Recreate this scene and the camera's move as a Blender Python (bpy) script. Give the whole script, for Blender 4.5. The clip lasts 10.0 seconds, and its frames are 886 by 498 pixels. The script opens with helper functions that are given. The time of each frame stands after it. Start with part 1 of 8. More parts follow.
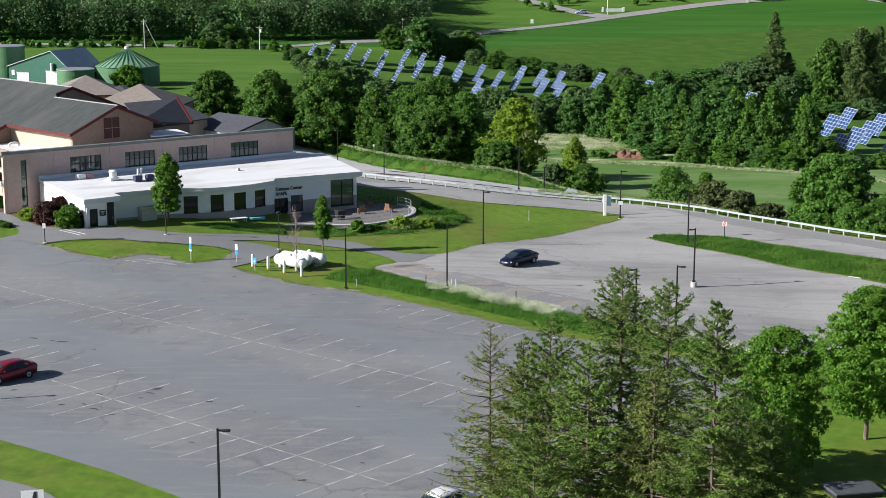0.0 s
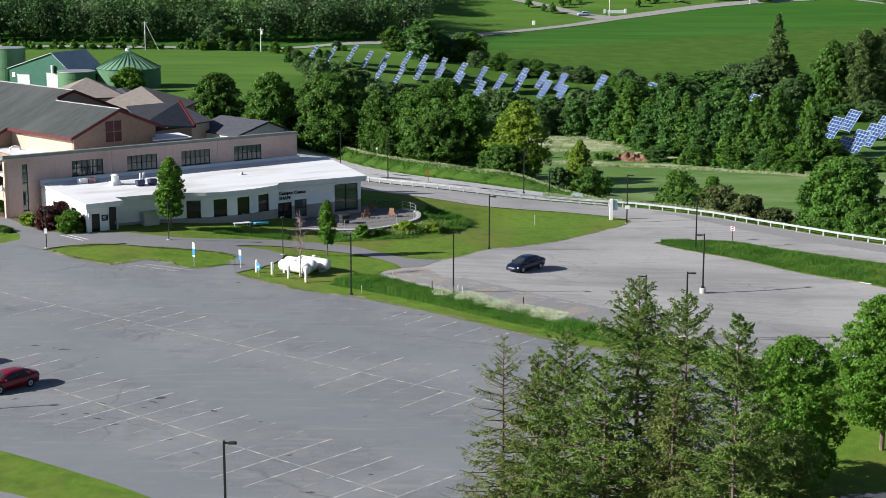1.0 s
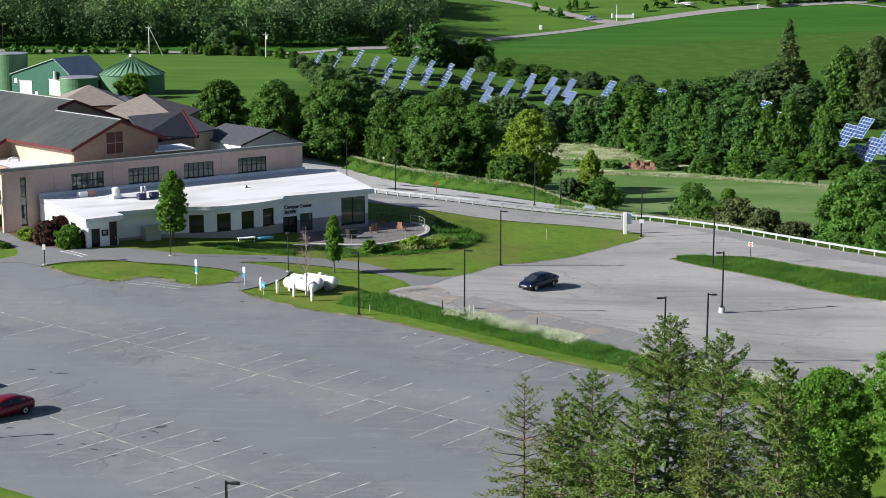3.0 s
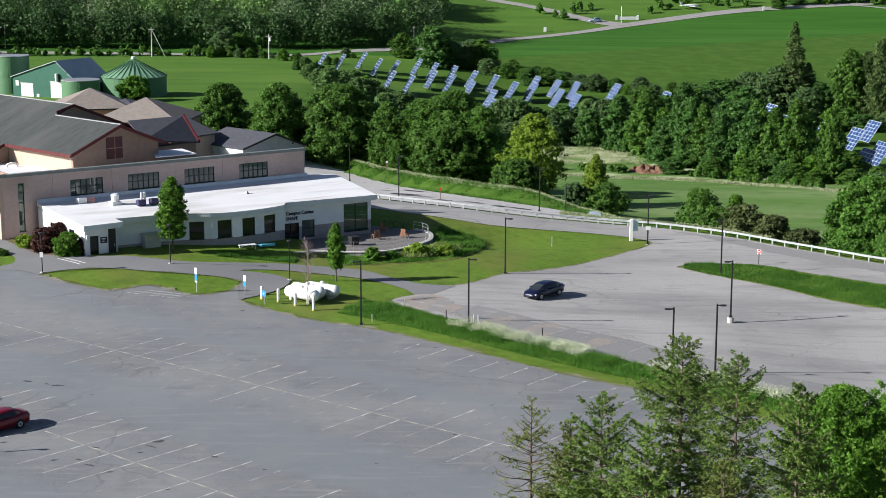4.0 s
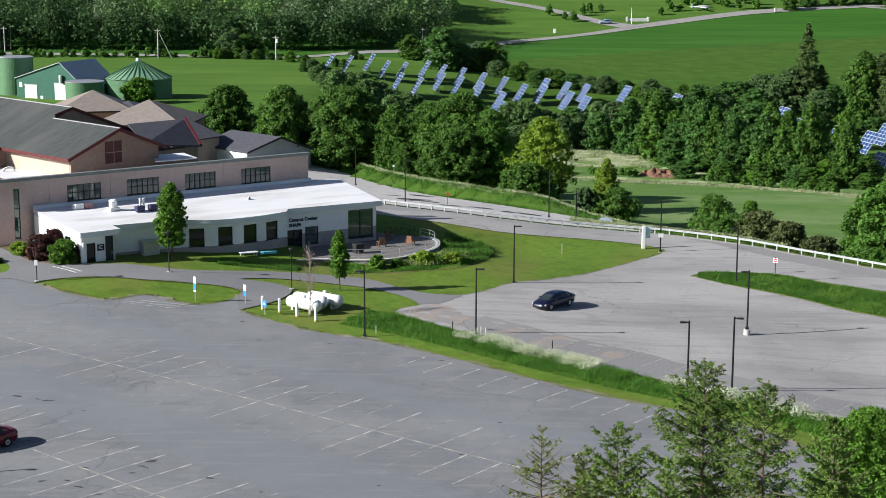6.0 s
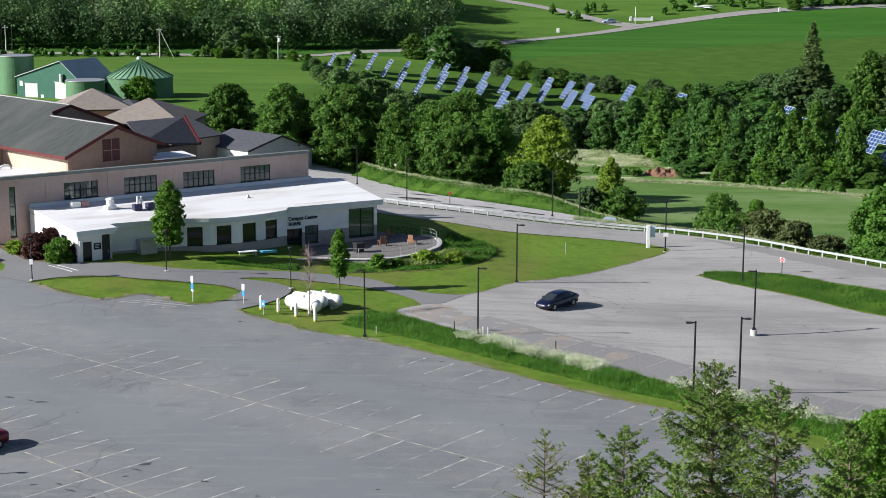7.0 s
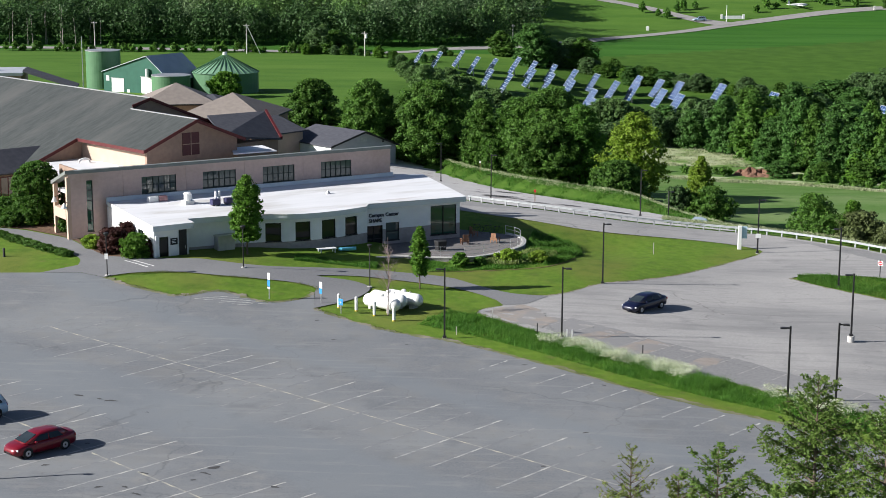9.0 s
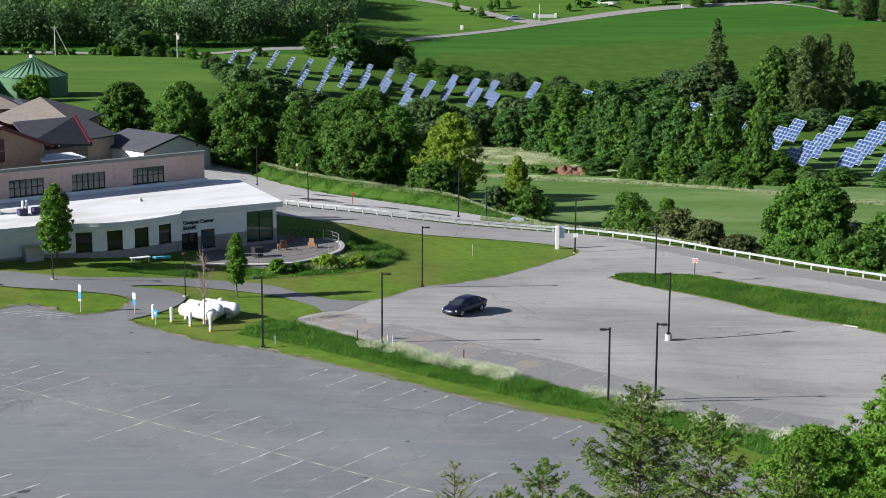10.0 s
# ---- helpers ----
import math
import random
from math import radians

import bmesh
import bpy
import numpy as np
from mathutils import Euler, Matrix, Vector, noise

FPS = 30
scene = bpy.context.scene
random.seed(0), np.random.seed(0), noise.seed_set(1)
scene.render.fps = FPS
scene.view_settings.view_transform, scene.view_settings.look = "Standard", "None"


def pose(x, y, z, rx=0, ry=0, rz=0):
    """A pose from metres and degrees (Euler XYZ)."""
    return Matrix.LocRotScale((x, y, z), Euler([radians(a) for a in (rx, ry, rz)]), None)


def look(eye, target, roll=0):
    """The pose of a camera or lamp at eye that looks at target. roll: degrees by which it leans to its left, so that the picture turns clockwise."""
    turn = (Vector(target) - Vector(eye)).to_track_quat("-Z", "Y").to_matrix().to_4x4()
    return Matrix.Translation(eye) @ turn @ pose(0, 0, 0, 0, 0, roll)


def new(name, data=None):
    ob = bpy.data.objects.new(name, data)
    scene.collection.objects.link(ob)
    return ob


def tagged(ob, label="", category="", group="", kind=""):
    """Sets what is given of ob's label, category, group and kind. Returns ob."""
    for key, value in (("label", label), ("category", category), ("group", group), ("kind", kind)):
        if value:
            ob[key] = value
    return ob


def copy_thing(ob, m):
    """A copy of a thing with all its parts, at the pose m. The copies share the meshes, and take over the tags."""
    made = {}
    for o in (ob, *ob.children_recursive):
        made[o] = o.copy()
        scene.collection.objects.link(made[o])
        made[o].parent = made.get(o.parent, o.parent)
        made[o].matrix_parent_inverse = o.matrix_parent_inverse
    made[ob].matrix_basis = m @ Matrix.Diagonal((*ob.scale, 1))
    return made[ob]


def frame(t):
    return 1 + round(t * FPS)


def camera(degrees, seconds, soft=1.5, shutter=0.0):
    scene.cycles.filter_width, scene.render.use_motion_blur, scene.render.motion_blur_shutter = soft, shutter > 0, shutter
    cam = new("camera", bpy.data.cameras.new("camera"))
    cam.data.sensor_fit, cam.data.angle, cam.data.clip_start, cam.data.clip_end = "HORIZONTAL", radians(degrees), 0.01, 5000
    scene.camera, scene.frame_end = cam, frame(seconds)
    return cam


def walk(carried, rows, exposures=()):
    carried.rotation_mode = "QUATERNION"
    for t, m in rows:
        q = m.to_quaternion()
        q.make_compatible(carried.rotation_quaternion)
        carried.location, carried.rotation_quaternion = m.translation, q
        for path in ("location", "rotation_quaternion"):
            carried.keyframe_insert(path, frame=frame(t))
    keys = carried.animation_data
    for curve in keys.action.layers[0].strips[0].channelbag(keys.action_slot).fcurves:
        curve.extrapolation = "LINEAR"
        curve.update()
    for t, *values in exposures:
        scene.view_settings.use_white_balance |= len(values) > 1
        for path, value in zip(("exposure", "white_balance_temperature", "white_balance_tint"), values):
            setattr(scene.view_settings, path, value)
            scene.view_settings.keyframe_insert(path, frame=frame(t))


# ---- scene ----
cam = camera(30.30, 10.0, soft=0.85)
PATH = [
    (0, (0.00, 0.00, 33.57), (0.72, 98.08, 14.08), 0.03),
    (0.5, (-0.30, 0.82, 33.59), (0.41, 98.91, 14.16), 0.05),
    (1, (-0.58, 1.84, 33.64), (0.14, 99.93, 14.22), 0.03),
    (1.5, (-0.79, 3.05, 33.73), (-0.09, 101.15, 14.32), 0.05),
    (2, (-0.99, 4.38, 33.87), (-0.32, 102.49, 14.52), 0.04),
    (2.5, (-1.08, 5.70, 33.96), (-0.52, 103.82, 14.66), 0.05),
    (4, (-1.11, 9.64, 34.24), (-0.89, 107.78, 15.04), 0.10),
    (4.5, (-1.05, 10.93, 34.31), (-0.95, 109.07, 15.12), 0.12),
    (5, (-1.01, 12.16, 34.35), (-1.03, 110.30, 15.17), 0.12),
    (5.5, (-0.97, 13.35, 34.21), (-1.13, 111.49, 15.06), 0.13),
    (7, (-0.76, 16.95, 33.35), (-1.28, 115.11, 14.27), 0.16),
    (7.2, (-0.74, 17.40, 33.21), (-1.27, 115.56, 14.12), 0.18),
    (7.5, (-0.72, 18.09, 33.00), (-2.38, 116.24, 13.90), 0.20),
    (7.8, (-0.70, 18.79, 32.73), (-4.74, 116.87, 13.63), 0.20),
    (8, (-0.68, 19.26, 32.56), (-6.62, 117.24, 13.46), 0.20),
    (8.2, (-0.67, 19.71, 32.49), (-7.42, 117.64, 13.38), 0.20),
    (8.5, (-0.66, 20.39, 32.39), (-7.59, 118.30, 13.27), 0.19),
    (8.8, (-0.61, 21.02, 32.42), (-7.56, 118.93, 13.28), 0.20),
    (9, (-0.57, 21.45, 32.45), (-6.34, 119.42, 13.29), 0.20),
    (9.2, (-0.55, 21.80, 32.49), (-2.90, 119.92, 13.34), 0.22),
    (9.3, (-0.54, 21.98, 32.51), (-1.02, 120.13, 13.36), 0.23),
    (9.4, (-0.52, 22.16, 32.54), (0.89, 120.30, 13.38), 0.24),
    (9.5, (-0.51, 22.33, 32.56), (2.61, 120.43, 13.40), 0.25),
    (9.7, (-0.49, 22.72, 32.59), (4.53, 120.73, 13.43), 0.25),
    (10, (-0.46, 23.29, 32.65), (4.77, 121.29, 13.47), 0.24),
]
walk(cam, [(t, look(eye, target, roll)) for t, eye, target, roll in PATH], [(0, 0.9, 6200, 10), (10, 0.9, 6200, 10)])

# ---- light ----
SUN_FROM = Vector((-0.87, -0.22, 0.442))
world = bpy.data.worlds.new("sky")
scene.world = world
world.use_nodes = True
wn = world.node_tree
sky = wn.nodes.new("ShaderNodeTexSky")
sky.sky_type, sky.sun_disc, sky.air_density = "NISHITA", False, 0.65
sky.sun_elevation, sky.sun_rotation = radians(26.2), radians(-104.2)
wn.nodes["Background"].inputs["Strength"].default_value = 0.05
wn.links.new(sky.outputs["Color"], wn.nodes["Background"].inputs["Color"])
sun = new("sun", bpy.data.lights.new("sun", "SUN"))
sun.data.energy, sun.data.angle, sun.data.color = 5.0, radians(0.55), (1.0, 0.95, 0.88)
sun.matrix_world = look(SUN_FROM * 100, (0, 0, 0))


# ---- materials ----
def mat(name, c1, c2, scale=1.0, rough=0.85, metal=0.0, bump=0.0, bscale=None, c3=None, scale3=0.06, amt3=0.6,
        thr3=(0.5, 0.68), island=0.0, objrand=0.0, spec=0.4, stretch=None, trans=0.0, coat=0.0, detail=4.0):
    """A procedural surface: two tones by fine noise, a third by large stains, and small shifts from piece to piece."""
    m = bpy.data.materials.new(name)
    m.use_nodes = True
    n, l = m.node_tree.nodes, m.node_tree.links
    p = n["Principled BSDF"]
    tc = n.new("ShaderNodeTexCoord")
    mp = n.new("ShaderNodeMapping")
    l.new(tc.outputs["Object"], mp.inputs["Vector"])
    if stretch:
        mp.inputs["Scale"].default_value = stretch
    nz = n.new("ShaderNodeTexNoise")
    nz.inputs["Scale"].default_value, nz.inputs["Detail"].default_value = scale, detail
    l.new(mp.outputs["Vector"], nz.inputs["Vector"])
    ramp = n.new("ShaderNodeMapRange")
    ramp.inputs["From Min"].default_value, ramp.inputs["From Max"].default_value = 0.33, 0.67
    l.new(nz.outputs["Fac"], ramp.inputs["Value"])
    mix = n.new("ShaderNodeMix")
    mix.data_type = "RGBA"
    mix.inputs["A"].default_value, mix.inputs["B"].default_value = (*c1, 1), (*c2, 1)
    l.new(ramp.outputs["Result"], mix.inputs["Factor"])
    col = mix.outputs["Result"]
    if c3:
        n3 = n.new("ShaderNodeTexNoise")
        n3.inputs["Scale"].default_value, n3.inputs["Detail"].default_value = scale3, 5.0
        l.new(mp.outputs["Vector"], n3.inputs["Vector"])
        r3 = n.new("ShaderNodeMapRange")
        r3.inputs["From Min"].default_value, r3.inputs["From Max"].default_value = thr3
        r3.inputs["To Max"].default_value = amt3
        l.new(n3.outputs["Fac"], r3.inputs["Value"])
        m3 = n.new("ShaderNodeMix")
        m3.data_type = "RGBA"
        m3.inputs["B"].default_value = (*c3, 1)
        l.new(r3.outputs["Result"], m3.inputs["Factor"])
        l.new(col, m3.inputs["A"])
        col = m3.outputs["Result"]
    for amount, node, out in ((island, "ShaderNodeNewGeometry", "Random Per Island"), (objrand, "ShaderNodeObjectInfo", "Random")):
        if amount:
            g = n.new(node)
            r = n.new("ShaderNodeMapRange")
            r.inputs["To Min"].default_value, r.inputs["To Max"].default_value = 1 - amount, 1 + amount
            l.new(g.outputs[out], r.inputs["Value"])
            h = n.new("ShaderNodeHueSaturation")
            l.new(r.outputs["Result"], h.inputs["Value"])
            l.new(col, h.inputs["Color"])
            col = h.outputs["Color"]
    l.new(col, p.inputs["Base Color"])
    p.inputs["Roughness"].default_value, p.inputs["Metallic"].default_value = rough, metal
    p.inputs["Specular IOR Level"].default_value, p.inputs["Coat Weight"].default_value = spec, coat
    if bump:
        b = n.new("ShaderNodeTexNoise")
        b.inputs["Scale"].default_value, b.inputs["Detail"].default_value = bscale or scale * 3, 4.0
        l.new(mp.outputs["Vector"], b.inputs["Vector"])
        bn = n.new("ShaderNodeBump")
        bn.inputs["Strength"].default_value, bn.inputs["Distance"].default_value = 1.0, bump
        l.new(b.outputs["Fac"], bn.inputs["Height"])
        l.new(bn.outputs["Normal"], p.inputs["Normal"])
    if trans:
        t = n.new("ShaderNodeBsdfTranslucent")
        l.new(col, t.inputs["Color"])
        s = n.new("ShaderNodeMixShader")
        s.inputs["Fac"].default_value = trans
        l.new(p.outputs["BSDF"], s.inputs[1])
        l.new(t.outputs["BSDF"], s.inputs[2])
        l.new(s.outputs["Shader"], n["Material Output"].inputs["Surface"])
    return m


def cracked(m, scale, width, dark, amount):
    """Adds a web of thin cracks to a paved surface."""
    n, l = m.node_tree.nodes, m.node_tree.links
    p = n["Principled BSDF"]
    old = p.inputs["Base Color"].links[0].from_socket
    tc = n.new("ShaderNodeTexCoord")
    w = n.new("ShaderNodeTexNoise")
    w.inputs["Scale"].default_value, w.inputs["Detail"].default_value = 0.5, 5.0
    l.new(tc.outputs["Object"], w.inputs["Vector"])
    add = n.new("ShaderNodeVectorMath")
    add.operation = "MULTIPLY_ADD"
    add.inputs[1].default_value = (3.0, 3.0, 0.0)
    l.new(w.outputs["Color"], add.inputs[0])
    l.new(tc.outputs["Object"], add.inputs[2])
    v = n.new("ShaderNodeTexVoronoi")
    v.feature = "DISTANCE_TO_EDGE"
    v.inputs["Scale"].default_value = scale
    l.new(add.outputs["Vector"], v.inputs["Vector"])
    r = n.new("ShaderNodeMapRange")
    r.inputs["From Min"].default_value, r.inputs["From Max"].default_value = 0.0, width
    r.inputs["To Min"].default_value, r.inputs["To Max"].default_value = amount, 0.0
    l.new(v.outputs["Distance"], r.inputs["Value"])
    gate = n.new("ShaderNodeTexNoise")
    gate.inputs["Scale"].default_value = 0.07
    l.new(tc.outputs["Object"], gate.inputs["Vector"])
    gr = n.new("ShaderNodeMapRange")
    gr.inputs["From Min"].default_value, gr.inputs["From Max"].default_value = 0.45, 0.6
    l.new(gate.outputs["Fac"], gr.inputs["Value"])
    mul = n.new("ShaderNodeMath")
    mul.operation = "MULTIPLY"
    l.new(r.outputs["Result"], mul.inputs[0])
    l.new(gr.outputs["Result"], mul.inputs[1])
    mx = n.new("ShaderNodeMix")
    mx.data_type = "RGBA"
    mx.inputs["B"].default_value = (*dark, 1)
    l.new(mul.outputs["Value"], mx.inputs["Factor"])
    l.new(old, mx.inputs["A"])
    l.new(mx.outputs["Result"], p.inputs["Base Color"])
    return m


def blotched(m, scale, tone, amount, limits, stretch=(1, 1, 1), turn=0.0):
    """Lays one more tone over a surface in ragged blotches."""
    n, l = m.node_tree.nodes, m.node_tree.links
    s = n["Principled BSDF"].inputs["Base Color"]
    old = s.links[0].from_socket
    tc = n.new("ShaderNodeTexCoord")
    z = n.new("ShaderNodeTexNoise")
    z.inputs["Scale"].default_value, z.inputs["Detail"].default_value, z.inputs["Roughness"].default_value = scale, 7.0, 0.62
    mp = n.new("ShaderNodeMapping")
    mp.inputs["Scale"].default_value, mp.inputs["Rotation"].default_value = stretch, (0, 0, turn)
    l.new(tc.outputs["Object"], mp.inputs["Vector"])
    l.new(mp.outputs["Vector"], z.inputs["Vector"])
    r = n.new("ShaderNodeMapRange")
    r.inputs["From Min"].default_value, r.inputs["From Max"].default_value = limits
    r.inputs["To Max"].default_value = amount
    l.new(z.outputs["Fac"], r.inputs["Value"])
    x = n.new("ShaderNodeMix")
    x.data_type = "RGBA"
    x.inputs["B"].default_value = (*tone, 1)
    l.new(r.outputs["Result"], x.inputs["Factor"])
    l.new(old, x.inputs["A"])
    l.new(x.outputs["Result"], s)
    return m


def banded(m, across, rows, tone, amount):
    """Lays a tone over the driving lanes: all that is further than half a bay from the stall rows."""
    n, l = m.node_tree.nodes, m.node_tree.links
    s = n["Principled BSDF"].inputs["Base Color"]
    old = s.links[0].from_socket
    tc = n.new("ShaderNodeTexCoord")
    z = n.new("ShaderNodeTexNoise")
    z.inputs["Scale"].default_value, z.inputs["Detail"].default_value = 0.12, 6.0
    l.new(tc.outputs["Object"], z.inputs["Vector"])
    dot = n.new("ShaderNodeVectorMath")
    dot.operation = "DOT_PRODUCT"
    dot.inputs[1].default_value = across
    l.new(tc.outputs["Object"], dot.inputs[0])
    shift = n.new("ShaderNodeMath")
    shift.operation = "MULTIPLY_ADD"
    shift.inputs[1].default_value = 5.0
    l.new(z.outputs["Fac"], shift.inputs[0])
    l.new(dot.outputs["Value"], shift.inputs[2])
    fac = None
    for row in rows:
        sub = n.new("ShaderNodeMath")
        sub.operation = "SUBTRACT"
        sub.inputs[1].default_value = row + 2.5
        l.new(shift.outputs["Value"], sub.inputs[0])
        far = n.new("ShaderNodeMath")
        far.operation = "ABSOLUTE"
        l.new(sub.outputs["Value"], far.inputs[0])
        r = n.new("ShaderNodeMapRange")
        r.interpolation_type = "SMOOTHSTEP"
        r.inputs["From Min"].default_value, r.inputs["From Max"].default_value = 4.6, 7.0
        l.new(far.outputs["Value"], r.inputs["Value"])
        if fac is None:
            fac = r.outputs["Result"]
        else:
            mul = n.new("ShaderNodeMath")
            mul.operation = "MULTIPLY"
            l.new(fac, mul.inputs[0])
            l.new(r.outputs["Result"], mul.inputs[1])
            fac = mul.outputs["Value"]
    scale = n.new("ShaderNodeMath")
    scale.operation = "MULTIPLY"
    scale.inputs[1].default_value = amount
    l.new(fac, scale.inputs[0])
    x = n.new("ShaderNodeMix")
    x.data_type = "RGBA"
    x.inputs["B"].default_value = (*tone, 1)
    l.new(scale.outputs["Value"], x.inputs["Factor"])
    l.new(old, x.inputs["A"])
    l.new(x.outputs["Result"], s)
    return m


ASPHALT_A = mat("worn_grey_asphalt", (0.131, 0.14, 0.151), (0.164, 0.17, 0.179), 7.0, 0.9, bump=0.004, bscale=40, c3=(0.195, 0.203, 0.209), scale3=0.075, amt3=0.85, thr3=(0.44, 0.62))
blotched(ASPHALT_A, 0.55, (0.222, 0.22, 0.212), 0.55, (0.55, 0.68))
blotched(ASPHALT_A, 0.22, (0.112, 0.118, 0.128), 0.55, (0.55, 0.68))
blotched(ASPHALT_A, 0.5, (0.18, 0.186, 0.192), 0.5, (0.54, 0.68), (0.3, 1.4, 1), 0.66)
blotched(ASPHALT_A, 2.2, (0.105, 0.11, 0.118), 0.5, (0.6, 0.7))
blotched(ASPHALT_A, 0.3, (0.172, 0.168, 0.158), 0.35, (0.5, 0.64))
banded(ASPHALT_A, (0.635, 0.773, 0), (92.1, 73.4, 107.0), (0.158, 0.175, 0.192), 0.6)
blotched(ASPHALT_A, 0.8, (0.215, 0.219, 0.217), 0.5, (0.55, 0.65), (0.2, 1.8, 1), 0.66)
ASPHALT_A = cracked(cracked(ASPHALT_A, 0.05, 0.007, (0.08, 0.083, 0.088), 0.5), 0.15, 0.008, (0.088, 0.09, 0.096), 0.35)
ASPHALT_B = mat("pale_old_asphalt", (0.29, 0.282, 0.275), (0.335, 0.326, 0.317), 6.0, 0.92, bump=0.004, bscale=40, c3=(0.21, 0.208, 0.208), scale3=0.06, amt3=0.8, thr3=(0.45, 0.62), stretch=(0.7, 1.2, 1))
blotched(ASPHALT_B, 0.3, (0.19, 0.187, 0.187), 0.6, (0.55, 0.7))
blotched(ASPHALT_B, 0.7, (0.31, 0.298, 0.285), 0.5, (0.56, 0.7))
blotched(ASPHALT_B, 0.5, (0.185, 0.182, 0.182), 0.55, (0.5, 0.66), (0.14, 1.3, 1), 0.2)
blotched(ASPHALT_B, 0.9, (0.31, 0.3, 0.29), 0.5, (0.55, 0.68), (0.14, 1.3, 1), 0.2)
blotched(ASPHALT_B, 1.6, (0.175, 0.172, 0.172), 0.5, (0.58, 0.68), (0.09, 1.5, 1), 0.45)
blotched(ASPHALT_B, 1.3, (0.34, 0.325, 0.31), 0.4, (0.58, 0.68), (0.09, 1.5, 1), -0.1)
ASPHALT_B = cracked(cracked(ASPHALT_B, 0.06, 0.006, (0.12, 0.115, 0.112), 0.65), 0.17, 0.007, (0.14, 0.135, 0.132), 0.4)
ASPHALT_BAND = cracked(mat("darker_lot_asphalt", (0.192, 0.19, 0.192), (0.232, 0.228, 0.226), 4.0, 0.9, bump=0.004, bscale=30, c3=(0.235, 0.232, 0.23), scale3=0.1, amt3=0.7), 0.08, 0.006, (0.1, 0.1, 0.1), 0.5)
ASPHALT_PATH = mat("path_asphalt", (0.15, 0.152, 0.158), (0.185, 0.186, 0.192), 5.0, 0.9, bump=0.004, bscale=30, c3=(0.2, 0.2, 0.205), scale3=0.12)
ASPHALT_PALE = cracked(blotched(mat("bleached_road_asphalt", (0.42, 0.408, 0.4), (0.49, 0.475, 0.465), 4.0, 0.92, bump=0.004, bscale=30, c3=(0.35, 0.342, 0.338), scale3=0.08, amt3=0.7), 0.3, (0.2, 0.155, 0.155), 0.7, (0.58, 0.66)), 0.1, 0.008, (0.14, 0.135, 0.132), 0.6)
ASPHALT_PATCH = mat("brown_patched_asphalt", (0.255, 0.222, 0.195), (0.3, 0.265, 0.235), 1.5, 0.92, bump=0.004, bscale=30, c3=(0.225, 0.217, 0.212), scale3=0.45, amt3=0.95, thr3=(0.45, 0.57))
ASPHALT_WORN = mat("chalky_worn_asphalt", (0.33, 0.315, 0.3), (0.29, 0.28, 0.268), 3.0, 0.92, c3=(0.26, 0.252, 0.246), scale3=1.2, amt3=0.95, thr3=(0.42, 0.56))
TAR = mat("dark_tar_patch", (0.035, 0.034, 0.036), (0.07, 0.068, 0.068), 8.0, 0.8)
GRAVEL = mat("far_gravel_road", (0.22, 0.21, 0.2), (0.27, 0.26, 0.25), 0.6, 0.95)
LAWN = mat("mown_lawn", (0.08, 0.15, 0.013), (0.118, 0.194, 0.021), 1.6, 0.9, bump=0.03, bscale=24, c3=(0.14, 0.158, 0.032), scale3=0.11, amt3=0.75, thr3=(0.46, 0.64), spec=0.15, stretch=(1, 0.7, 1))
blotched(LAWN, 0.45, (0.05, 0.105, 0.01), 0.7, (0.5, 0.68))
blotched(LAWN, 0.9, (0.17, 0.165, 0.055), 0.45, (0.58, 0.7))
ROUGH = mat("rough_grass", (0.055, 0.125, 0.015), (0.09, 0.17, 0.024), 0.6, 0.95, bump=0.15, bscale=3, c3=(0.12, 0.165, 0.05), scale3=0.05, amt3=0.7, spec=0.1)
MEADOW = mat("pale_meadow_grass", (0.078, 0.158, 0.036), (0.11, 0.192, 0.05), 0.25, 0.95, bump=0.15, bscale=2, c3=(0.18, 0.24, 0.1), scale3=0.035, amt3=0.8, spec=0.1, stretch=(0.35, 1, 1))
blotched(MEADOW, 0.12, (0.075, 0.15, 0.03), 0.7, (0.48, 0.66))
blotched(MEADOW, 0.35, (0.17, 0.225, 0.085), 0.5, (0.55, 0.68))
blotched(MEADOW, 0.22, (0.085, 0.145, 0.04), 0.35, (0.5, 0.66), (0.4, 1.2, 1))
HAY = mat("whitish_seeding_grass", (0.27, 0.31, 0.17), (0.4, 0.42, 0.27), 0.35, 0.95, bump=0.15, bscale=2, c3=(0.12, 0.2, 0.05), scale3=0.13, amt3=1.0, thr3=(0.45, 0.6), spec=0.1)
FIELD = mat("bright_hill_field", (0.026, 0.095, 0.010), (0.04, 0.118, 0.013), 0.12, 0.95, bump=0.1, bscale=2, c3=(0.05, 0.135, 0.018), scale3=0.035, amt3=0.9, spec=0.1, stretch=(0.25, 2.2, 1))
FIELD_L = mat("smooth_green_field", (0.058, 0.128, 0.017), (0.078, 0.155, 0.022), 0.1, 0.95, bump=0.1, bscale=2, c3=(0.1, 0.18, 0.03), scale3=0.03, amt3=0.7, spec=0.1, stretch=(0.4, 1.5, 1))
blotched(FIELD_L, 0.06, (0.045, 0.105, 0.014), 0.6, (0.5, 0.66), (0.4, 1.6, 1))
blotched(FIELD_L, 0.5, (0.1, 0.18, 0.035), 0.4, (0.55, 0.68), (0.3, 1.6, 1))
blotched(FIELD, 0.018, (0.06, 0.088, 0.022), 0.25, (0.58, 0.68), (0.6, 1.4, 1))
SOLAR_GRASS = mat("solar_field_grass", (0.04, 0.092, 0.011), (0.06, 0.122, 0.016), 0.2, 0.95, bump=0.1, bscale=2, c3=(0.045, 0.1, 0.014), scale3=0.06, spec=0.1)
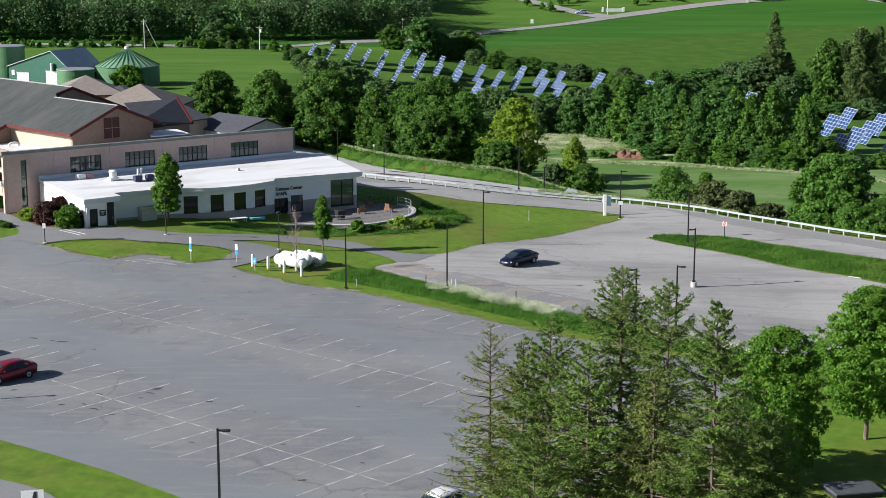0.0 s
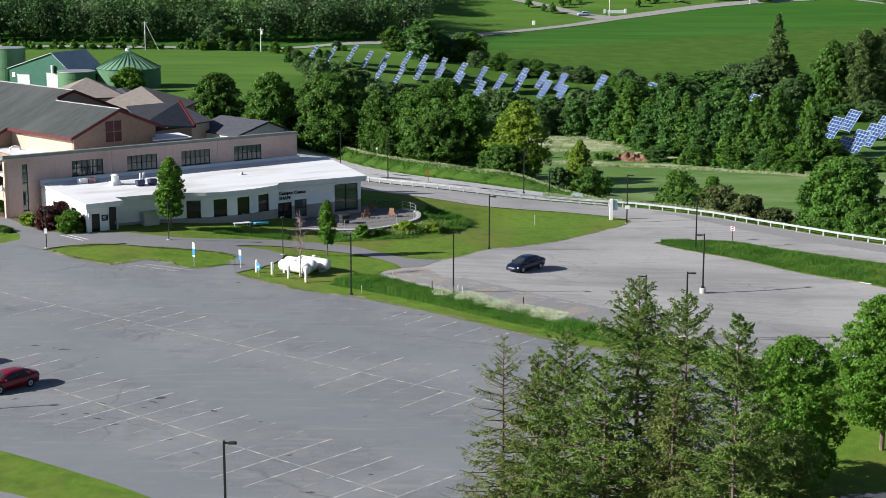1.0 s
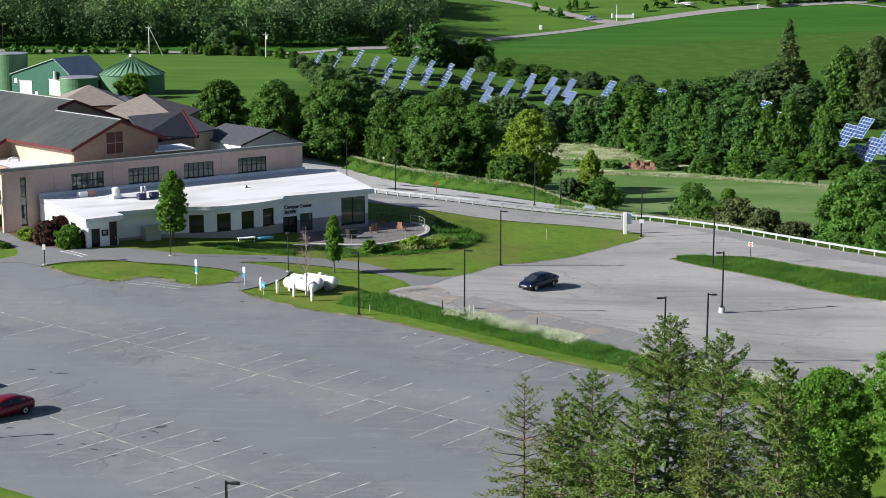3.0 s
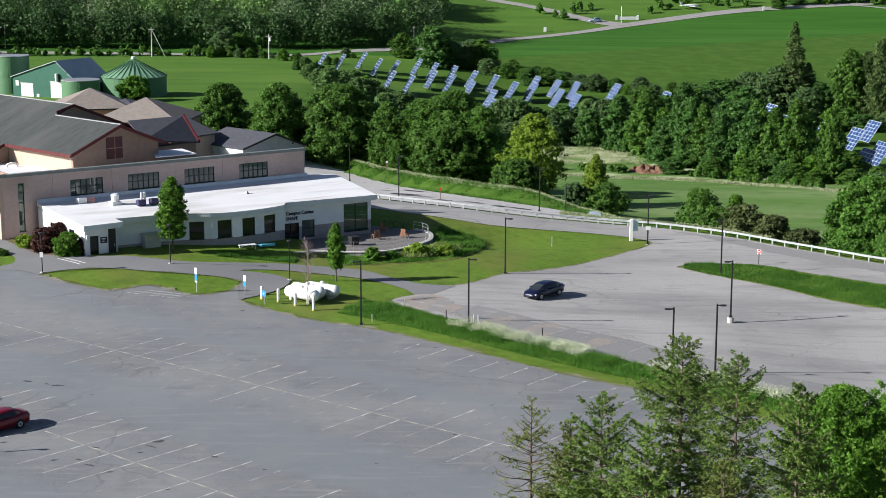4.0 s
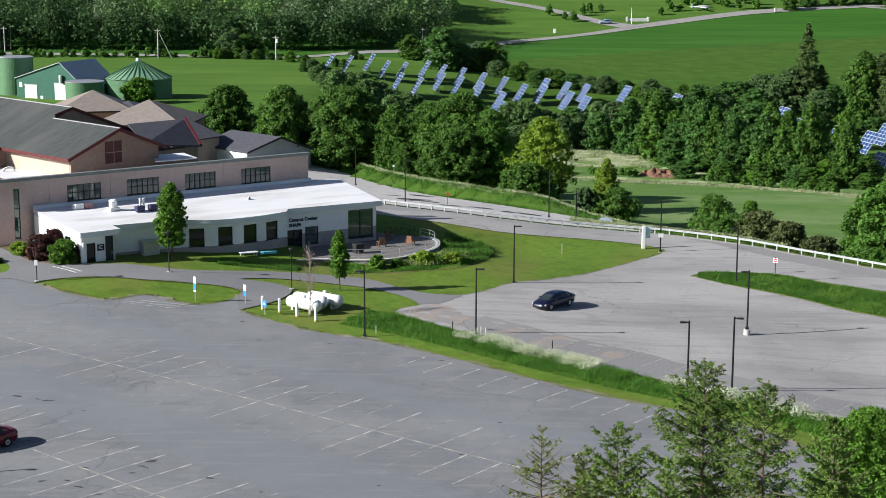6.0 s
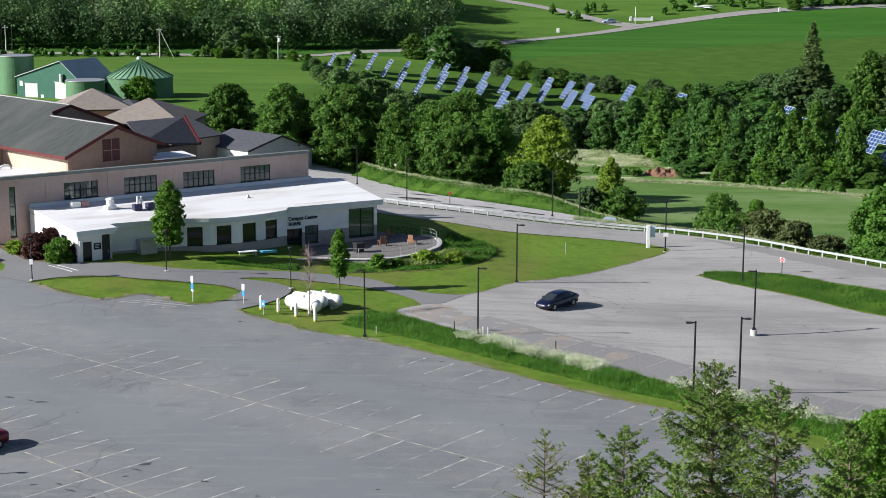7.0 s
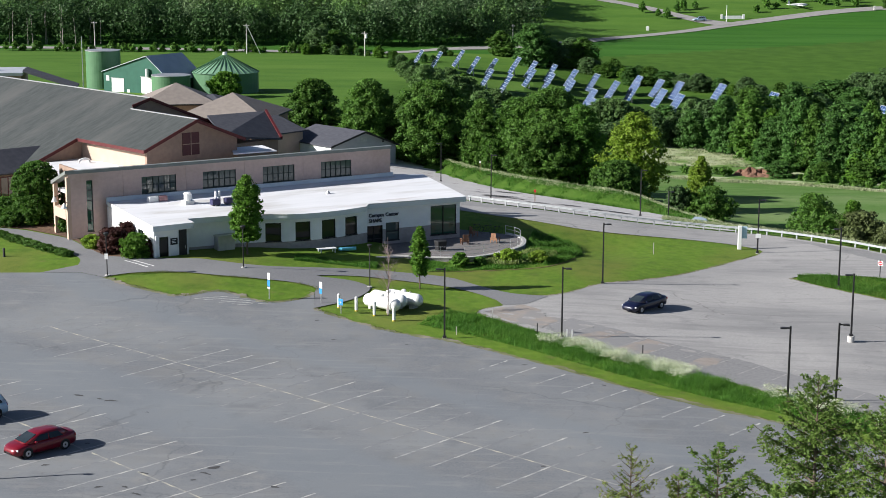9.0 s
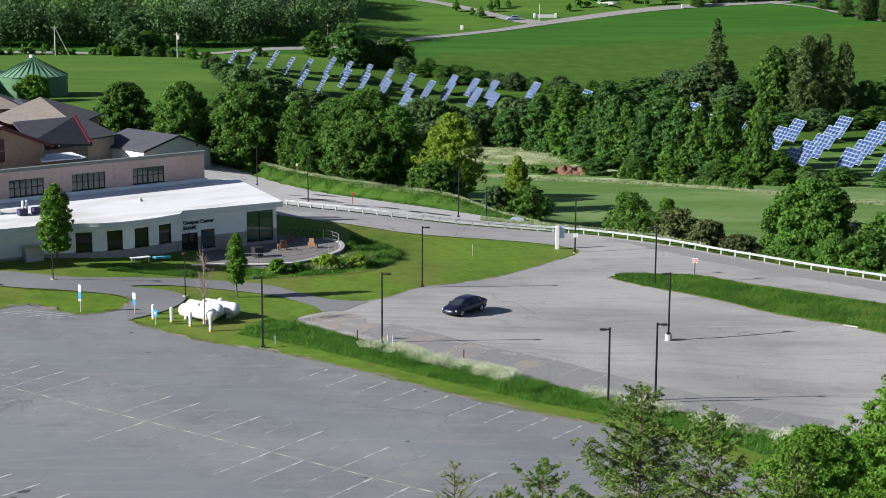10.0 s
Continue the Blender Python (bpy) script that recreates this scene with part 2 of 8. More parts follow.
MULCH = mat("brown_mulch_bed", (0.09, 0.05, 0.03), (0.15, 0.09, 0.055), 4.0, 0.95, bump=0.05)
DIRT = mat("sandy_worn_verge", (0.2, 0.175, 0.135), (0.26, 0.235, 0.19), 2.0, 0.95, bump=0.02, bscale=8, c3=(0.12, 0.135, 0.045), scale3=0.5, amt3=0.9, thr3=(0.42, 0.58))
SOIL = mat("reddish_soil", (0.15, 0.078, 0.05), (0.22, 0.12, 0.08), 1.2, 0.95, bump=0.1, c3=(0.13, 0.07, 0.045), scale3=0.5)
PAINT_LINE = mat("worn_white_line_paint", (0.46, 0.45, 0.42), (0.34, 0.335, 0.32), 2.2, 0.85, c3=(0.18, 0.186, 0.196), scale3=0.9, amt3=0.95, thr3=(0.4, 0.57))
PAINT_FRESH = mat("fresh_white_line_paint", (0.7, 0.7, 0.68), (0.6, 0.6, 0.59), 3.0, 0.8)
PAINT_B = mat("faded_white_line_paint", (0.35, 0.338, 0.324), (0.29, 0.28, 0.27), 2.0, 0.85, c3=(0.235, 0.228, 0.222), scale3=0.9, amt3=0.95, thr3=(0.42, 0.58))
PAINT_FAINT = mat("rubbed_out_line_paint", (0.34, 0.332, 0.315), (0.27, 0.267, 0.26), 2.2, 0.85, c3=(0.165, 0.171, 0.18), scale3=0.7, amt3=1.0, thr3=(0.36, 0.52))
PAINT_YELLOW = mat("worn_yellow_line_paint", (0.46, 0.425, 0.33), (0.36, 0.342, 0.29), 2.2, 0.85, c3=(0.18, 0.186, 0.196), scale3=0.8, amt3=0.9, thr3=(0.45, 0.62))
WHITE_ROOF = mat("white_membrane_roof", (0.72, 0.72, 0.735), (0.65, 0.655, 0.67), 0.4, 0.6, bump=0.01, bscale=3, c3=(0.5, 0.485, 0.46), scale3=0.2, amt3=0.8, thr3=(0.5, 0.68), stretch=(0.4, 1.5, 1))
blotched(WHITE_ROOF, 0.35, (0.42, 0.37, 0.33), 0.55, (0.6, 0.7), (0.25, 1.6, 1), -0.62)
WHITE_WALL = mat("white_painted_block", (0.86, 0.86, 0.84), (0.81, 0.815, 0.8), 1.2, 0.75, bump=0.004, bscale=20, c3=(0.7, 0.7, 0.68), scale3=0.3)
GREY_BLOCK = mat("grey_brown_block", (0.33, 0.295, 0.28), (0.39, 0.35, 0.335), 3.0, 0.85, bump=0.006, bscale=15, c3=(0.23, 0.21, 0.2), scale3=0.4)
FASCIA = mat("pale_metal_fascia", (0.7, 0.73, 0.76), (0.64, 0.67, 0.7), 0.8, 0.45, metal=0.1)
TAN_WALL = mat("tan_split_block", (0.52, 0.39, 0.345), (0.58, 0.44, 0.39), 2.5, 0.88, bump=0.01, bscale=12, c3=(0.36, 0.265, 0.21), scale3=0.16, amt3=0.7)
CAP = mat("grey_green_metal_cap", (0.18, 0.2, 0.19), (0.22, 0.235, 0.225), 1.0, 0.55, metal=0.3)
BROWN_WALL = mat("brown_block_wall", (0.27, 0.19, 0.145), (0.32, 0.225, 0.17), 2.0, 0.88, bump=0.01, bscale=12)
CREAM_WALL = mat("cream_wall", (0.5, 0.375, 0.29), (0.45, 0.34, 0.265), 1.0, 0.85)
DARK_ROOF = mat("weathered_dark_shingles", (0.032, 0.038, 0.038), (0.054, 0.06, 0.059), 1.4, 0.9, bump=0.02, bscale=5, c3=(0.08, 0.081, 0.078), scale3=0.1, amt3=0.7, stretch=(0.25, 1.6, 1))
NAVY_ROOF = mat("dark_blue_grey_shingles", (0.05, 0.052, 0.066), (0.07, 0.072, 0.087), 1.5, 0.9, bump=0.015, bscale=6)
BROWN_ROOF = mat("brown_grey_shingles", (0.2, 0.172, 0.152), (0.24, 0.207, 0.182), 1.2, 0.9, bump=0.015, bscale=6, c3=(0.22, 0.175, 0.15), scale3=0.15)
RED_TRIM = mat("dark_red_trim", (0.072, 0.008, 0.01), (0.098, 0.012, 0.013), 1.5, 0.6)
RED_WINDOW = mat("dark_red_shutter", (0.06, 0.012, 0.016), (0.08, 0.018, 0.02), 1.5, 0.55)
FRAME = mat("dark_green_window_frame", (0.008, 0.02, 0.018), (0.013, 0.028, 0.025), 2.0, 0.5)
GLASS = mat("dark_window_glass", (0.06, 0.082, 0.076), (0.09, 0.115, 0.106), 0.4, 0.04, spec=0.7)
DARK_GLASS = mat("black_window_glass", (0.01, 0.014, 0.014), (0.018, 0.024, 0.023), 0.4, 0.04, spec=0.4)
GREEN_GLASS = mat("green_tinted_glass", (0.01, 0.055, 0.035), (0.016, 0.075, 0.045), 0.5, 0.05, spec=0.7)
LETTER = mat("dark_navy_letters", (0.012, 0.014, 0.03), (0.018, 0.02, 0.04), 4.0, 0.5)
GREY_METAL = mat("galvanised_metal", (0.42, 0.43, 0.44), (0.5, 0.5, 0.51), 2.0, 0.45, metal=0.7)
WHITE_METAL = mat("white_enamel", (0.78, 0.78, 0.77), (0.72, 0.72, 0.71), 1.0, 0.4, c3=(0.66, 0.65, 0.62), scale3=0.5)
DARK_METAL = mat("black_bronze_paint", (0.014, 0.014, 0.016), (0.022, 0.021, 0.022), 3.0, 0.5)
CONCRETE = mat("pale_concrete", (0.42, 0.41, 0.39), (0.5, 0.49, 0.47), 2.5, 0.9, bump=0.004, c3=(0.36, 0.35, 0.33), scale3=0.5)
STONE = mat("grey_wall_stone", (0.2, 0.195, 0.19), (0.3, 0.29, 0.28), 2.5, 0.9, bump=0.02, objrand=0.25)
PAVER = mat("patio_pavers", (0.13, 0.12, 0.117), (0.17, 0.158, 0.153), 3.0, 0.9, bump=0.004)
WOOD = mat("weathered_wood", (0.2, 0.1, 0.055), (0.26, 0.14, 0.08), 3.0, 0.8, stretch=(1, 6, 1))
TANK_GREEN = mat("green_tank_steel", (0.066, 0.158, 0.075), (0.082, 0.185, 0.088), 0.5, 0.55, c3=(0.052, 0.13, 0.06), scale3=0.15)
TANK_ROOF = mat("pale_green_tank_roof", (0.13, 0.25, 0.16), (0.17, 0.29, 0.19), 0.5, 0.5)
BARN_GREEN = mat("green_barn_steel", (0.012, 0.085, 0.055), (0.018, 0.1, 0.065), 0.6, 0.5)
BARN_ROOF = mat("grey_barn_roof", (0.38, 0.4, 0.44), (0.44, 0.46, 0.5), 0.4, 0.5, metal=0.1)
BLUE_SIGN = mat("blue_sign_sheet", (0.03, 0.22, 0.55), (0.035, 0.25, 0.6), 2.0, 0.5)
STOP_RED = mat("sign_red", (0.55, 0.02, 0.03), (0.6, 0.03, 0.04), 2.0, 0.5)
SIGN_WHITE = mat("sign_white", (0.8, 0.8, 0.8), (0.74, 0.74, 0.74), 2.0, 0.5)
YELLOW = mat("yellow_paint", (0.6, 0.42, 0.04), (0.65, 0.46, 0.05), 2.0, 0.6)
RAIL_STEEL = mat("galvanised_guard_rail", (0.44, 0.46, 0.47), (0.5, 0.52, 0.52), 1.5, 0.4, metal=0.35)
PANEL = mat("solar_cells", (0.024, 0.055, 0.14), (0.034, 0.07, 0.175), 1.0, 0.15, spec=0.6, objrand=0.15)
PANEL_FRAME = mat("solar_frame_aluminium", (0.7, 0.72, 0.75), (0.76, 0.78, 0.8), 2.0, 0.35, metal=0.5)
BARK = mat("grey_brown_bark", (0.1, 0.075, 0.055), (0.16, 0.125, 0.095), 6.0, 0.95, bump=0.02, stretch=(1, 1, 0.25))
PALE_BARK = mat("pale_grey_bark", (0.24, 0.22, 0.19), (0.32, 0.3, 0.27), 5.0, 0.95, bump=0.01, stretch=(1, 1, 0.3))
POLE_GREY = mat("silvered_pole_wood", (0.42, 0.4, 0.37), (0.52, 0.5, 0.47), 3.0, 0.9)
RUBBER = mat("black_tyre_rubber", (0.012, 0.012, 0.012), (0.02, 0.02, 0.02), 6.0, 0.85)
CAR_GLASS = mat("car_glass", (0.02, 0.028, 0.034), (0.03, 0.038, 0.045), 1.0, 0.05, spec=0.22)
LAMP_CLEAR = mat("clear_lamp_lens", (0.5, 0.51, 0.53), (0.56, 0.56, 0.58), 3.0, 0.12, spec=0.8)
LAMP_RED = mat("red_lamp_lens", (0.3, 0.01, 0.015), (0.36, 0.015, 0.02), 3.0, 0.15, spec=0.8)
RIM = mat("alloy_rim", (0.5, 0.5, 0.51), (0.42, 0.42, 0.43), 3.0, 0.4, metal=0.5)
PLASTIC_BLACK = mat("black_plastic", (0.015, 0.015, 0.016), (0.024, 0.024, 0.025), 3.0, 0.6)


def car_paint(name, c):
    return mat(name, c, tuple(0.9 * k for k in c), 2.0, 0.3, metal=0.1, coat=0.5, spec=0.4)


def leaf(name, c1, c2, scale=0.5, isl=0.35, trans=0.3):
    return mat(name, c1, c2, scale, 0.6, island=isl, objrand=0.14, trans=trans, spec=0.2, detail=2.0)


LEAF_DARK = leaf("dark_maple_leaves", (0.066, 0.148, 0.023), (0.1, 0.2, 0.031), trans=0.4)
LEAF_MID = leaf("green_leaves", (0.072, 0.165, 0.024), (0.1, 0.212, 0.032), trans=0.42)
LEAF_BRIGHT = leaf("bright_green_leaves", (0.09, 0.2, 0.022), (0.125, 0.25, 0.03), trans=0.45)
LEAF_YELLOW = leaf("yellow_green_leaves", (0.19, 0.3, 0.03), (0.24, 0.35, 0.04), trans=0.45)
LEAF_GREY = leaf("grey_green_leaves", (0.082, 0.15, 0.05), (0.11, 0.19, 0.066), trans=0.4)
LEAF_BELT = leaf("valley_belt_leaves", (0.066, 0.155, 0.034), (0.095, 0.205, 0.045), trans=0.42)
LEAF_BROWN = leaf("brownish_bush_leaves", (0.08, 0.105, 0.036), (0.11, 0.138, 0.048), trans=0.35)
LEAF_SCRUB = leaf("pale_willow_leaves", (0.105, 0.19, 0.058), (0.145, 0.245, 0.075), trans=0.42)
WOOD_GREEN = leaf("wood_edge_leaves", (0.1, 0.19, 0.05), (0.135, 0.235, 0.065), 0.2, 0.4, 0.35)
WOOD_GREY = leaf("grey_green_wood_leaves", (0.1, 0.16, 0.07), (0.13, 0.195, 0.085), 0.2, 0.4, 0.35)
# dark leaves: painted shade on the wood's front row, plain tone further in
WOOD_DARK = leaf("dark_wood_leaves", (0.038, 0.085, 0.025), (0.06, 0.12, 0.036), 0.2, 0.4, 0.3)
LEAF_PURPLE = leaf("purple_brown_leaves", (0.05, 0.018, 0.016), (0.075, 0.03, 0.022))
NEEDLE = leaf("spruce_needles", (0.108, 0.185, 0.037), (0.162, 0.245, 0.05), 0.9, 0.22, 0.3)
NEEDLE_OLD = leaf("dull_spruce_needles", (0.125, 0.165, 0.04), (0.17, 0.208, 0.052), 0.9, 0.22, 0.3)
NEEDLE_FAR = leaf("distant_spruce_needles", (0.082, 0.138, 0.042), (0.118, 0.178, 0.054), 0.4, 0.35, 0.3)
GRASS_TALL = leaf("tall_grass_blades", (0.062, 0.165, 0.019), (0.095, 0.215, 0.027), 0.25, 0.4, 0.4)
GRASS_EDGE = leaf("dry_edge_grass", (0.1, 0.15, 0.025), (0.16, 0.19, 0.05), 0.3, 0.3, 0.3)
GRASS_PALE = leaf("pale_grass_heads", (0.16, 0.21, 0.06), (0.22, 0.27, 0.09), 0.4, 0.3, 0.3)
GRASS_SEED = leaf("seeding_weeds", (0.3, 0.34, 0.18), (0.42, 0.45, 0.27), 0.4, 0.3, 0.3)
FLOWER = leaf("white_umbel_flowers", (0.48, 0.53, 0.34), (0.64, 0.68, 0.5), 0.6, 0.2, 0.3)


# ---- building blocks ----
from mathutils import geometry
from mathutils.bvhtree import BVHTree


class M:
    """Collects vertices and faces of one mesh."""

    def __init__(self):
        self.v, self.f = [], []

    def add(self, vs, fs):
        k = len(self.v)
        self.v += [tuple(float(c) for c in p) for p in vs]
        self.f += [tuple(i + k for i in q) for q in fs]
        return self

    def box(self, x0, x1, y0, y1, z0, z1):
        return self.add([(x, y, z) for z in (z0, z1) for x, y in ((x0, y0), (x1, y0), (x1, y1), (x0, y1))],
                        [(3, 2, 1, 0), (4, 5, 6, 7), (0, 1, 5, 4), (1, 2, 6, 5), (2, 3, 7, 6), (3, 0, 4, 7)])

    def chamfer(self, x0, x1, y0, y1, z0, z1, c):
        """A box with its upright and upper edges cut by c."""
        ring = lambda d, z: [(x0 + d + c, y0 + d, z), (x1 - d - c, y0 + d, z), (x1 - d, y0 + d + c, z), (x1 - d, y1 - d - c, z),
                             (x1 - d - c, y1 - d, z), (x0 + d + c, y1 - d, z), (x0 + d, y1 - d - c, z), (x0 + d, y0 + d + c, z)]
        return self.loft([ring(0, z0), ring(0, z1 - c), ring(c, z1)])

    def loft(self, rings, caps=True, closed=True):
        n = len(rings[0])
        k = n if closed else n - 1
        vs = [p for r in rings for p in r]
        fs = [(i * n + j, i * n + (j + 1) % n, (i + 1) * n + (j + 1) % n, (i + 1) * n + j) for i in range(len(rings) - 1) for j in range(k)]
        if caps:
            fs += [tuple(reversed(range(n))), tuple((len(rings) - 1) * n + j for j in range(n))]
        return self.add(vs, fs)

    def prism(self, poly, z0, z1):
        return self.loft([[(x, y, z0) for x, y in poly], [(x, y, z1) for x, y in poly]])

    def tube(self, p0, p1, r0, r1=None, n=8):
        p0, p1 = Vector(p0), Vector(p1)
        r1 = r0 if r1 is None else r1
        q = (p1 - p0).to_track_quat("Z", "Y").to_matrix()
        rings = []
        for p, r in ((p0, r0), (p1, r1)):
            rings.append([p + q @ Vector((r * math.cos(2 * math.pi * i / n), r * math.sin(2 * math.pi * i / n), 0)) for i in range(n)])
        return self.loft(rings)

    def slab(self, pts, thick):
        """A sheet through the given points, thickened downwards."""
        n = len(pts)
        low = [(x, y, z - thick) for x, y, z in pts]
        return self.add(list(low) + list(pts), [tuple(reversed(range(n))), tuple(range(n, 2 * n))] + [(i, (i + 1) % n, n + (i + 1) % n, n + i) for i in range(n)])

    def beam(self, p0, p1, w, h):
        """A straight bar of width w and height h between two points."""
        p0, p1 = Vector(p0), Vector(p1)
        d = (p1 - p0).normalized()
        s = d.cross(Vector((0, 0, 1)))
        s = s.normalized() if s.length > 1e-4 else Vector((1, 0, 0))
        t = s.cross(d)
        return self.loft([[p + s * a * w / 2 + t * b * h / 2 for a, b in ((-1, -1), (1, -1), (1, 1), (-1, 1))] for p in (p0, p1)])

    def mesh(self, name, material, smooth=False):
        me = bpy.data.meshes.new(name)
        me.from_pydata(self.v, [], self.f)
        me.materials.append(material)
        bm = bmesh.new()
        bm.from_mesh(me)
        bmesh.ops.recalc_face_normals(bm, faces=bm.faces)
        bm.to_mesh(me)
        bm.free()
        if smooth:
            me.polygons.foreach_set("use_smooth", [True] * len(me.polygons))
        return me


def part(name, geo, material, parent=None, label="", smooth=False):
    """Links a mesh as one object under a thing or a part."""
    ob = new(name, geo.mesh(name, material, smooth) if isinstance(geo, M) else geo)
    ob.parent = parent
    if label:
        ob["label"] = label
    return ob


def thing(name, x, y, z, rz=0.0, label="", category="", group="", kind=""):
    ob = new(name)
    ob.empty_display_size = 0.2
    ob.matrix_basis = pose(x, y, z, 0, 0, rz)
    return tagged(ob, label, category, group, kind)


def cards(name, centres, ax, up, material, grow=1.0):
    """A mesh of small pointed leaves: their middles and two half axes."""
    c, a, u = (np.asarray(k, float) for k in (centres, ax, up))
    a, u = a * grow, u * grow
    n = len(c)
    v = np.stack([c - a - u, c + a - u * 0.85, c + u * 1.15 + a * 0.1], 1).reshape(-1, 3)
    me = bpy.data.meshes.new(name)
    me.vertices.add(3 * n)
    me.vertices.foreach_set("co", v.ravel())
    me.loops.add(3 * n)
    me.loops.foreach_set("vertex_index", np.arange(3 * n))
    me.polygons.add(n)
    me.polygons.foreach_set("loop_start", np.arange(0, 3 * n, 3))
    me.materials.append(material)
    me.update(calc_edges=True)
    return me


def rand_dirs(rng, n):
    d = rng.normal(size=(n, 3))
    return d / np.linalg.norm(d, axis=1, keepdims=True)


def facing(rng, normal, size, aspect=0.7):
    """Two half axes for leaves with the given normals, turned at random."""
    t = np.cross(normal, rand_dirs(rng, len(normal)))
    t /= np.linalg.norm(t, axis=1, keepdims=True) + 1e-9
    b = np.cross(normal, t)
    size = np.broadcast_to(size, (len(normal),))[:, None]
    return t * size, b * size * aspect


# ---- the lie of the land ----
def S(a, b, t):
    u = np.clip((np.asarray(t, float) - a) / (b - a), 0, 1)
    return u * u * (3 - 2 * u)


LEFT = ((200, 2.0), (230, 1.0), (260, -3.0), (300, -6.0), (400, -6.5), (480, -8.0), (565, -8.0), (650, -3.0), (720, 5), (900, 26), (1500, 70), (4000, 120))
RIGHT = ((200, -1.3), (215, -2.3), (250, -6.5), (300, -12), (335, -16.5), (400, -17), (480, -14.5), (520, -12), (565, -9), (660, -5), (710, 2.5), (900, 22), (1500, 60), (4000, 120))


def prof(knots, y):
    ky, kz = zip(*knots)
    return sum(np.interp(y + d, ky, kz) for d in (-10, -5, 0, 5, 10)) / 5


RAIL = [(-16, 225.5), (-9.2, 219.8), (-3, 215), (3.9, 211), (10.1, 209.6), (17, 209), (23.5, 206.5), (29.5, 202), (34.1, 197.4), (37.5, 192.2), (42.3, 186.2), (46, 182), (66, 163)]
UPPER_FAR = [(-34, 322), (-26, 306), (-19.2, 294.8), (-14.6, 281), (-9.5, 268.7), (-3.1, 253), (2.7, 245), (8.2, 239.6), (12.6, 234.7), (16.6, 226.2), (20.5, 220.2), (25, 213)]


def gz(x, y):
    """The height of the ground."""
    x, y = np.asarray(x, float), np.asarray(y, float)
    v = np.minimum(y, 205)
    z = -0.1 - 0.9 * S(-2, 22, x) * S(112, 150, v) - 0.3 * S(150, 110, v)
    z = z + 1.9 * S(148, 172, v) * S(-5, -36, x) + 0.8 * S(14, -10, x) * S(175, 196, v) - 0.4 * S(185, 205, v) * S(5, 25, x)
    z = z - 0.75 * S(21, 37, x) * S(161, 150, y) * S(119, 127, y)
    flat = S(1.0, 0.8, np.hypot((x + 9.5) / 9.0, (y - 189) / 9.5))
    z = z - flat * np.maximum(0, z - 0.25)
    z = z - 1.1 * np.exp(-((x - 5) / 6.4) ** 2 - ((y - 193) / 7.0) ** 2)
    d = y - np.interp(x, [p[0] for p in UPPER_FAR], [p[1] for p in UPPER_FAR])
    z = z + 1.7 * S(3.2, 7.6, d) * S(17, 10.5, d) * S(-27, -20, x) * S(20, 11, x)
    z = z - 2.8 * S(2, 18, y - np.interp(x, [p[0] for p in RAIL], [p[1] for p in RAIL])) * S(310, 240, y) * S(18, 32, x)
    w = S(-45, 5, x)
    far = w * (prof(RIGHT, y) - prof(RIGHT, 205)) + (1 - w) * (prof(LEFT, y) - prof(LEFT, 205))
    return z + np.where(y > 205, far, 0)


def G(x, y):
    return float(gz(x, y))


def steps(*spans):
    out = []
    for a, b, d in spans:
        out += list(np.arange(a, b, d))
    return np.array(out + [spans[-1][1]], float)


def make_ground():
    xs = steps((-3600, -1200, 400), (-1200, -400, 100), (-400, -200, 20), (-200, -80, 5), (-80, 90, 2.5), (90, 220, 5), (220, 500, 20), (500, 1300, 100), (1300, 3700, 400))
    ys = steps((-900, 0, 100), (0, 80, 10), (80, 280, 2.5), (280, 740, 4), (740, 1000, 20), (1000, 2000, 100), (2000, 4600, 400))
    X, Y = np.meshgrid(xs, ys)
    Z = gz(X, Y)
    me = bpy.data.meshes.new("ground")
    nx, ny = len(xs), len(ys)
    i = np.arange((ny - 1) * (nx - 1))
    r, c = i // (nx - 1), i % (nx - 1)
    k = r * nx + c
    me.from_pydata(np.stack([X, Y, Z], -1).reshape(-1, 3).tolist(), [], np.stack([k, k + 1, k + nx + 1, k + nx], 1).tolist())
    for m in (LAWN, ROUGH, MEADOW, FIELD, FIELD_L, SOLAR_GRASS):
        me.materials.append(m)
    cx, cy = (X[:-1, :-1] + X[1:, 1:]).ravel() / 2, (Y[:-1, :-1] + Y[1:, 1:]).ravel() / 2
    zone = np.zeros(len(i), int)
    edge = 206 + 8 * S(20, -10, cx) - 24 * S(25, 60, cx)
    zone[cy > edge] = 1
    zone[(cy > 255 - 45 * S(22, 34, cx) - 30 * S(40, 60, cx)) & (cx > 15) & (cy < 392)] = 2
    zone[(cy > 385 + 20 * S(60, 140, cx)) & (cx > -30)] = 5
    zone[(cy > 330) & (cx < -22 + 0.2 * (cy - 400))] = 4
    zone[cy > 555 + 0.55 * np.maximum(cx, 0)] = 3
    zone[(cy > 3 + np.interp(cx, [-2, 1, 21.8, 43.8, 69.9, 91, 119.5, 145, 170, 200, 420], [575, 581, 614, 635, 661, 675, 691.5, 701, 708, 716, 770])) & (cx > -20) & (cy < 1000)] = 4
    me.polygons.foreach_set("material_index", zone)
    me.polygons.foreach_set("use_smooth", [True] * len(me.polygons))
    return tagged(new("ground", me), "rolling green ground of lawns, meadows and fields", "ground", kind="structure")


make_ground()


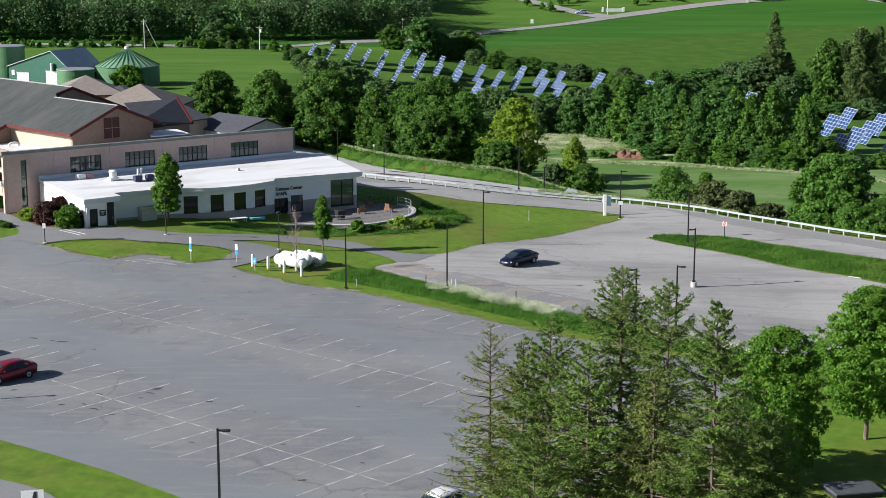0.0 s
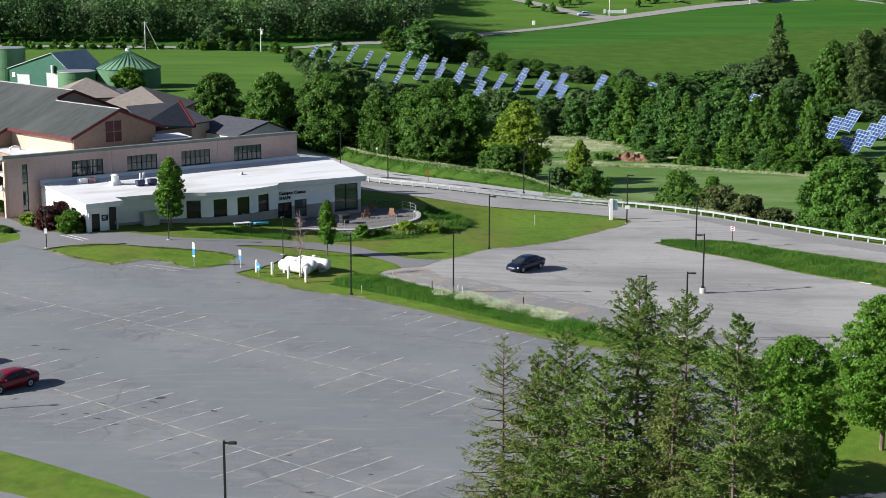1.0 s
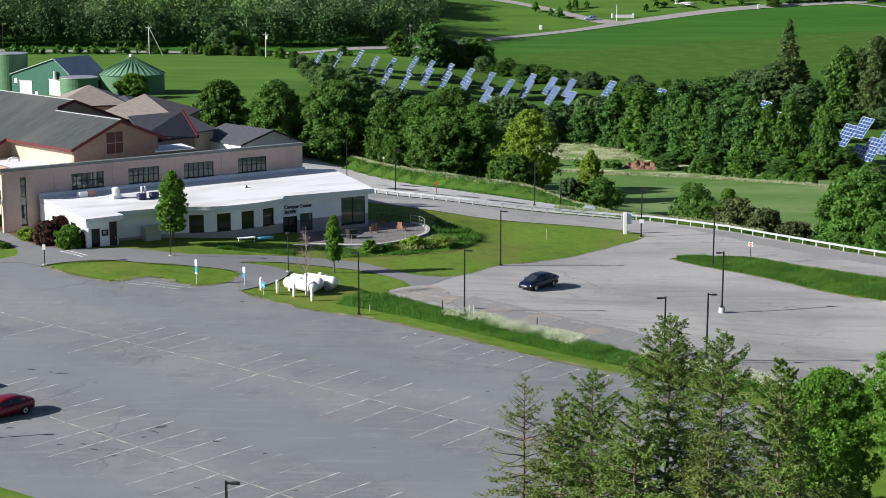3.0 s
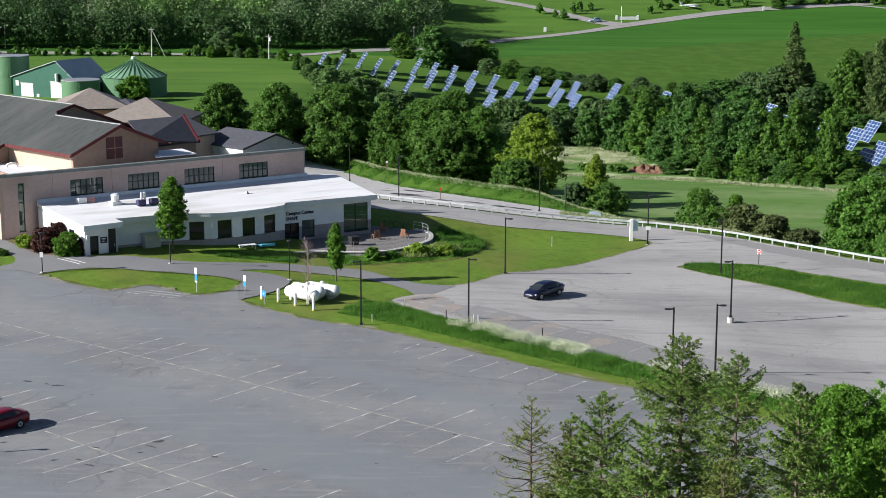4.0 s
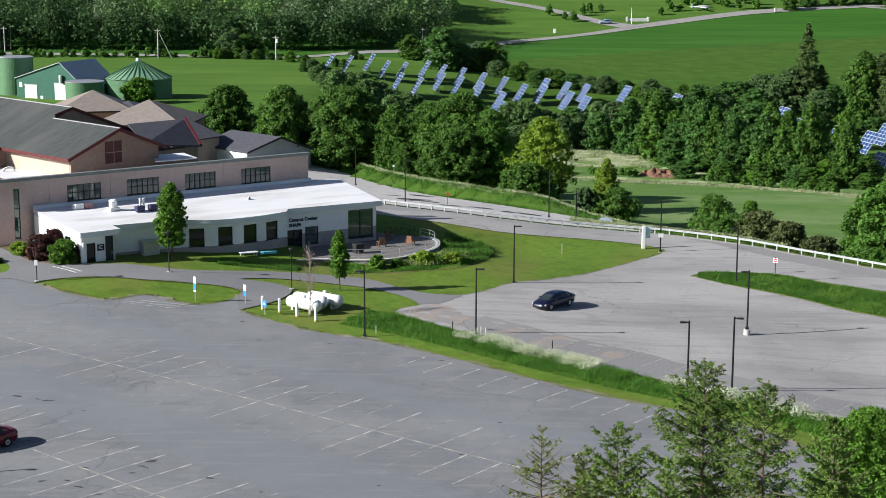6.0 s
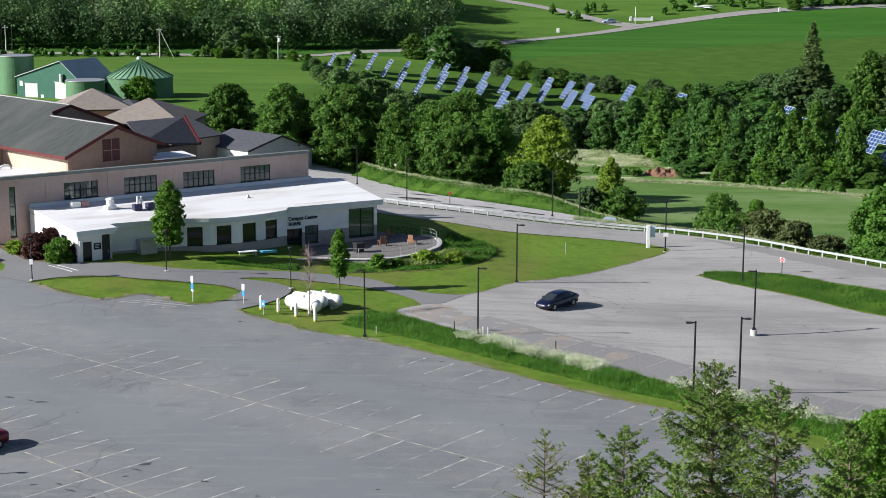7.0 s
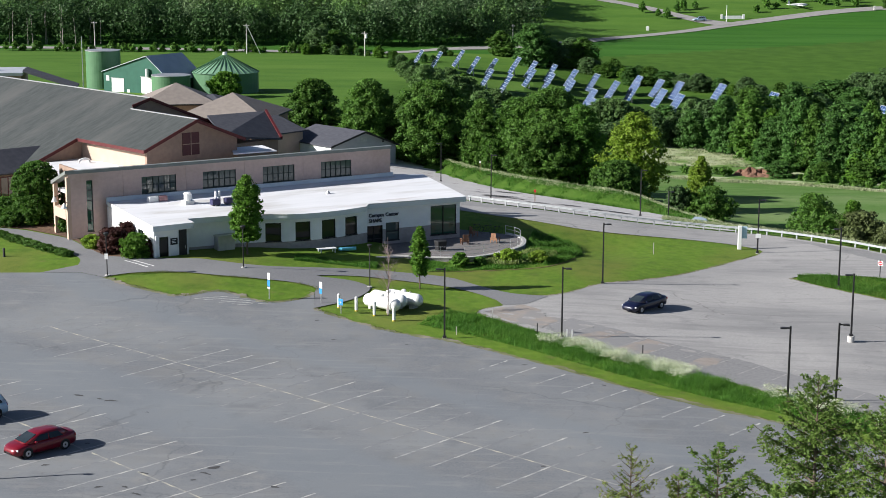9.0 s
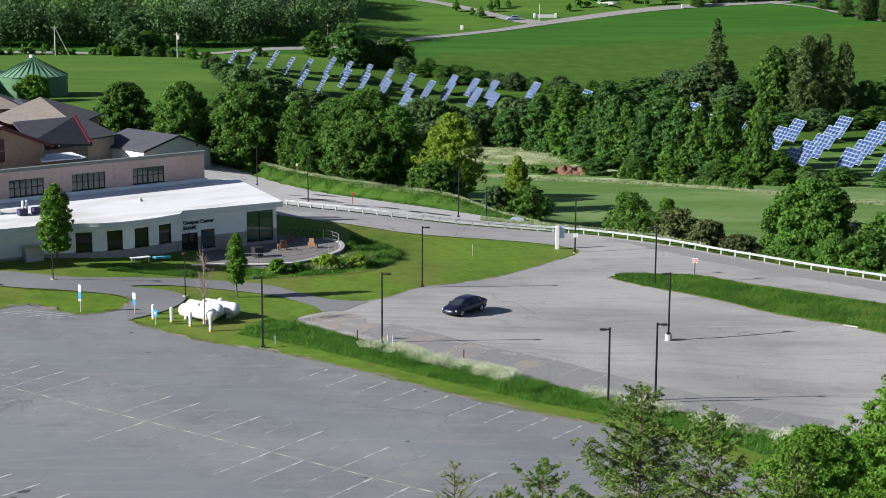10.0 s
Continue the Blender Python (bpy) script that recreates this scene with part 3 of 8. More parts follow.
def sheet(name, poly, lift, material, label, category, step=3.0, kind="structure"):
    """A paved or planted sheet of that outline, laid on the ground."""
    lo, hi = np.min(poly, axis=0), np.max(poly, axis=0)
    inner = [Vector((x, y)) for x in np.arange(lo[0] + step / 2, hi[0], step) for y in np.arange(lo[1] + step / 2, hi[1], step)]
    rim = [Vector(p) for p in poly]
    vs, _, fs, _, _, _ = geometry.delaunay_2d_cdt(rim + inner, [], [list(range(len(rim)))], 1, 1e-4)
    me = bpy.data.meshes.new(name)
    me.from_pydata([(p.x, p.y, G(p.x, p.y) + lift) for p in vs], [], [f if (vs[f[1]] - vs[f[0]]).cross(vs[f[2]] - vs[f[0]]) > 0 else f[::-1] for f in fs])
    me.materials.append(material)
    return tagged(new(name, me), label, category, kind=kind)


def smooth_line(pts, n=6):
    """A smooth line through a few points."""
    p = np.array([pts[0], *pts, pts[-1]], float)
    out = []
    for i in range(1, len(p) - 2):
        for t in np.arange(n) / n:
            out.append(tuple(0.5 * (2 * p[i] + (p[i + 1] - p[i - 1]) * t + (2 * p[i - 1] - 5 * p[i] + 4 * p[i + 1] - p[i + 2]) * t**2 + (3 * p[i] - p[i - 1] - 3 * p[i + 1] + p[i + 2]) * t**3)))
    return out + [tuple(p[-1])]


STRIP_LOW = [(-19.8, 158.3), (-16, 154.8), (-11.9, 151.5), (-7, 148.7), (1, 141.8), (9.1, 134.9), (15.7, 130.4), (22, 124), (26, 113)]
STRIP_UP = [(-3.5, 162.2), (-5.7, 159.2), (-0.7, 153), (1.1, 150.8), (5.5, 146.9), (9.7, 142.9), (13.7, 140.6), (18.1, 136.7), (21.8, 133.9), (25.3, 130.9), (28.7, 128.9), (35.2, 129.3), (42.6, 129.2)]
ISLAND_A_LOW = [(-39.8, 164.5), (-36, 161.8), (-32.1, 160), (-28.9, 161.7), (-26.7, 160.8), (-24, 159.5), (-21.4, 160.9), (-20.4, 163.2)]
ISLAND_A_TOP = [(-20.4, 163.2), (-20.6, 164.8), (-22.4, 165.8), (-26.1, 166.1), (-29.8, 166.2), (-33.5, 166.6), (-37.6, 165.9), (-39.8, 164.5)]
ISLAND_B_LOW = [(64, 141), (44.7, 157), (41.6, 159.6), (36.8, 163.9), (32.5, 170), (28.2, 174.6), (25.5, 177.8), (24.2, 180)]
ISLAND_B_TOP = [(24.2, 180), (26.4, 181.6), (29.3, 181.6), (33.4, 180.7), (37.2, 176.8), (42.8, 172.1), (66, 152)]
LAWN_C_LOW = [(-3.6, 167.2), (-0.3, 166.3), (2.4, 168.4), (5.6, 173), (11.3, 177.4), (17.9, 185.4), (22.6, 192.3)]
LAWN_C_TOP = [(22.6, 192.3), (23.3, 195), (20.6, 198.4), (16.2, 200), (9.6, 200.6), (3, 201.3), (-4.2, 203.6), (-8.6, 206.2), (-20, 214), (-32, 224)]

lot_a = sheet("road", [(-80, 162), (-51, 165.3), (-42.3, 165.8)] + smooth_line(ISLAND_A_LOW, 4) + smooth_line(STRIP_LOW, 4) + [(14, 98), (6, 86), (-2, 80), (-15.1, 93.9), (-20.1, 98.5), (-24.4, 101.9), (-28.9, 105.2), (-46, 117), (-80, 140)],
              0.05, ASPHALT_A, "worn grey asphalt parking lot with faded stall lines", "parking lot")
path = sheet("pavement", [(-80, 190), (-56.7, 184.4), (-52.8, 183.2), (-47.5, 180), (-44.2, 175.5), (-41.6, 172), (-38, 171.3), (-32.5, 171.8)] + smooth_line([(-28, 170.8), (-25.3, 170.9), (-20.2, 172.7), (-16, 173.8), (-9.5, 173.4), (-6.1, 170.2), (-2.9, 167.1), (0.5, 166.3)], 4)
             + [(-1.5, 162.8), (-3.5, 162.2)] + smooth_line([(-4.2, 164.2), (-6.5, 167.2), (-9.7, 169.4), (-14.6, 170.4), (-17.8, 170.3), (-21, 168.9), (-17.6, 168.4), (-15.7, 166.2), (-16.8, 161.9), (-19.8, 158.3)], 4)
             + smooth_line(ISLAND_A_TOP, 4)[1:] + [(-42.3, 165.8), (-46, 165.5)] + smooth_line([(-43.2, 168.2), (-44.2, 171.5), (-50, 178), (-56, 181.3), (-80, 186)], 4),
             0.07, ASPHALT_PATH, "grey asphalt footpath curving across the lawn", "path")
lot_b = sheet("road", smooth_line(STRIP_UP, 4) + [(54, 129.5), (64, 136)] + smooth_line(ISLAND_B_LOW, 4) + [(25.2, 184.5), (24.4, 190), (22.6, 192.3)] + list(reversed(smooth_line(LAWN_C_LOW, 4))),
              0.05, ASPHALT_B, "pale old asphalt parking lot, mostly empty", "parking lot")
road = sheet("road", smooth_line(RAIL, 4) + list(reversed(smooth_line(ISLAND_B_TOP, 4))) + [(23.4, 186)] + smooth_line(LAWN_C_TOP, 4), 0.06, ASPHALT_B, "grey asphalt campus road behind the lawn", "road")
upper_road = sheet("road", smooth_line(UPPER_FAR, 4) + list(reversed([(x, y + 1.6) for x, y in smooth_line(RAIL[:7], 4)])) + [(-26, 240), (-34, 268), (-46, 318)], 0.05, ASPHALT_PALE, "pale cracked asphalt road falling behind the buildings", "road")
far_road = sheet("road", smooth_line([(-400, 566), (-150, 561), (-102, 557.5), (-56, 551.5), (-33, 563.5), (1, 579), (21.8, 614), (43.8, 635), (69.9, 661), (91, 675), (119.5, 691.5), (145, 701), (170, 708), (200, 716), (420, 770)], 4)
                 + list(reversed(smooth_line([(-400, 573), (-150, 568), (-102, 564.5), (-56, 559), (-35, 570.5), (-2, 588), (18, 620), (41, 641), (68, 667.5), (88.5, 681.5), (117.5, 698.5), (143.5, 708), (169, 715), (199, 723), (418, 778)], 4))), 0.15, GRAVEL, "pale country road crossing the fields", "road", 8.0)
sheet("road", smooth_line([(-40, 105.5), (-31, 99.5), (-27.0, 97.4), (-24.6, 95.9), (-22.4, 93.6), (-20, 89)], 4) + [(-24, 87), (-30, 92), (-42, 101)], 0.05, ASPHALT_PATH, "dark asphalt drive behind the grass verge", "road")
hill_road = sheet("road", smooth_line([(68, 665), (60, 672), (53, 681), (46.5, 690), (41, 697), (34, 705), (28, 711), (10, 728)], 4) + list(reversed(smooth_line([(77, 670), (65, 677), (57.5, 685), (50.5, 694), (44.5, 701.5), (37, 709.5), (31, 716), (13, 734)], 4))), 0.2, GRAVEL, "pale side road climbing the hill", "road", 8.0)
sheet("road", smooth_line([(168, 711), (181, 705), (189, 698.5), (196, 688.5), (202, 679.5), (211, 671), (226, 660)], 4) + list(reversed(smooth_line([(169, 713), (182, 707.5), (190.5, 700.5), (197.5, 690.5), (203.5, 681.5), (212.5, 673), (227, 662)], 4))), 0.2, GRAVEL, "narrow pale farm track along the field's edge", "road", 8.0)
sheet("ground", smooth_line([(22, 396), (29.8, 400), (33, 395), (36.7, 387.5), (41, 383), (44.5, 377), (45, 371), (39, 365.5), (34, 365.5), (29, 368), (24, 372), (20, 384)], 3), 0.12, HAY, "whitish patch of seeding meadow grass", "meadow")
DITCH = smooth_line([(8, 354), (24.5, 350), (36.5, 346), (43, 344), (52, 340.5), (61, 331), (66, 318), (68.5, 306), (72, 296), (80, 285), (90, 277), (102, 268)], 4)
sheet("ground", DITCH + [(x + 1.4, y + 3.4) for x, y in reversed(DITCH)], 0.12, HAY, "whitish strip of grass along the meadow ditch", "meadow")
sheet("ground", smooth_line([(44, 364), (50, 356.5), (55, 352), (60, 347.5), (64, 342), (68, 334)], 3) + list(reversed(smooth_line([(46, 366.5), (52, 359), (56.5, 354.5), (61.5, 350), (65.5, 344), (70, 336)], 3))), 0.12, HAY, "pale grassy track at the foot of the tree belt", "meadow")


def ragged(poly, seed, rough=0.25, step=0.6):
    """The outline of a worn patch: straight sides with small uneven bites."""
    rng = np.random.default_rng(seed)
    out = []
    for a, b in zip(poly, poly[1:] + poly[:1]):
        k = max(1, int(math.dist(a, b) / step))
        out += [(a[0] + (b[0] - a[0]) * f / k + rng.uniform(-rough, rough), a[1] + (b[1] - a[1]) * f / k + rng.uniform(-rough, rough)) for f in range(k)]
    return out


BAND_LOW = [(22.0, 134.6), (18.3, 137.4), (13.9, 141.2), (9.9, 143.6), (5.8, 147.6), (2.2, 151.0), (0.2, 153.8)]
stall_band = sheet("pavement", ragged([(0.6, 156.6), (2.5, 158.0), (5.4, 155.6), (8.4, 152.9), (13.2, 149.2), (15.8, 147.4), (20.6, 142.2), (27.1, 136.0), (33.4, 132.8), (31.3, 129.8), (28.6, 129.8), (25.4, 131.4)] + BAND_LOW, 61, 0.1), 0.06, ASPHALT_BAND, "darker grey asphalt band with faded parking lines", "parking lot", 1.5)
stall_patches = [sheet("pavement", ragged([(-5.2, 159.6), (-3.4, 161.6), (-1.7, 162.6), (-0.4, 160.7), (0.3, 158.2), (1.9, 157.4), (0.6, 155.9), (-0.3, 154.2), (-2.9, 156.6)], 62, 0.22), 0.066, ASPHALT_PATCH, "brownish worn asphalt at the end of the pale lot", "parking lot", 1.5)]
for i, quad in enumerate(([(2.9, 152.2), (5.7, 154.9), (7.0, 153.9), (4.3, 150.9)], [(5.9, 148.9), (8.5, 152.3), (10.4, 150.8), (8.0, 147.2)], [(11.0, 145.0), (12.8, 148.2), (14.2, 147.2), (12.6, 144.2)])):
    stall_patches.append(sheet("pavement", ragged(quad, 63 + i, 0.16, 0.5), 0.068, ASPHALT_PATCH, "brownish worn asphalt of one parking stall", "parking lot", 1.5))
sheet("ground", smooth_line([(-56, 184.6), (-50, 186.5), (-44, 181), (-40.6, 176.2), (-38.2, 173.4), (-38, 171.6), (-41.8, 172.2), (-44.4, 175.9), (-47.7, 180.3), (-52.8, 183.6)], 3), 0.06, MULCH, "brown mulch planting bed beside the wall", "planting bed")

sheet("pavement", ragged([(66, 157.0), (46, 176.2), (40.5, 181.8), (36, 187.2), (32.6, 193.4), (29.8, 198.4), (26.4, 203.2), (29.3, 201.4), (33.7, 196.8), (37.1, 191.7), (41.8, 185.8), (45.5, 181.6), (66, 162.4)], 70, 0.25), 0.07, ASPHALT_BAND, "darker grey asphalt beside the guard rail", "road")


def verge(line, seed, wide=0.45):
    """A ragged worn edge between grass and asphalt."""
    rng = np.random.default_rng(seed)
    p = np.array(smooth_line(line, 24))
    d = np.gradient(p, axis=0)
    n = np.stack([-d[:, 1], d[:, 0]], 1) / (np.hypot(d[:, 0], d[:, 1])[:, None] + 1e-9)
    k = len(p)
    rag = lambda: np.abs(np.convolve(rng.normal(size=k + 4), np.ones(5) / 2.2, "valid"))
    a, b = p + n * (0.04 + wide * rag())[:, None], p - n * (0.04 + wide * 0.7 * rag())[:, None]
    m = M()
    m.add([(x, y, G(x, y) + 0.058) for q in (a, b) for x, y in q], [(i, i + 1, k + i + 1, k + i) for i in range(k - 1)])
    return tagged(part("ground", m, DIRT), "sandy worn verge between grass and asphalt", "verge", kind="structure")


for i, line in enumerate((STRIP_LOW, ISLAND_A_LOW, STRIP_UP[1:], LAWN_C_LOW, ISLAND_B_LOW[1:])):
    verge(line, 40 + i, 0.26 if i < 2 else 0.12)


# ---- painted lines and patches on the lots ----
def streak(ob_name, x, y, ang, length, width, material, parent, on, wear, rng):
    """A painted line that follows the asphalt sheets it lies on, with worn edges and gaps."""
    k = int(length / 0.22)
    d, n = Vector((math.cos(ang), math.sin(ang))), Vector((-math.sin(ang), math.cos(ang)))
    z0 = G(x, y)

    def at(f, side):
        p = d * (f - 0.5) * length + n * side
        hits = [h[0].z for h in (t.ray_cast(Vector((x + p.x, y + p.y, z0 + 4)), Vector((0, 0, -1))) for t in on) if h[0]]
        return p.x, p.y, max(hits, default=z0 + 0.05) - z0 + 0.005

    m = M()
    worn = 0.0
    ends = [(rng.uniform(0.3, 0.56) * width, rng.uniform(0.3, 0.56) * width) for _ in range(k + 1)]
    for i in range(k):
        worn = 0.6 * worn + 0.4 * rng.uniform()
        if worn < wear:
            continue
        (a, b), (c, e) = ends[i], ends[i + 1]
        m.add([at(i / k, -a), at((i + 1) / k, -c), at((i + 1) / k, e), at(i / k, b)], [(0, 1, 2, 3)])
    if m.v:
        ob = new(ob_name, m.mesh(ob_name, material))
        ob.parent = parent
        ob.matrix_basis = Matrix.Translation((x, y, z0))


def surface(ob):
    return BVHTree.FromPolygons([v.co for v in ob.data.vertices], [tuple(p.vertices) for p in ob.data.polygons])


def lay(ob_name, me, x, y, ang, lift, parent):
    """Lays a flat piece on the sloping ground."""
    e = 1.5
    nx, ny = (G(x - e, y) - G(x + e, y)) / (2 * e), (G(x, y - e) - G(x, y + e)) / (2 * e)
    up = Vector((nx, ny, 1)).normalized()
    ax = Vector((math.cos(ang), math.sin(ang), 0))
    ax = (ax - up * ax.dot(up)).normalized()
    rot = Matrix((ax, up.cross(ax), up)).transposed().to_4x4()
    ob = new(ob_name, me)
    ob.parent = parent
    ob.matrix_basis = Matrix.Translation((x, y, G(x, y) + lift)) @ rot
    return ob


ON_A, ON_B = [surface(lot_a)], [surface(o) for o in (lot_b, stall_band, *stall_patches)]
rng = np.random.default_rng(17)
for (ox, oy), (dx, dy), lo, hi in (((-6.1, 124.1), (0.789, -0.615), -16, 6), ((-12.9, 105.5), (0.745, -0.667), -14, 6)):
    for k in range(lo, hi):
        x, y = ox + dx * 2.77 * k, oy + dy * 2.77 * k
        for side in (-2.68, 2.68):
            fresh = rng.uniform() < (0.6 if oy < 110 else 0.4)
            streak("stall_line", x - dy * side, y + dx * side, math.atan2(dx, -dy), 5.3, 0.18, PAINT_LINE if fresh else PAINT_FAINT, lot_a, ON_A, 0.08 if fresh else 0.18, rng)
        if k < hi - 1:
            streak("centre_line", x + dx * 1.385, y + dy * 1.385, math.atan2(dy, dx), 2.77, 0.17, PAINT_YELLOW, lot_a, ON_A, 0.12, rng)
for k in range(-6, 3):
    streak("stall_line", 7.9 + 1.2 + 0.789 * 2.77 * k, 129.8 + 1.68 - 0.615 * 2.77 * k, math.atan2(0.8, 0.6), 4.2, 0.18, PAINT_LINE, lot_a, ON_A, 0.25, rng)
for k in range(-1, 9):
    streak("stall_line", 2.9 + 2.2 * k, 153.9 - 1.5 * k, radians(55), 4.8, 0.15, PAINT_B, lot_b, ON_B, 0.36, rng)
for x, y in ((22.6, 137.4), (24.7, 135.6), (26.8, 134.0), (28.9, 132.8), (31.0, 131.6)):
    streak("stall_line", x, y, radians(58), 3.6, 0.15, PAINT_B, lot_b, ON_B, 0.36, rng)
for k in range(6):
    streak("hatch_line", -28.9 + 0.75 * k, 159.9 - 0.25 * k, radians(20), 3.2, 0.12, PAINT_LINE, lot_a, ON_A, 0.25, rng)
ON_PATH = [surface(path)]
for k in range(2):
    streak("crossing_line", -37.9 + 0.45 * k, 169.0 + 0.4 * k, radians(-40), 3.6, 0.18, PAINT_FRESH, path, ON_PATH, 0.0, rng)
for i, (x, y, r) in enumerate(((3.6, 155.6, 0.75), (7.6, 152.4, 0.7), (11.6, 149.4, 0.7), (5.5, 153.9, 0.5), (9.7, 150.7, 0.5), (-1.2, 157.5, 0.7), (-3.0, 158.8, 0.6), (-0.2, 159.6, 0.5))):
    blob = ragged([(r * math.cos(a), 0.6 * r * math.sin(a)) for a in np.arange(0, 6.28, 0.9)], 80 + i, 0.16 * r, 0.2)
    lay("worn_patch", M().add([(a, b, 0) for a, b in blob], [tuple(range(len(blob)))]).mesh("worn_patch", ASPHALT_WORN), x, y, radians(-35), 0.072, lot_b)
rng = np.random.default_rng(3)
for lot, spots in ((lot_a, ((-20.3, 117.4, 1.5), (-16.1, 114.1, 1.0), (-19, 154.7, 1.0), (-16.9, 148.8, 0.8), (-22.5, 111, 0.9), (-25, 113.5, 0.8), (0, 119, 0.8), (-1.4, 142.3, 0.8), (-8, 97, 1.0), (2.8, 126, 0.7), (-33, 132, 1.2), (-24.5, 116, 1.1), (-12.5, 111.5, 0.6), (-9.8, 104.2, 0.7), (-5.2, 112.8, 0.6), (-4.4, 100.3, 0.7), (3.2, 108.9, 0.6), (-29.5, 121.5, 0.7), (7.6, 116.2, 0.7), (-18.2, 107.6, 0.6), (-10.8, 147.6, 0.7), (4.4, 137.5, 0.8), (-20.7, 116.2, 1.3), (-21.2, 115.0, 0.7), (-24.1, 112.3, 1.2), (-16.0, 104.7, 1.0), (-26.6, 113.4, 1.0), (-31.0, 117.1, 0.9), (-30.4, 130.9, 1.6), (-31.3, 131.3, 0.8), (-27.3, 128.4, 0.7))),
                   (lot_b, ((16.3, 175.6, 0.7), (12, 149, 1.6), (14, 147, 1.0))), (upper_road, ((-4.3, 249.0, 2.2), (3.2, 225.9, 1.7), (-5.1, 232.7, 2.0), (-3.2, 231.6, 1.4), (6.8, 222.9, 1.3), (9.3, 222.6, 1.6), (-0.6, 225.5, 1.5), (-6.1, 235.7, 2.4), (-9.0, 243.0, 1.5)))):
    for x, y, r in spots:
        k = 9
        a = np.sort(rng.uniform(0, 2 * math.pi, k))
        r = r * (0.42 if lot is not upper_road else 1.5)
        pts = [(r * rng.uniform(0.5, 1.0) * math.cos(t), 0.45 * r * rng.uniform(0.5, 1.0) * math.sin(t), 0) for t in a]
        lay("tar_patch", M().add(pts, [tuple(range(k))]).mesh("tar_patch", TAR), x, y, rng.uniform(-0.6, 0.6), 0.06 if lot is not upper_road else 0.12, lot)


# ---- the campus buildings; their frame runs along the long tan front ----
TURN = 36.5
O_X, O_Y = -40.9, 184.1


def wall_run(m, p0, p1, z0, z1, thick, holes):
    """A straight wall with openings: (along from, to, sill, head)."""
    d = Vector((p1[0] - p0[0], p1[1] - p0[1], 0))
    n = d.length
    d.normalize()
    back = Vector((-d.y, d.x, 0)) * thick

    def block(s0, s1, a, b):
        if s1 - s0 > 1e-3 and b - a > 1e-3:
            q = [Vector((p0[0], p0[1], 0)) + d * s0, Vector((p0[0], p0[1], 0)) + d * s1]
            ring = [q[0], q[1], q[1] + back, q[0] + back]
            m.loft([[(p.x, p.y, a) for p in ring], [(p.x, p.y, b) for p in ring]])

    s = 0.0
    for a, b, lo, hi in sorted(holes):
        block(s, a, z0, z1)
        block(a, b, z0, lo)
        block(a, b, hi, z1)
        s = b
    block(s, n, z0, z1)
    return m


def window_unit(parent, p0, p1, s0, s1, lo, hi, cols, rows, frame_mat=None, pane_mat=None, deep=0.16, bar=0.09, label=""):
    """A window set into a wall: a frame with glazing bars and one pane a field."""
    frame_mat, pane_mat = frame_mat or FRAME, pane_mat or GLASS
    d = Vector((p1[0] - p0[0], p1[1] - p0[1], 0)).normalized()
    back = Vector((-d.y, d.x, 0))
    at = lambda s, k, z: Vector((p0[0], p0[1], 0)) + d * s + back * k + Vector((0, 0, z))

    def blk(m, a, b, k0, k1, z0, z1):
        ring = [at(a, k0, 0), at(b, k0, 0), at(b, k1, 0), at(a, k1, 0)]
        m.loft([[(p.x, p.y, z0) for p in ring], [(p.x, p.y, z1) for p in ring]])

    f = M()
    for i in range(cols + 1):
        c = s0 + (s1 - s0) * i / cols
        w = bar if i in (0, cols) or (cols % 2 == 0 and i == cols // 2) else bar * 0.6
        a, b = max(s0, c - w / 2), min(s1, c + w / 2)
        blk(f, a if i else s0, b if i < cols else s1, deep - 0.08, deep + 0.04, lo, hi)
    for j in range(rows + 1):
        c = lo + (hi - lo) * j / rows
        blk(f, s0 + 0.01, s1 - 0.01, deep - 0.075, deep + 0.035, max(lo, c - bar / 2), min(hi, c + bar / 2))
    frame_ob = part("window_frame", f, frame_mat, parent, label)
    for i in range(cols):
        for j in range(rows):
            g = M()
            blk(g, s0 + (s1 - s0) * i / cols + 0.02, s0 + (s1 - s0) * (i + 1) / cols - 0.02, deep - 0.01, deep + 0.01, lo + (hi - lo) * j / rows + 0.02, lo + (hi - lo) * (j + 1) / rows - 0.02)
            part("pane", g, pane_mat, frame_ob)
    sill = M()
    blk(sill, s0 - 0.05, s1 + 0.05, -0.06, deep, lo - 0.08, lo)
    part("window_sill", sill, frame_mat, frame_ob)
    return frame_ob


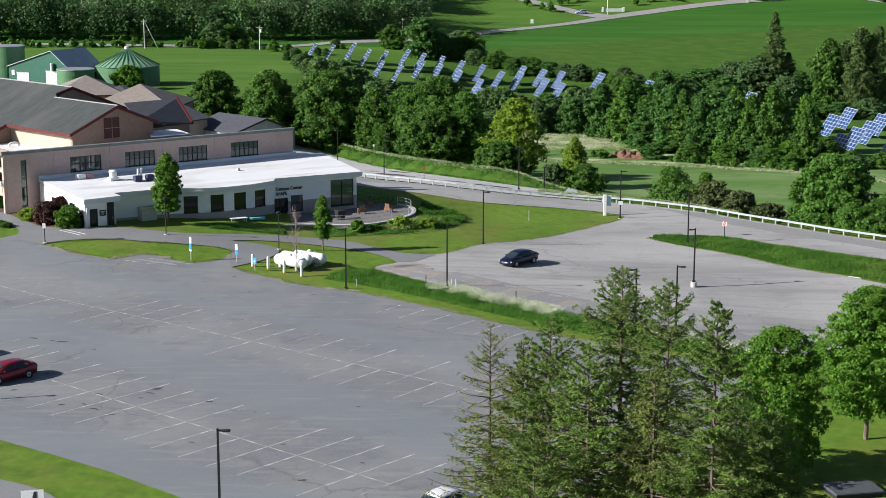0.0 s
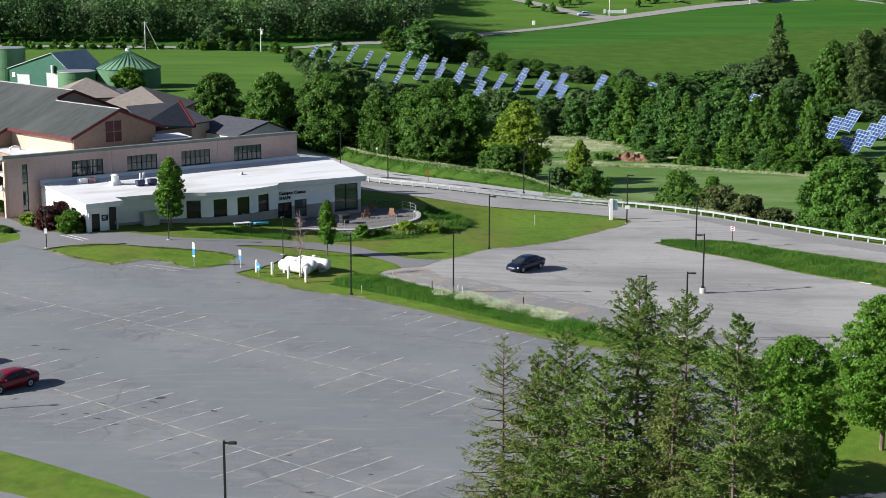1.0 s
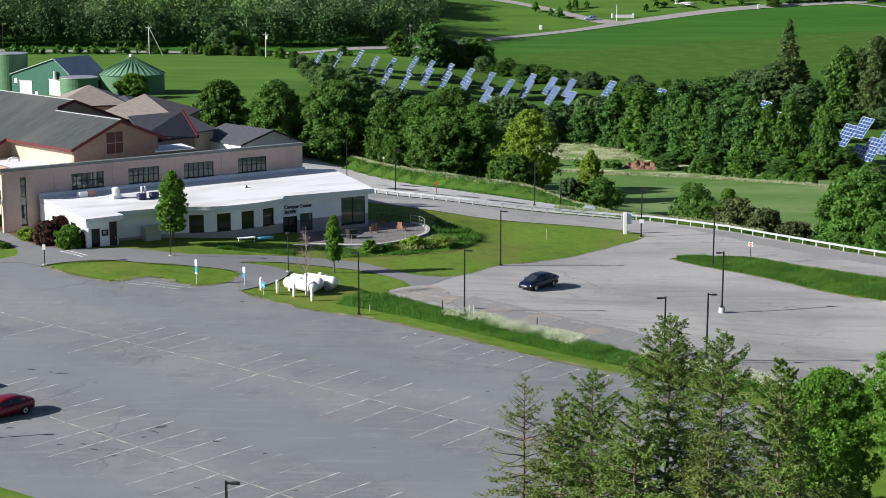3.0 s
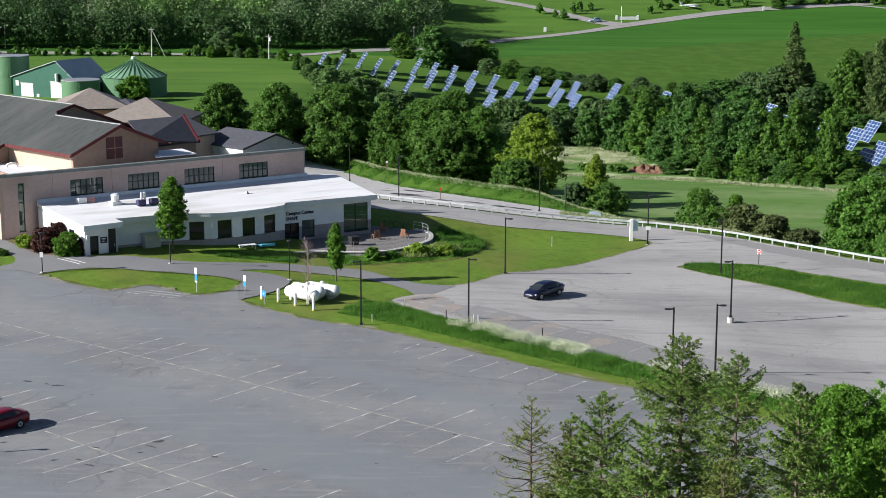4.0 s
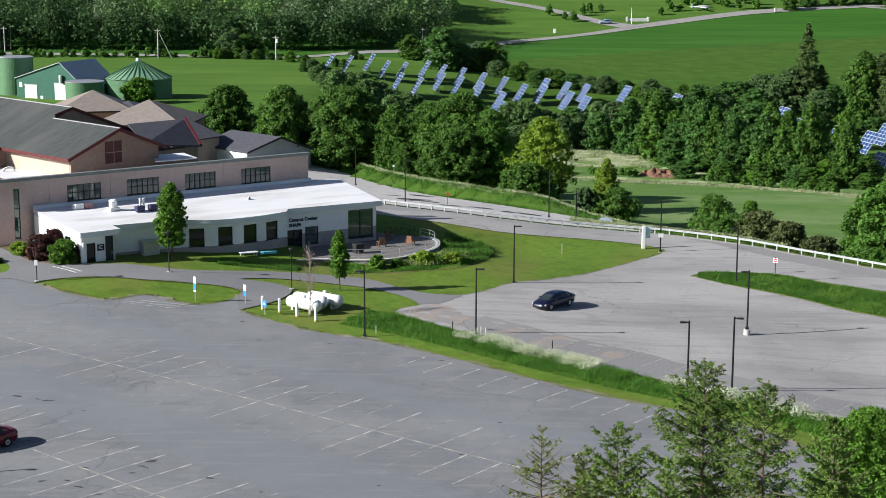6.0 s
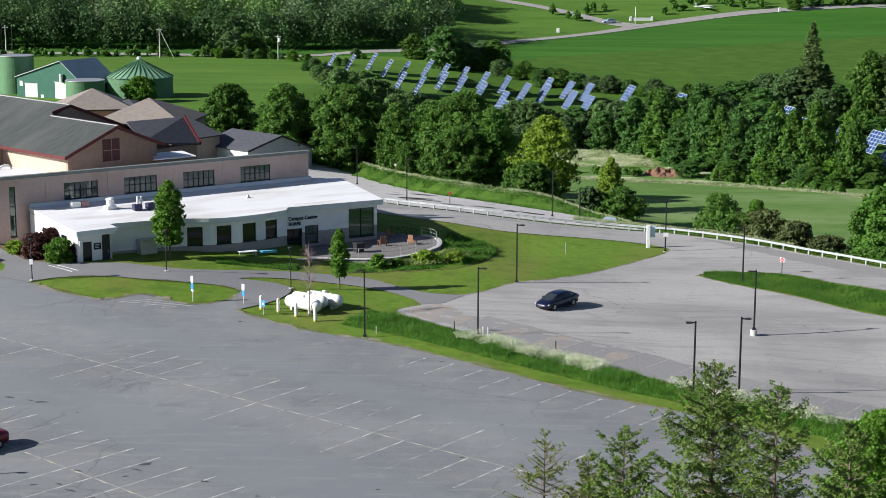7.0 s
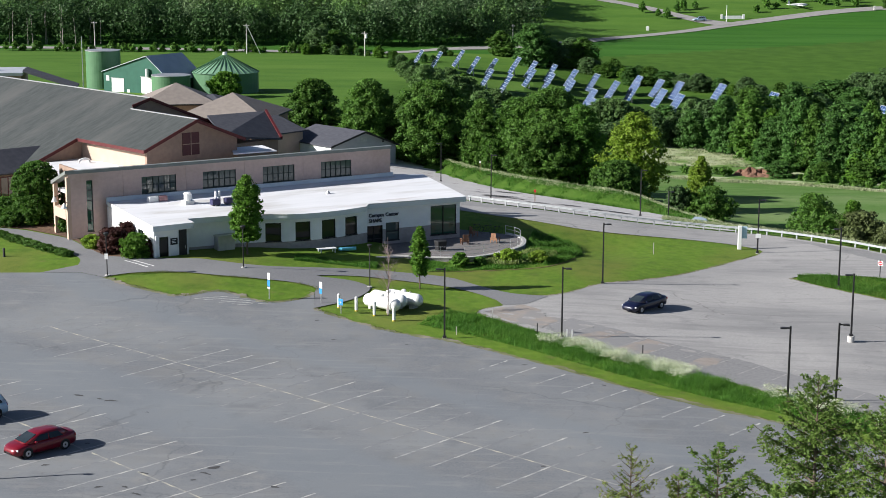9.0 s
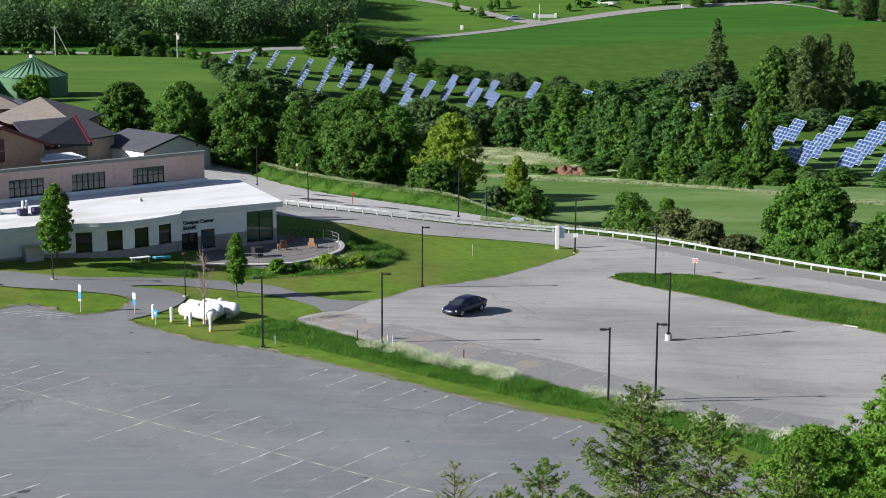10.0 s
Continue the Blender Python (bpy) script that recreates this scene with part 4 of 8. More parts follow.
def tan_block():
    t = thing("academic_building", O_X, O_Y, 0, TURN, "long two-storey tan block building with dark-framed window bands", "building")
    wins = [(7.75 + a, 7.75 + a + 3.8, 5.93, 7.63) for a in (0.0, 6.8, 13.75, 20.8)]
    slit = (1.85, 2.5, 2.6, 7.75)
    p0, p1 = (-7.75, 0), (29.6, 0)
    for k, (lo, hi) in enumerate(((0.0, 5.75), (5.75, 12.65), (12.65, 19.35), (19.35, 26.35), (26.35, 37.35))):
        q0, q1 = (p0[0] + lo + (0.012 if k else 0), 0), (p0[0] + hi - (0.012 if k < 4 else 0), 0)
        part("wall", wall_run(M(), q0, q1, -2.5, 8.5, 0.4, [(a - q0[0] + p0[0], c - q0[0] + p0[0], s, h) for a, c, s, h in [slit] + wins if lo <= a < hi]), TAN_WALL, t)
    part("wall", wall_run(M(), (29.6, 0.4), (29.6, 9.5), -4, 6.55, 0.4, []), TAN_WALL, t)
    part("wall", wall_run(M(), (-3.5, 22), (-4.9, 4.0), -2.0, 6.3, 0.4, []), TAN_WALL, t)
    part("roof", M().slab([(-4.75, 9.1, 6.6), (4.6, 9.1, 6.6), (4.6, 17, 6.6), (2.0, 23.6, 6.6), (-3.4, 22, 6.6)], 0.3), WHITE_ROOF, t, "white membrane flat roof")
    # the open corner: two pale posts, a balcony slab and a slanted fascia
    part("post", M().box(-7.95, -7.55, -0.02, 0.4, 0.6, 8.2), CREAM_WALL, t, "cream corner post")
    part("post", M().box(-7.95, -7.55, 3.6, 4.0, 0.6, 7.2), CREAM_WALL, t, "cream corner post")
    part("balcony", M().box(-8.0, -5.5, 0.4, 3.6, 3.9, 4.9), CREAM_WALL, t, "cream balcony front")
    part("fascia", M().slab([(-8.1, -0.1, 8.9), (-7.2, -0.1, 8.9), (-7.2, 4.1, 7.4), (-8.1, 4.1, 7.4)], 0.35), CAP, t)
    for aa, bb, zz in ((-8.25, 2.8, 5.6), (-8.25, 0.1, 5.3)):
        lamp_arm = part("wall_lamp", M().tube((aa, bb, zz + 0.35), (aa, bb, zz - 0.15), 0.08, 0.3, 12).tube((aa, bb, zz - 0.15), (aa, bb, zz - 0.2), 0.3, 0.28, 12), WHITE_METAL, t, "white bell-shaped wall lamp")
        part("bracket", M().beam((aa, bb, zz + 0.33), (-7.8, bb, zz + 0.42), 0.05, 0.05), DARK_METAL, lamp_arm)
    part("inner_wall", M().box(-5.2, -5.0, 0.4, 9.5, 0, 8.2), BROWN_WALL, t)
    part("parapet_cap", M().box(-7.85, 29.75, -0.12, 0.5, 8.5, 8.82), CAP, t, "grey metal parapet cap")
    part("roof", M().slab([(-7.35, 0.5, 6.6), (29.2, 0.5, 6.6), (29.2, 9.1, 6.6), (-4.75, 9.1, 6.6), (-5.1, 4.0, 6.6), (-7.35, 4.0, 6.6)], 0.3), WHITE_ROOF, t, "white membrane flat roof")
    for a0, a1, lo, hi in wins:
        window_unit(t, p0, p1, a0, a1, lo, hi, 6, 2, label="dark green six-bay window frame")
    window_unit(t, p0, p1, slit[0], slit[1], slit[2], slit[3], 1, 5, pane_mat=GREEN_GLASS)
    part("roof_edge_strip", M().box(-3.9, 29.75, -0.35, -0.02, 5.2, 5.86), FASCIA, t, "pale blue-grey strip between wall and roof")
    part("door", M().box(29.98, 30.05, 1.0, 2.2, -1.5, 8.2), DARK_METAL, t, "dark recessed door bay")
    return t


tan_block()


def campus_center():
    t = thing("campus_center", O_X, O_Y, 0, TURN, "low white campus building with flat roof and curved window bay", "building")
    roof_z = lambda b: 5.5 + 0.045 * b
    arc = smooth_line([(4.3, -11.6), (7.9, -12.6), (10.0, -13.6), (12.3, -14.06), (15.45, -14.05), (18.6, -13.5)], 5)
    edge = [(-3.95, -0.36), (-4.4, -12.95), (-0.1, -12.85), (-0.1, -11.1)] + arc + [(19.4, -12.5), (30.7, -13.6), (33.3, -0.9), (29.9, 0.6), (29.7, -0.36)]
    part("roof", M().slab([(a, b, roof_z(b)) for a, b in edge], 0.12), WHITE_ROOF, t, "white membrane roof with grey dirt streaks")
    # stepped metal fascia below the roof's edge
    f = M()
    for (a0, b0), (a1, b1) in zip(edge[:-2], edge[1:-1]):
        for drop, inset, h in ((0.12, 0.02, 0.24), (0.36, 0.1, 0.2)):
            n = Vector((b1 - b0, a0 - a1)).normalized()
            q = [(a0 - n.x * inset, b0 - n.y * inset), (a1 - n.x * inset, b1 - n.y * inset)]
            i = [(q[1][0] - n.x * 0.2, q[1][1] - n.y * 0.2), (q[0][0] - n.x * 0.2, q[0][1] - n.y * 0.2)]
            ring = q + i
            f.loft([[(a, b, roof_z(b) - drop - h) for a, b in ring], [(a, b, roof_z(b) - drop) for a, b in ring]])
    part("fascia", f, FASCIA, t, "stepped pale grey metal fascia")
    soffit = [(a * 0.995 + 0.05, b + 0.15, roof_z(b) - 0.56) for a, b in edge]
    part("soffit", M().slab(soffit, 0.04), WHITE_WALL, t)
    band = 2.05
    wall, dado = M(), M()

    def run(p0, p1, holes, low, split=True):
        top = min(roof_z(p0[1]), roof_z(p1[1])) - 0.5
        if split:
            up = [(a, b, max(lo, band), hi) for a, b, lo, hi in holes if hi > band]
            down = [(a, b, max(lo, low), min(hi, band)) for a, b, lo, hi in holes if lo < band]
            wall_run(wall, p0, p1, band, top, 0.3, up)
            wall_run(dado, p0, p1, low, band, 0.34, down)
        else:
            wall_run(wall, p0, p1, low, top, 0.3, holes)

    # left end and entrance lobby
    run((-3.95, -0.4), (-4.1, -12.4), [(3.2, 4.6, 2.6, 4.0), (8.0, 9.4, 2.6, 4.0)], 0.6, False)
    window_unit(t, (-3.95, -0.4), (-4.1, -12.4), 3.2, 4.6, 2.6, 4.0, 2, 1, None, DARK_GLASS)
    window_unit(t, (-3.95, -0.4), (-4.1, -12.4), 8.0, 9.4, 2.6, 4.0, 2, 1, None, DARK_GLASS)
    p0, p1 = (-4.1, -12.35), (-0.5, -12.35)
    run(p0, p1, [(0.55, 1.5, 1.5, 3.7)], 0.6, False)
    window_unit(t, p0, p1, 0.55, 1.5, 1.5, 3.7, 1, 1, DARK_METAL, DARK_GLASS, label="dark entrance door")
    d = part("door", M().box(-1.55, -0.75, -12.42, -12.37, 1.4, 4.35), DARK_METAL, t, "dark tall door panel")
    part("door_handle", M().box(-0.95, -0.9, -12.5, -12.42, 2.4, 2.7), GREY_METAL, d)
    part("notice_board", M().box(-2.42, -1.7, -12.42, -12.36, 2.87, 3.5), PLASTIC_BLACK, t, "dark wall sign with pale bars")
    m = M()
    for k, (a, b) in enumerate(((-2.3, -1.85), (-2.3, -2.0), (-2.3, -1.9))):
        m.box(a, b, -12.44, -12.425, 3.32 - 0.14 * k, 3.38 - 0.14 * k)
    part("lettering_bar", m, SIGN_WHITE, t)
    part("wall_lamp", M().chamfer(-4.0, -3.6, -12.55, -12.36, 3.1, 3.9, 0.05), WHITE_METAL, t, "white wall lamp")
    run((-0.5, -12.35), (-0.5, -10.5), [], 0.6, False)
    run((-0.5, -10.5), (4.5, -11.0), [], 0.4)
    # curved bay
    inner = [(a, b + 0.55) for a, b in arc]
    on_arc = lambda a: (a, float(np.interp(a, [q[0] for q in inner], [q[1] for q in inner])))
    bays = [(4.5, -11.0)] + [on_arc(a) for a in (7.1, 9.95, 12.8, 15.55, 18.3)] + [(19.0, -12.9)]
    for k, (q0, q1) in enumerate(zip(bays, bays[1:])):
        n = math.dist(q0, q1)
        holes = [(n / 2 - 0.78, n / 2 + 0.78, 2.1, 3.95)] if 1 <= k <= 4 else []
        run(q0, q1, holes, -0.2)
        for a, b, lo, hi in holes:
            window_unit(t, q0, q1, a, b, lo, hi, 1, 1, PLASTIC_BLACK, DARK_GLASS, label="dark-framed square window")
    run((19.0, -12.9), (19.3, -11.95), [], -0.4)
    # right wing with the lettering, glass doors and the tall corner window
    p0, p1 = (19.3, -11.95), (30.25, -13.02)
    holes = [(0.1, 2.0, -0.3, 2.5), (2.35, 3.9, 0.85, 2.7), (7.55, 10.6, 0.95, 4.05)]
    run(p0, p1, holes, -0.6)
    window_unit(t, p0, p1, *holes[0], 2, 2, PLASTIC_BLACK, DARK_GLASS, label="dark glazed double door")
    window_unit(t, p0, p1, *holes[1], 1, 2, PLASTIC_BLACK, label="dark-framed window with a pale blind")
    window_unit(t, p0, p1, *holes[2], 2, 1, PLASTIC_BLACK, GREEN_GLASS, label="tall dark-framed corner window with green glass")
    run((30.25, -13.02), (32.8, -0.9), [(2.5, 4.5, 1.2, 3.9)], -0.6)
    window_unit(t, (30.25, -13.02), (32.8, -0.9), 2.5, 4.5, 1.2, 3.9, 2, 1, PLASTIC_BLACK)
    run((32.8, -0.9), (29.8, -0.4), [], -0.6)
    for (a0, b0), (a1, b1), way in (((-3.95, -0.4), (-4.1, -12.4), 0.3), ((32.8, -0.9), (30.25, -13.02), -0.3)):
        low = roof_z(b1) - 0.5
        wall.loft([[(a0 + d, b0, low), (a1 + d, b1, low), (a1 + d, b1, low + 0.002), (a0 + d, b0, roof_z(b0) - 0.5)] for d in (0, way)])
    part("wall", wall, WHITE_WALL, t, "white painted upper wall")
    part("wall", dado, GREY_BLOCK, t, "grey-brown block base wall")
    part("floor_slab", M().slab([(a * 0.98 + 0.3, b * 0.96, 0.4) for a, b in edge], 0.3), CONCRETE, t)
    for text, s, z, size in (("Campus Center", 0.4, 3.42, 0.53), ("SHAPE", 0.42, 2.86, 0.5)):
        cu = bpy.data.curves.new("letters", "FONT")
        cu.body, cu.size, cu.extrude, cu.offset = text, size, 0.03, 0.012
        ob = new("letters", cu)
        me = bpy.data.meshes.new_from_object(ob.evaluated_get(bpy.context.evaluated_depsgraph_get()))
        bpy.data.objects.remove(ob)
        me.materials.clear()
        me.materials.append(LETTER)
        d = Vector((p1[0] - p0[0], p1[1] - p0[1], 0)).normalized()
        side = Vector((d.y, -d.x, 0))
        o = part("letters", me, LETTER, t, "dark raised wall lettering")
        pos = Vector((p0[0], p0[1], z)) + d * s + side * 0.05
        o.matrix_basis = Matrix.Translation(pos) @ Matrix((d, Vector((0, 0, 1)), side)).transposed().to_4x4()
    return t


campus_center()


def on_building(a, b):
    c, s = math.cos(radians(TURN)), math.sin(radians(TURN))
    return O_X + a * c - b * s, O_Y + a * s + b * c


def roof_things():
    z = lambda b: 5.5 + 0.045 * b + 0.004
    x, y = on_building(3.0, -4.6)
    t = thing("roof_fan", x, y, z(-4.6), TURN, "white round roof exhaust fan", "roof vent")
    part("curb", M().box(-0.5, 0.5, -0.5, 0.5, 0, 0.35), WHITE_METAL, t)
    part("drum", M().tube((0, 0, 0.35), (0, 0, 1.0), 0.42, 0.42, 14).tube((0, 0, 1.0), (0, 0, 1.15), 0.5, 0.3, 14), WHITE_METAL, t)
    x, y = on_building(0.2, -2.2)
    t = thing("roof_unit", x, y, z(-2.2), TURN, "low roof unit with white and red panels", "roof unit")
    part("casing", M().chamfer(-0.5, 0.5, -0.4, 0.4, 0, 0.55, 0.05), WHITE_METAL, t)
    part("casing", M().chamfer(0.6, 1.5, -0.35, 0.35, 0, 0.5, 0.05), mat("faded_red_panel", (0.32, 0.16, 0.16), (0.4, 0.22, 0.22), 2.0, 0.6), t, "faded red panel")
    x, y = on_building(4.6, -6.6)
    t = thing("roof_condensers", x, y, z(-6.6), TURN, "dark roof condensers with upright white pipes", "roof unit")
    for k in (0.0, 1.5):
        part("condenser", M().chamfer(k, k + 0.9, -0.35, 0.35, 0.1, 0.65, 0.05), mat("navy_casing", (0.03, 0.03, 0.08), (0.04, 0.04, 0.1), 2.0, 0.5), t)
        part("feet", M().box(k + 0.1, k + 0.25, -0.3, 0.3, 0, 0.1).box(k + 0.65, k + 0.8, -0.3, 0.3, 0, 0.1), DARK_METAL, t)
    for k in (0.75, 1.15):
        part("pipe", M().tube((k, 0.5, 0), (k, 0.5, 1.35), 0.12, 0.12, 10), WHITE_METAL, t)
    x, y = on_building(18.2, -6.2)
    t = thing("roof_vent", x, y, z(-6.2), TURN, "small grey roof vent cone", "roof vent")
    part("cone", M().tube((0, 0, 0), (0, 0, 0.3), 0.28, 0.1, 10), GREY_METAL, t)
    x, y = on_building(1.6, 20.0)
    t = thing("roof_duct", x, y, 6.604, TURN, "curved white roof duct on the flat roof", "roof duct")
    pts = smooth_line([(-0.7, 0.0), (-0.6, 0.3), (0.0, 0.45), (0.5, 0.3), (0.6, 0.0)], 4)
    m = M()
    for q0, q1 in zip(pts, pts[1:]):
        m.tube((q0[0], 0, q0[1]), (q1[0], 0, q1[1]), 0.13, 0.13, 10)
    part("duct", m, WHITE_METAL, t, smooth=True)
    x, y = on_building(3.6, -11.6)
    t = thing("utility_cabinet", x, y, G(x, y), TURN, "grey metal utility cabinet beside the wall", "cabinet")
    part("casing", M().chamfer(-0.9, 0.9, -0.5, 0.5, 0, 1.35, 0.04), GREY_METAL, t)
    part("lid", M().chamfer(-0.97, 0.97, -0.57, 0.57, 1.35, 1.47, 0.04), GREY_METAL, t)


roof_things()


def gym():
    """The big hall behind: one long roof plane, a front gable with a red shuttered window, a taller rear ridge."""
    x, y = on_building(4.8, 10.0)
    t = thing("gymnasium", x, y, 0, TURN + 9, "large brick hall with a weathered dark roof and dark red fascias", "building")
    z = lambda u: 9.2 + 0.42 * u
    ap, eave_r = 6.35, 12.4
    zr = lambda u: z(ap) - 0.40 * (u - ap)
    # front gable
    m = M().loft([[(0.25, w, 0), (eave_r - 0.3, w, 0), (eave_r - 0.3, w, zr(eave_r) - 0.1), (ap, w, z(ap) - 0.15), (0.25, w, z(0.25) - 0.15)] for w in (0.3, 0.7)])
    part("wall", m, BROWN_WALL, t, "brown block gable wall")
    # sun-facing walls are cream, the others brown: sunlight put into the colour
    part("wall", M().box(0.25, 0.6, 0.7, 14.1, 0, z(0.25) - 0.1), CREAM_WALL, t, "side wall in a paler cream that stands for sunlight")
    part("wall", M().box(eave_r - 0.6, eave_r - 0.3, 0.7, 16, 0, zr(eave_r) - 0.2), BROWN_WALL, t)
    sh = part("shutter", M().box(4.8, 7.0, 0.22, 0.31, 7.85, 10.35), RED_WINDOW, t, "dark red shuttered window")
    part("batten", M().box(5.86, 5.94, 0.18, 0.22, 7.85, 10.35).box(4.8, 7.0, 0.18, 0.22, 9.05, 9.13), BROWN_WALL, sh)
    # roof planes
    k1, k2 = 13.2, 62.0
    part("roof", M().slab([(-0.5, -0.4, z(-0.5)), (ap, -0.4, z(ap)), (ap, k1, z(ap)), (-0.5, k1, z(-0.5))], 0.2), DARK_ROOF, t, "weathered dark shingle roof")
    part("roof", M().slab([(ap, -0.4, z(ap)), (eave_r + 0.4, -0.4, zr(eave_r + 0.4)), (eave_r + 0.4, k1 + 1, zr(eave_r + 0.4)), (ap, k1 + 1, z(ap))], 0.2), DARK_ROOF, t)
    r = 9.0
    part("roof", M().slab([(-0.5, k1, z(-0.5)), (r, k1, z(r)), (r, k2, z(r)), (-8.25, k2, z(-8.25)), (-8.25, 13.8, z(-8.25)), (-0.5, 13.8, z(-0.5))], 0.2), DARK_ROOF, t, "long weathered dark shingle roof plane")
    # the slope turned from the sun has bluer shingles: shade in its tone
    part("roof", M().slab([(r, k1, z(r)), (21.5, k1, z(r) - 0.4 * 12.5), (21.5, k2, z(r) - 0.4 * 12.5), (r, k2, z(r))], 0.2), NAVY_ROOF, t)
    part("ridge_cap", M().beam((ap, -0.5, z(ap) + 0.02), (ap, k1, z(ap) + 0.02), 0.22, 0.1), GREY_METAL, t, "pale metal ridge cap")
    part("ridge_cap", M().beam((r, k1, z(r) + 0.02), (r, k2, z(r) + 0.02), 0.22, 0.1), GREY_METAL, t, "pale metal ridge cap")
    # red fascias
    for name, q0, q1 in (("fascia", (-0.5, -0.42, z(-0.5) - 0.2), (ap, -0.42, z(ap) - 0.2)), ("fascia", (ap, -0.42, z(ap) - 0.2), (eave_r + 0.4, -0.42, zr(eave_r + 0.4) - 0.2)),
                         ("fascia", (-0.52, -0.4, z(-0.5) - 0.22), (-0.52, 13.8, z(-0.5) - 0.22)), ("fascia", (-0.5, 13.78, z(-0.5) - 0.2), (-8.25, 13.78, z(-8.25) - 0.2)),
                         ("fascia", (ap + 0.1, k1 - 0.1, z(ap) + 0.3), (r, k1 - 0.1, z(r) - 0.1)), ("fascia", (r, k1 - 0.1, z(r) - 0.15), (21.5, k1 - 0.1, z(r) - 5.15))):
        part(name, M().beam(q0, q1, 0.08, 0.36), RED_TRIM, t, "dark red fascia board")
    part("wall", M().loft([[(ap, w, 6), (21.2, w, 6), (21.2, w, z(r) - 5.1), (r, w, z(r) - 0.25), (ap, w, z(ap))] for w in (k1 + 0.1, k1 + 0.4)]), BROWN_WALL, t)
    part("wall", M().loft([[(-8.0, w, 0), (0.6, w, 0), (0.6, w, z(0.4) - 0.2), (-8.0, w, z(-8.0) - 0.25)] for w in (14.1, 14.5)]), BROWN_WALL, t)
    part("wall", M().box(-7.9, -7.5, 14.5, 61, 0, z(-7.9) - 0.25), BROWN_WALL, t)
    part("wall", M().box(-7.9, 21.2, 61, 61.4, -4, 4), BROWN_WALL, t)
    # cross gable at the far left
    zc = 7.92
    for vv in (13.9, 21.5):
        # the front plane's shade is put into its blue-grey shingle tone
        part("roof", M().slab([(-3.0, 17.7, zc), (-12.0, 17.7, zc), (-12.0, vv, 5.7), (-8.35, vv, 5.7)], 0.15), NAVY_ROOF if vv < 18 else DARK_ROOF, t, "dark roof plane of a cross gable")
        part("fascia", M().beam((-12.05, 17.7, zc - 0.15), (-12.05, vv, 5.55), 0.1, 0.36), RED_TRIM, t, "dark red fascia board")
    # the gable end's sunlight is put into its cream colour
    part("wall", M().loft([[(k, 14.4, 0), (k, 21.0, 0), (k, 21.0, 5.55), (k, 17.7, zc - 0.3), (k, 14.4, 5.55)] for k in (-11.5, -11.1)]), CREAM_WALL, t, "gable wall in a paler cream that stands for sunlight")
    part("wall", M().box(-11.1, -8.0, 14.4, 14.7, 0, 5.5), BROWN_WALL, t)
    # red timber with added dark panes that stand for the shade on this wall
    side = part("window_frame", M().box(-10.9, -8.1, 14.32, 14.4, 0.9, 5.3), RED_WINDOW, t, "dark red timber window wall")
    for k in range(3):
        for zz in (1.0, 3.2):
            part("pane", M().box(-10.8 + 0.9 * k, -10.05 + 0.9 * k, 14.3, 14.32, zz, zz + 2.0), GLASS, side)
    win = part("window_frame", M().box(-11.58, -11.5, 15.6, 19.8, 1.2, 5.2), RED_WINDOW, t, "dark red timber window wall")
    for k in range(4):
        part("pane", M().box(-11.6, -11.58, 15.72 + 1.02 * k, 16.62 + 1.02 * k, 1.4, 5.0), GLASS, win)
    part("buttress", M().box(-11.9, -11.3, 13.9, 14.3, 0.0, 5.5), CREAM_WALL, t, "cream pilaster")
    return t


gym()


def right_wing():
    t = thing("side_wing", O_X, O_Y, 0, TURN, "brown wing with a dark shaded roof and dark red edge", "building")
    part("roof", M().slab([(18.2, 19, 8.6), (27.4, 22, 7.45), (28.9, 29, 10.05), (19.5, 26, 10.3)], 0.2), NAVY_ROOF, t, "dark blue-grey shingle roof")
    part("fascia", M().beam((27.45, 22, 7.45), (28.95, 29, 10.05), 0.3, 0.4), RED_TRIM, t, "dark red edge board")
    part("wall", M().prism([(18.4, 19.4), (27.2, 22.4), (28.6, 28.8), (19.5, 25.8)], -2, 7.4), BROWN_WALL, t)
    part("roof", M().slab([(15.0, 9.6, 7.85), (20.4, 9.6, 7.85), (21.1, 14.5, 7.85), (17.1, 14.5, 7.85)], 0.12), WHITE_ROOF, t, "low white membrane roof")
    return t


right_wing()


def hip_house(a, b, ang, hw, hd, ground_z, eave, apex, roof_mat, label, ridge=0.0, wall_mat=None):
    x, y = on_building(a, b)
    t = thing("campus_house", x, y, ground_z, TURN + ang, label, "building")
    e, h = eave - ground_z, apex - ground_z
    part("wall", M().box(-hw + 0.5, hw - 0.5, -hd + 0.5, hd - 0.5, -1.0, e - 0.1), wall_mat or BROWN_WALL, t)
    ring = [(-hw, -hd, e), (hw, -hd, e), (hw, hd, e), (-hw, hd, e)]
    top = [(-ridge, 0, h), (ridge, 0, h)]
    part("roof", M().add(ring + top, [(0, 1, 5, 4), (1, 2, 5), (2, 3, 4, 5), (3, 0, 4), (3, 2, 1, 0)]), roof_mat, t)
    g = M()
    for p, q in zip(ring, ring[1:] + ring[:1]):
        g.beam((p[0], p[1], e - 0.08), (q[0], q[1], e - 0.08), 0.15, 0.25)
    part("gutter", g, DARK_METAL, t)
    return t


hip_house(57.5, 97.5, -42, 8.2, 8.2, -6.2, 1.6, 5.2, BROWN_ROOF, "campus house with a brown hipped shingle roof")
hip_house(55.0, 115.0, -22, 7.0, 7.0, -6.3, 2.4, 5.6, BROWN_ROOF, "smaller campus house with a brown hipped roof")
hip_house(60.5, 112.0, 40, 6.0, 6.0, -6.3, 1.6, 3.6, NAVY_ROOF, "campus house with a slate-grey hipped roof")


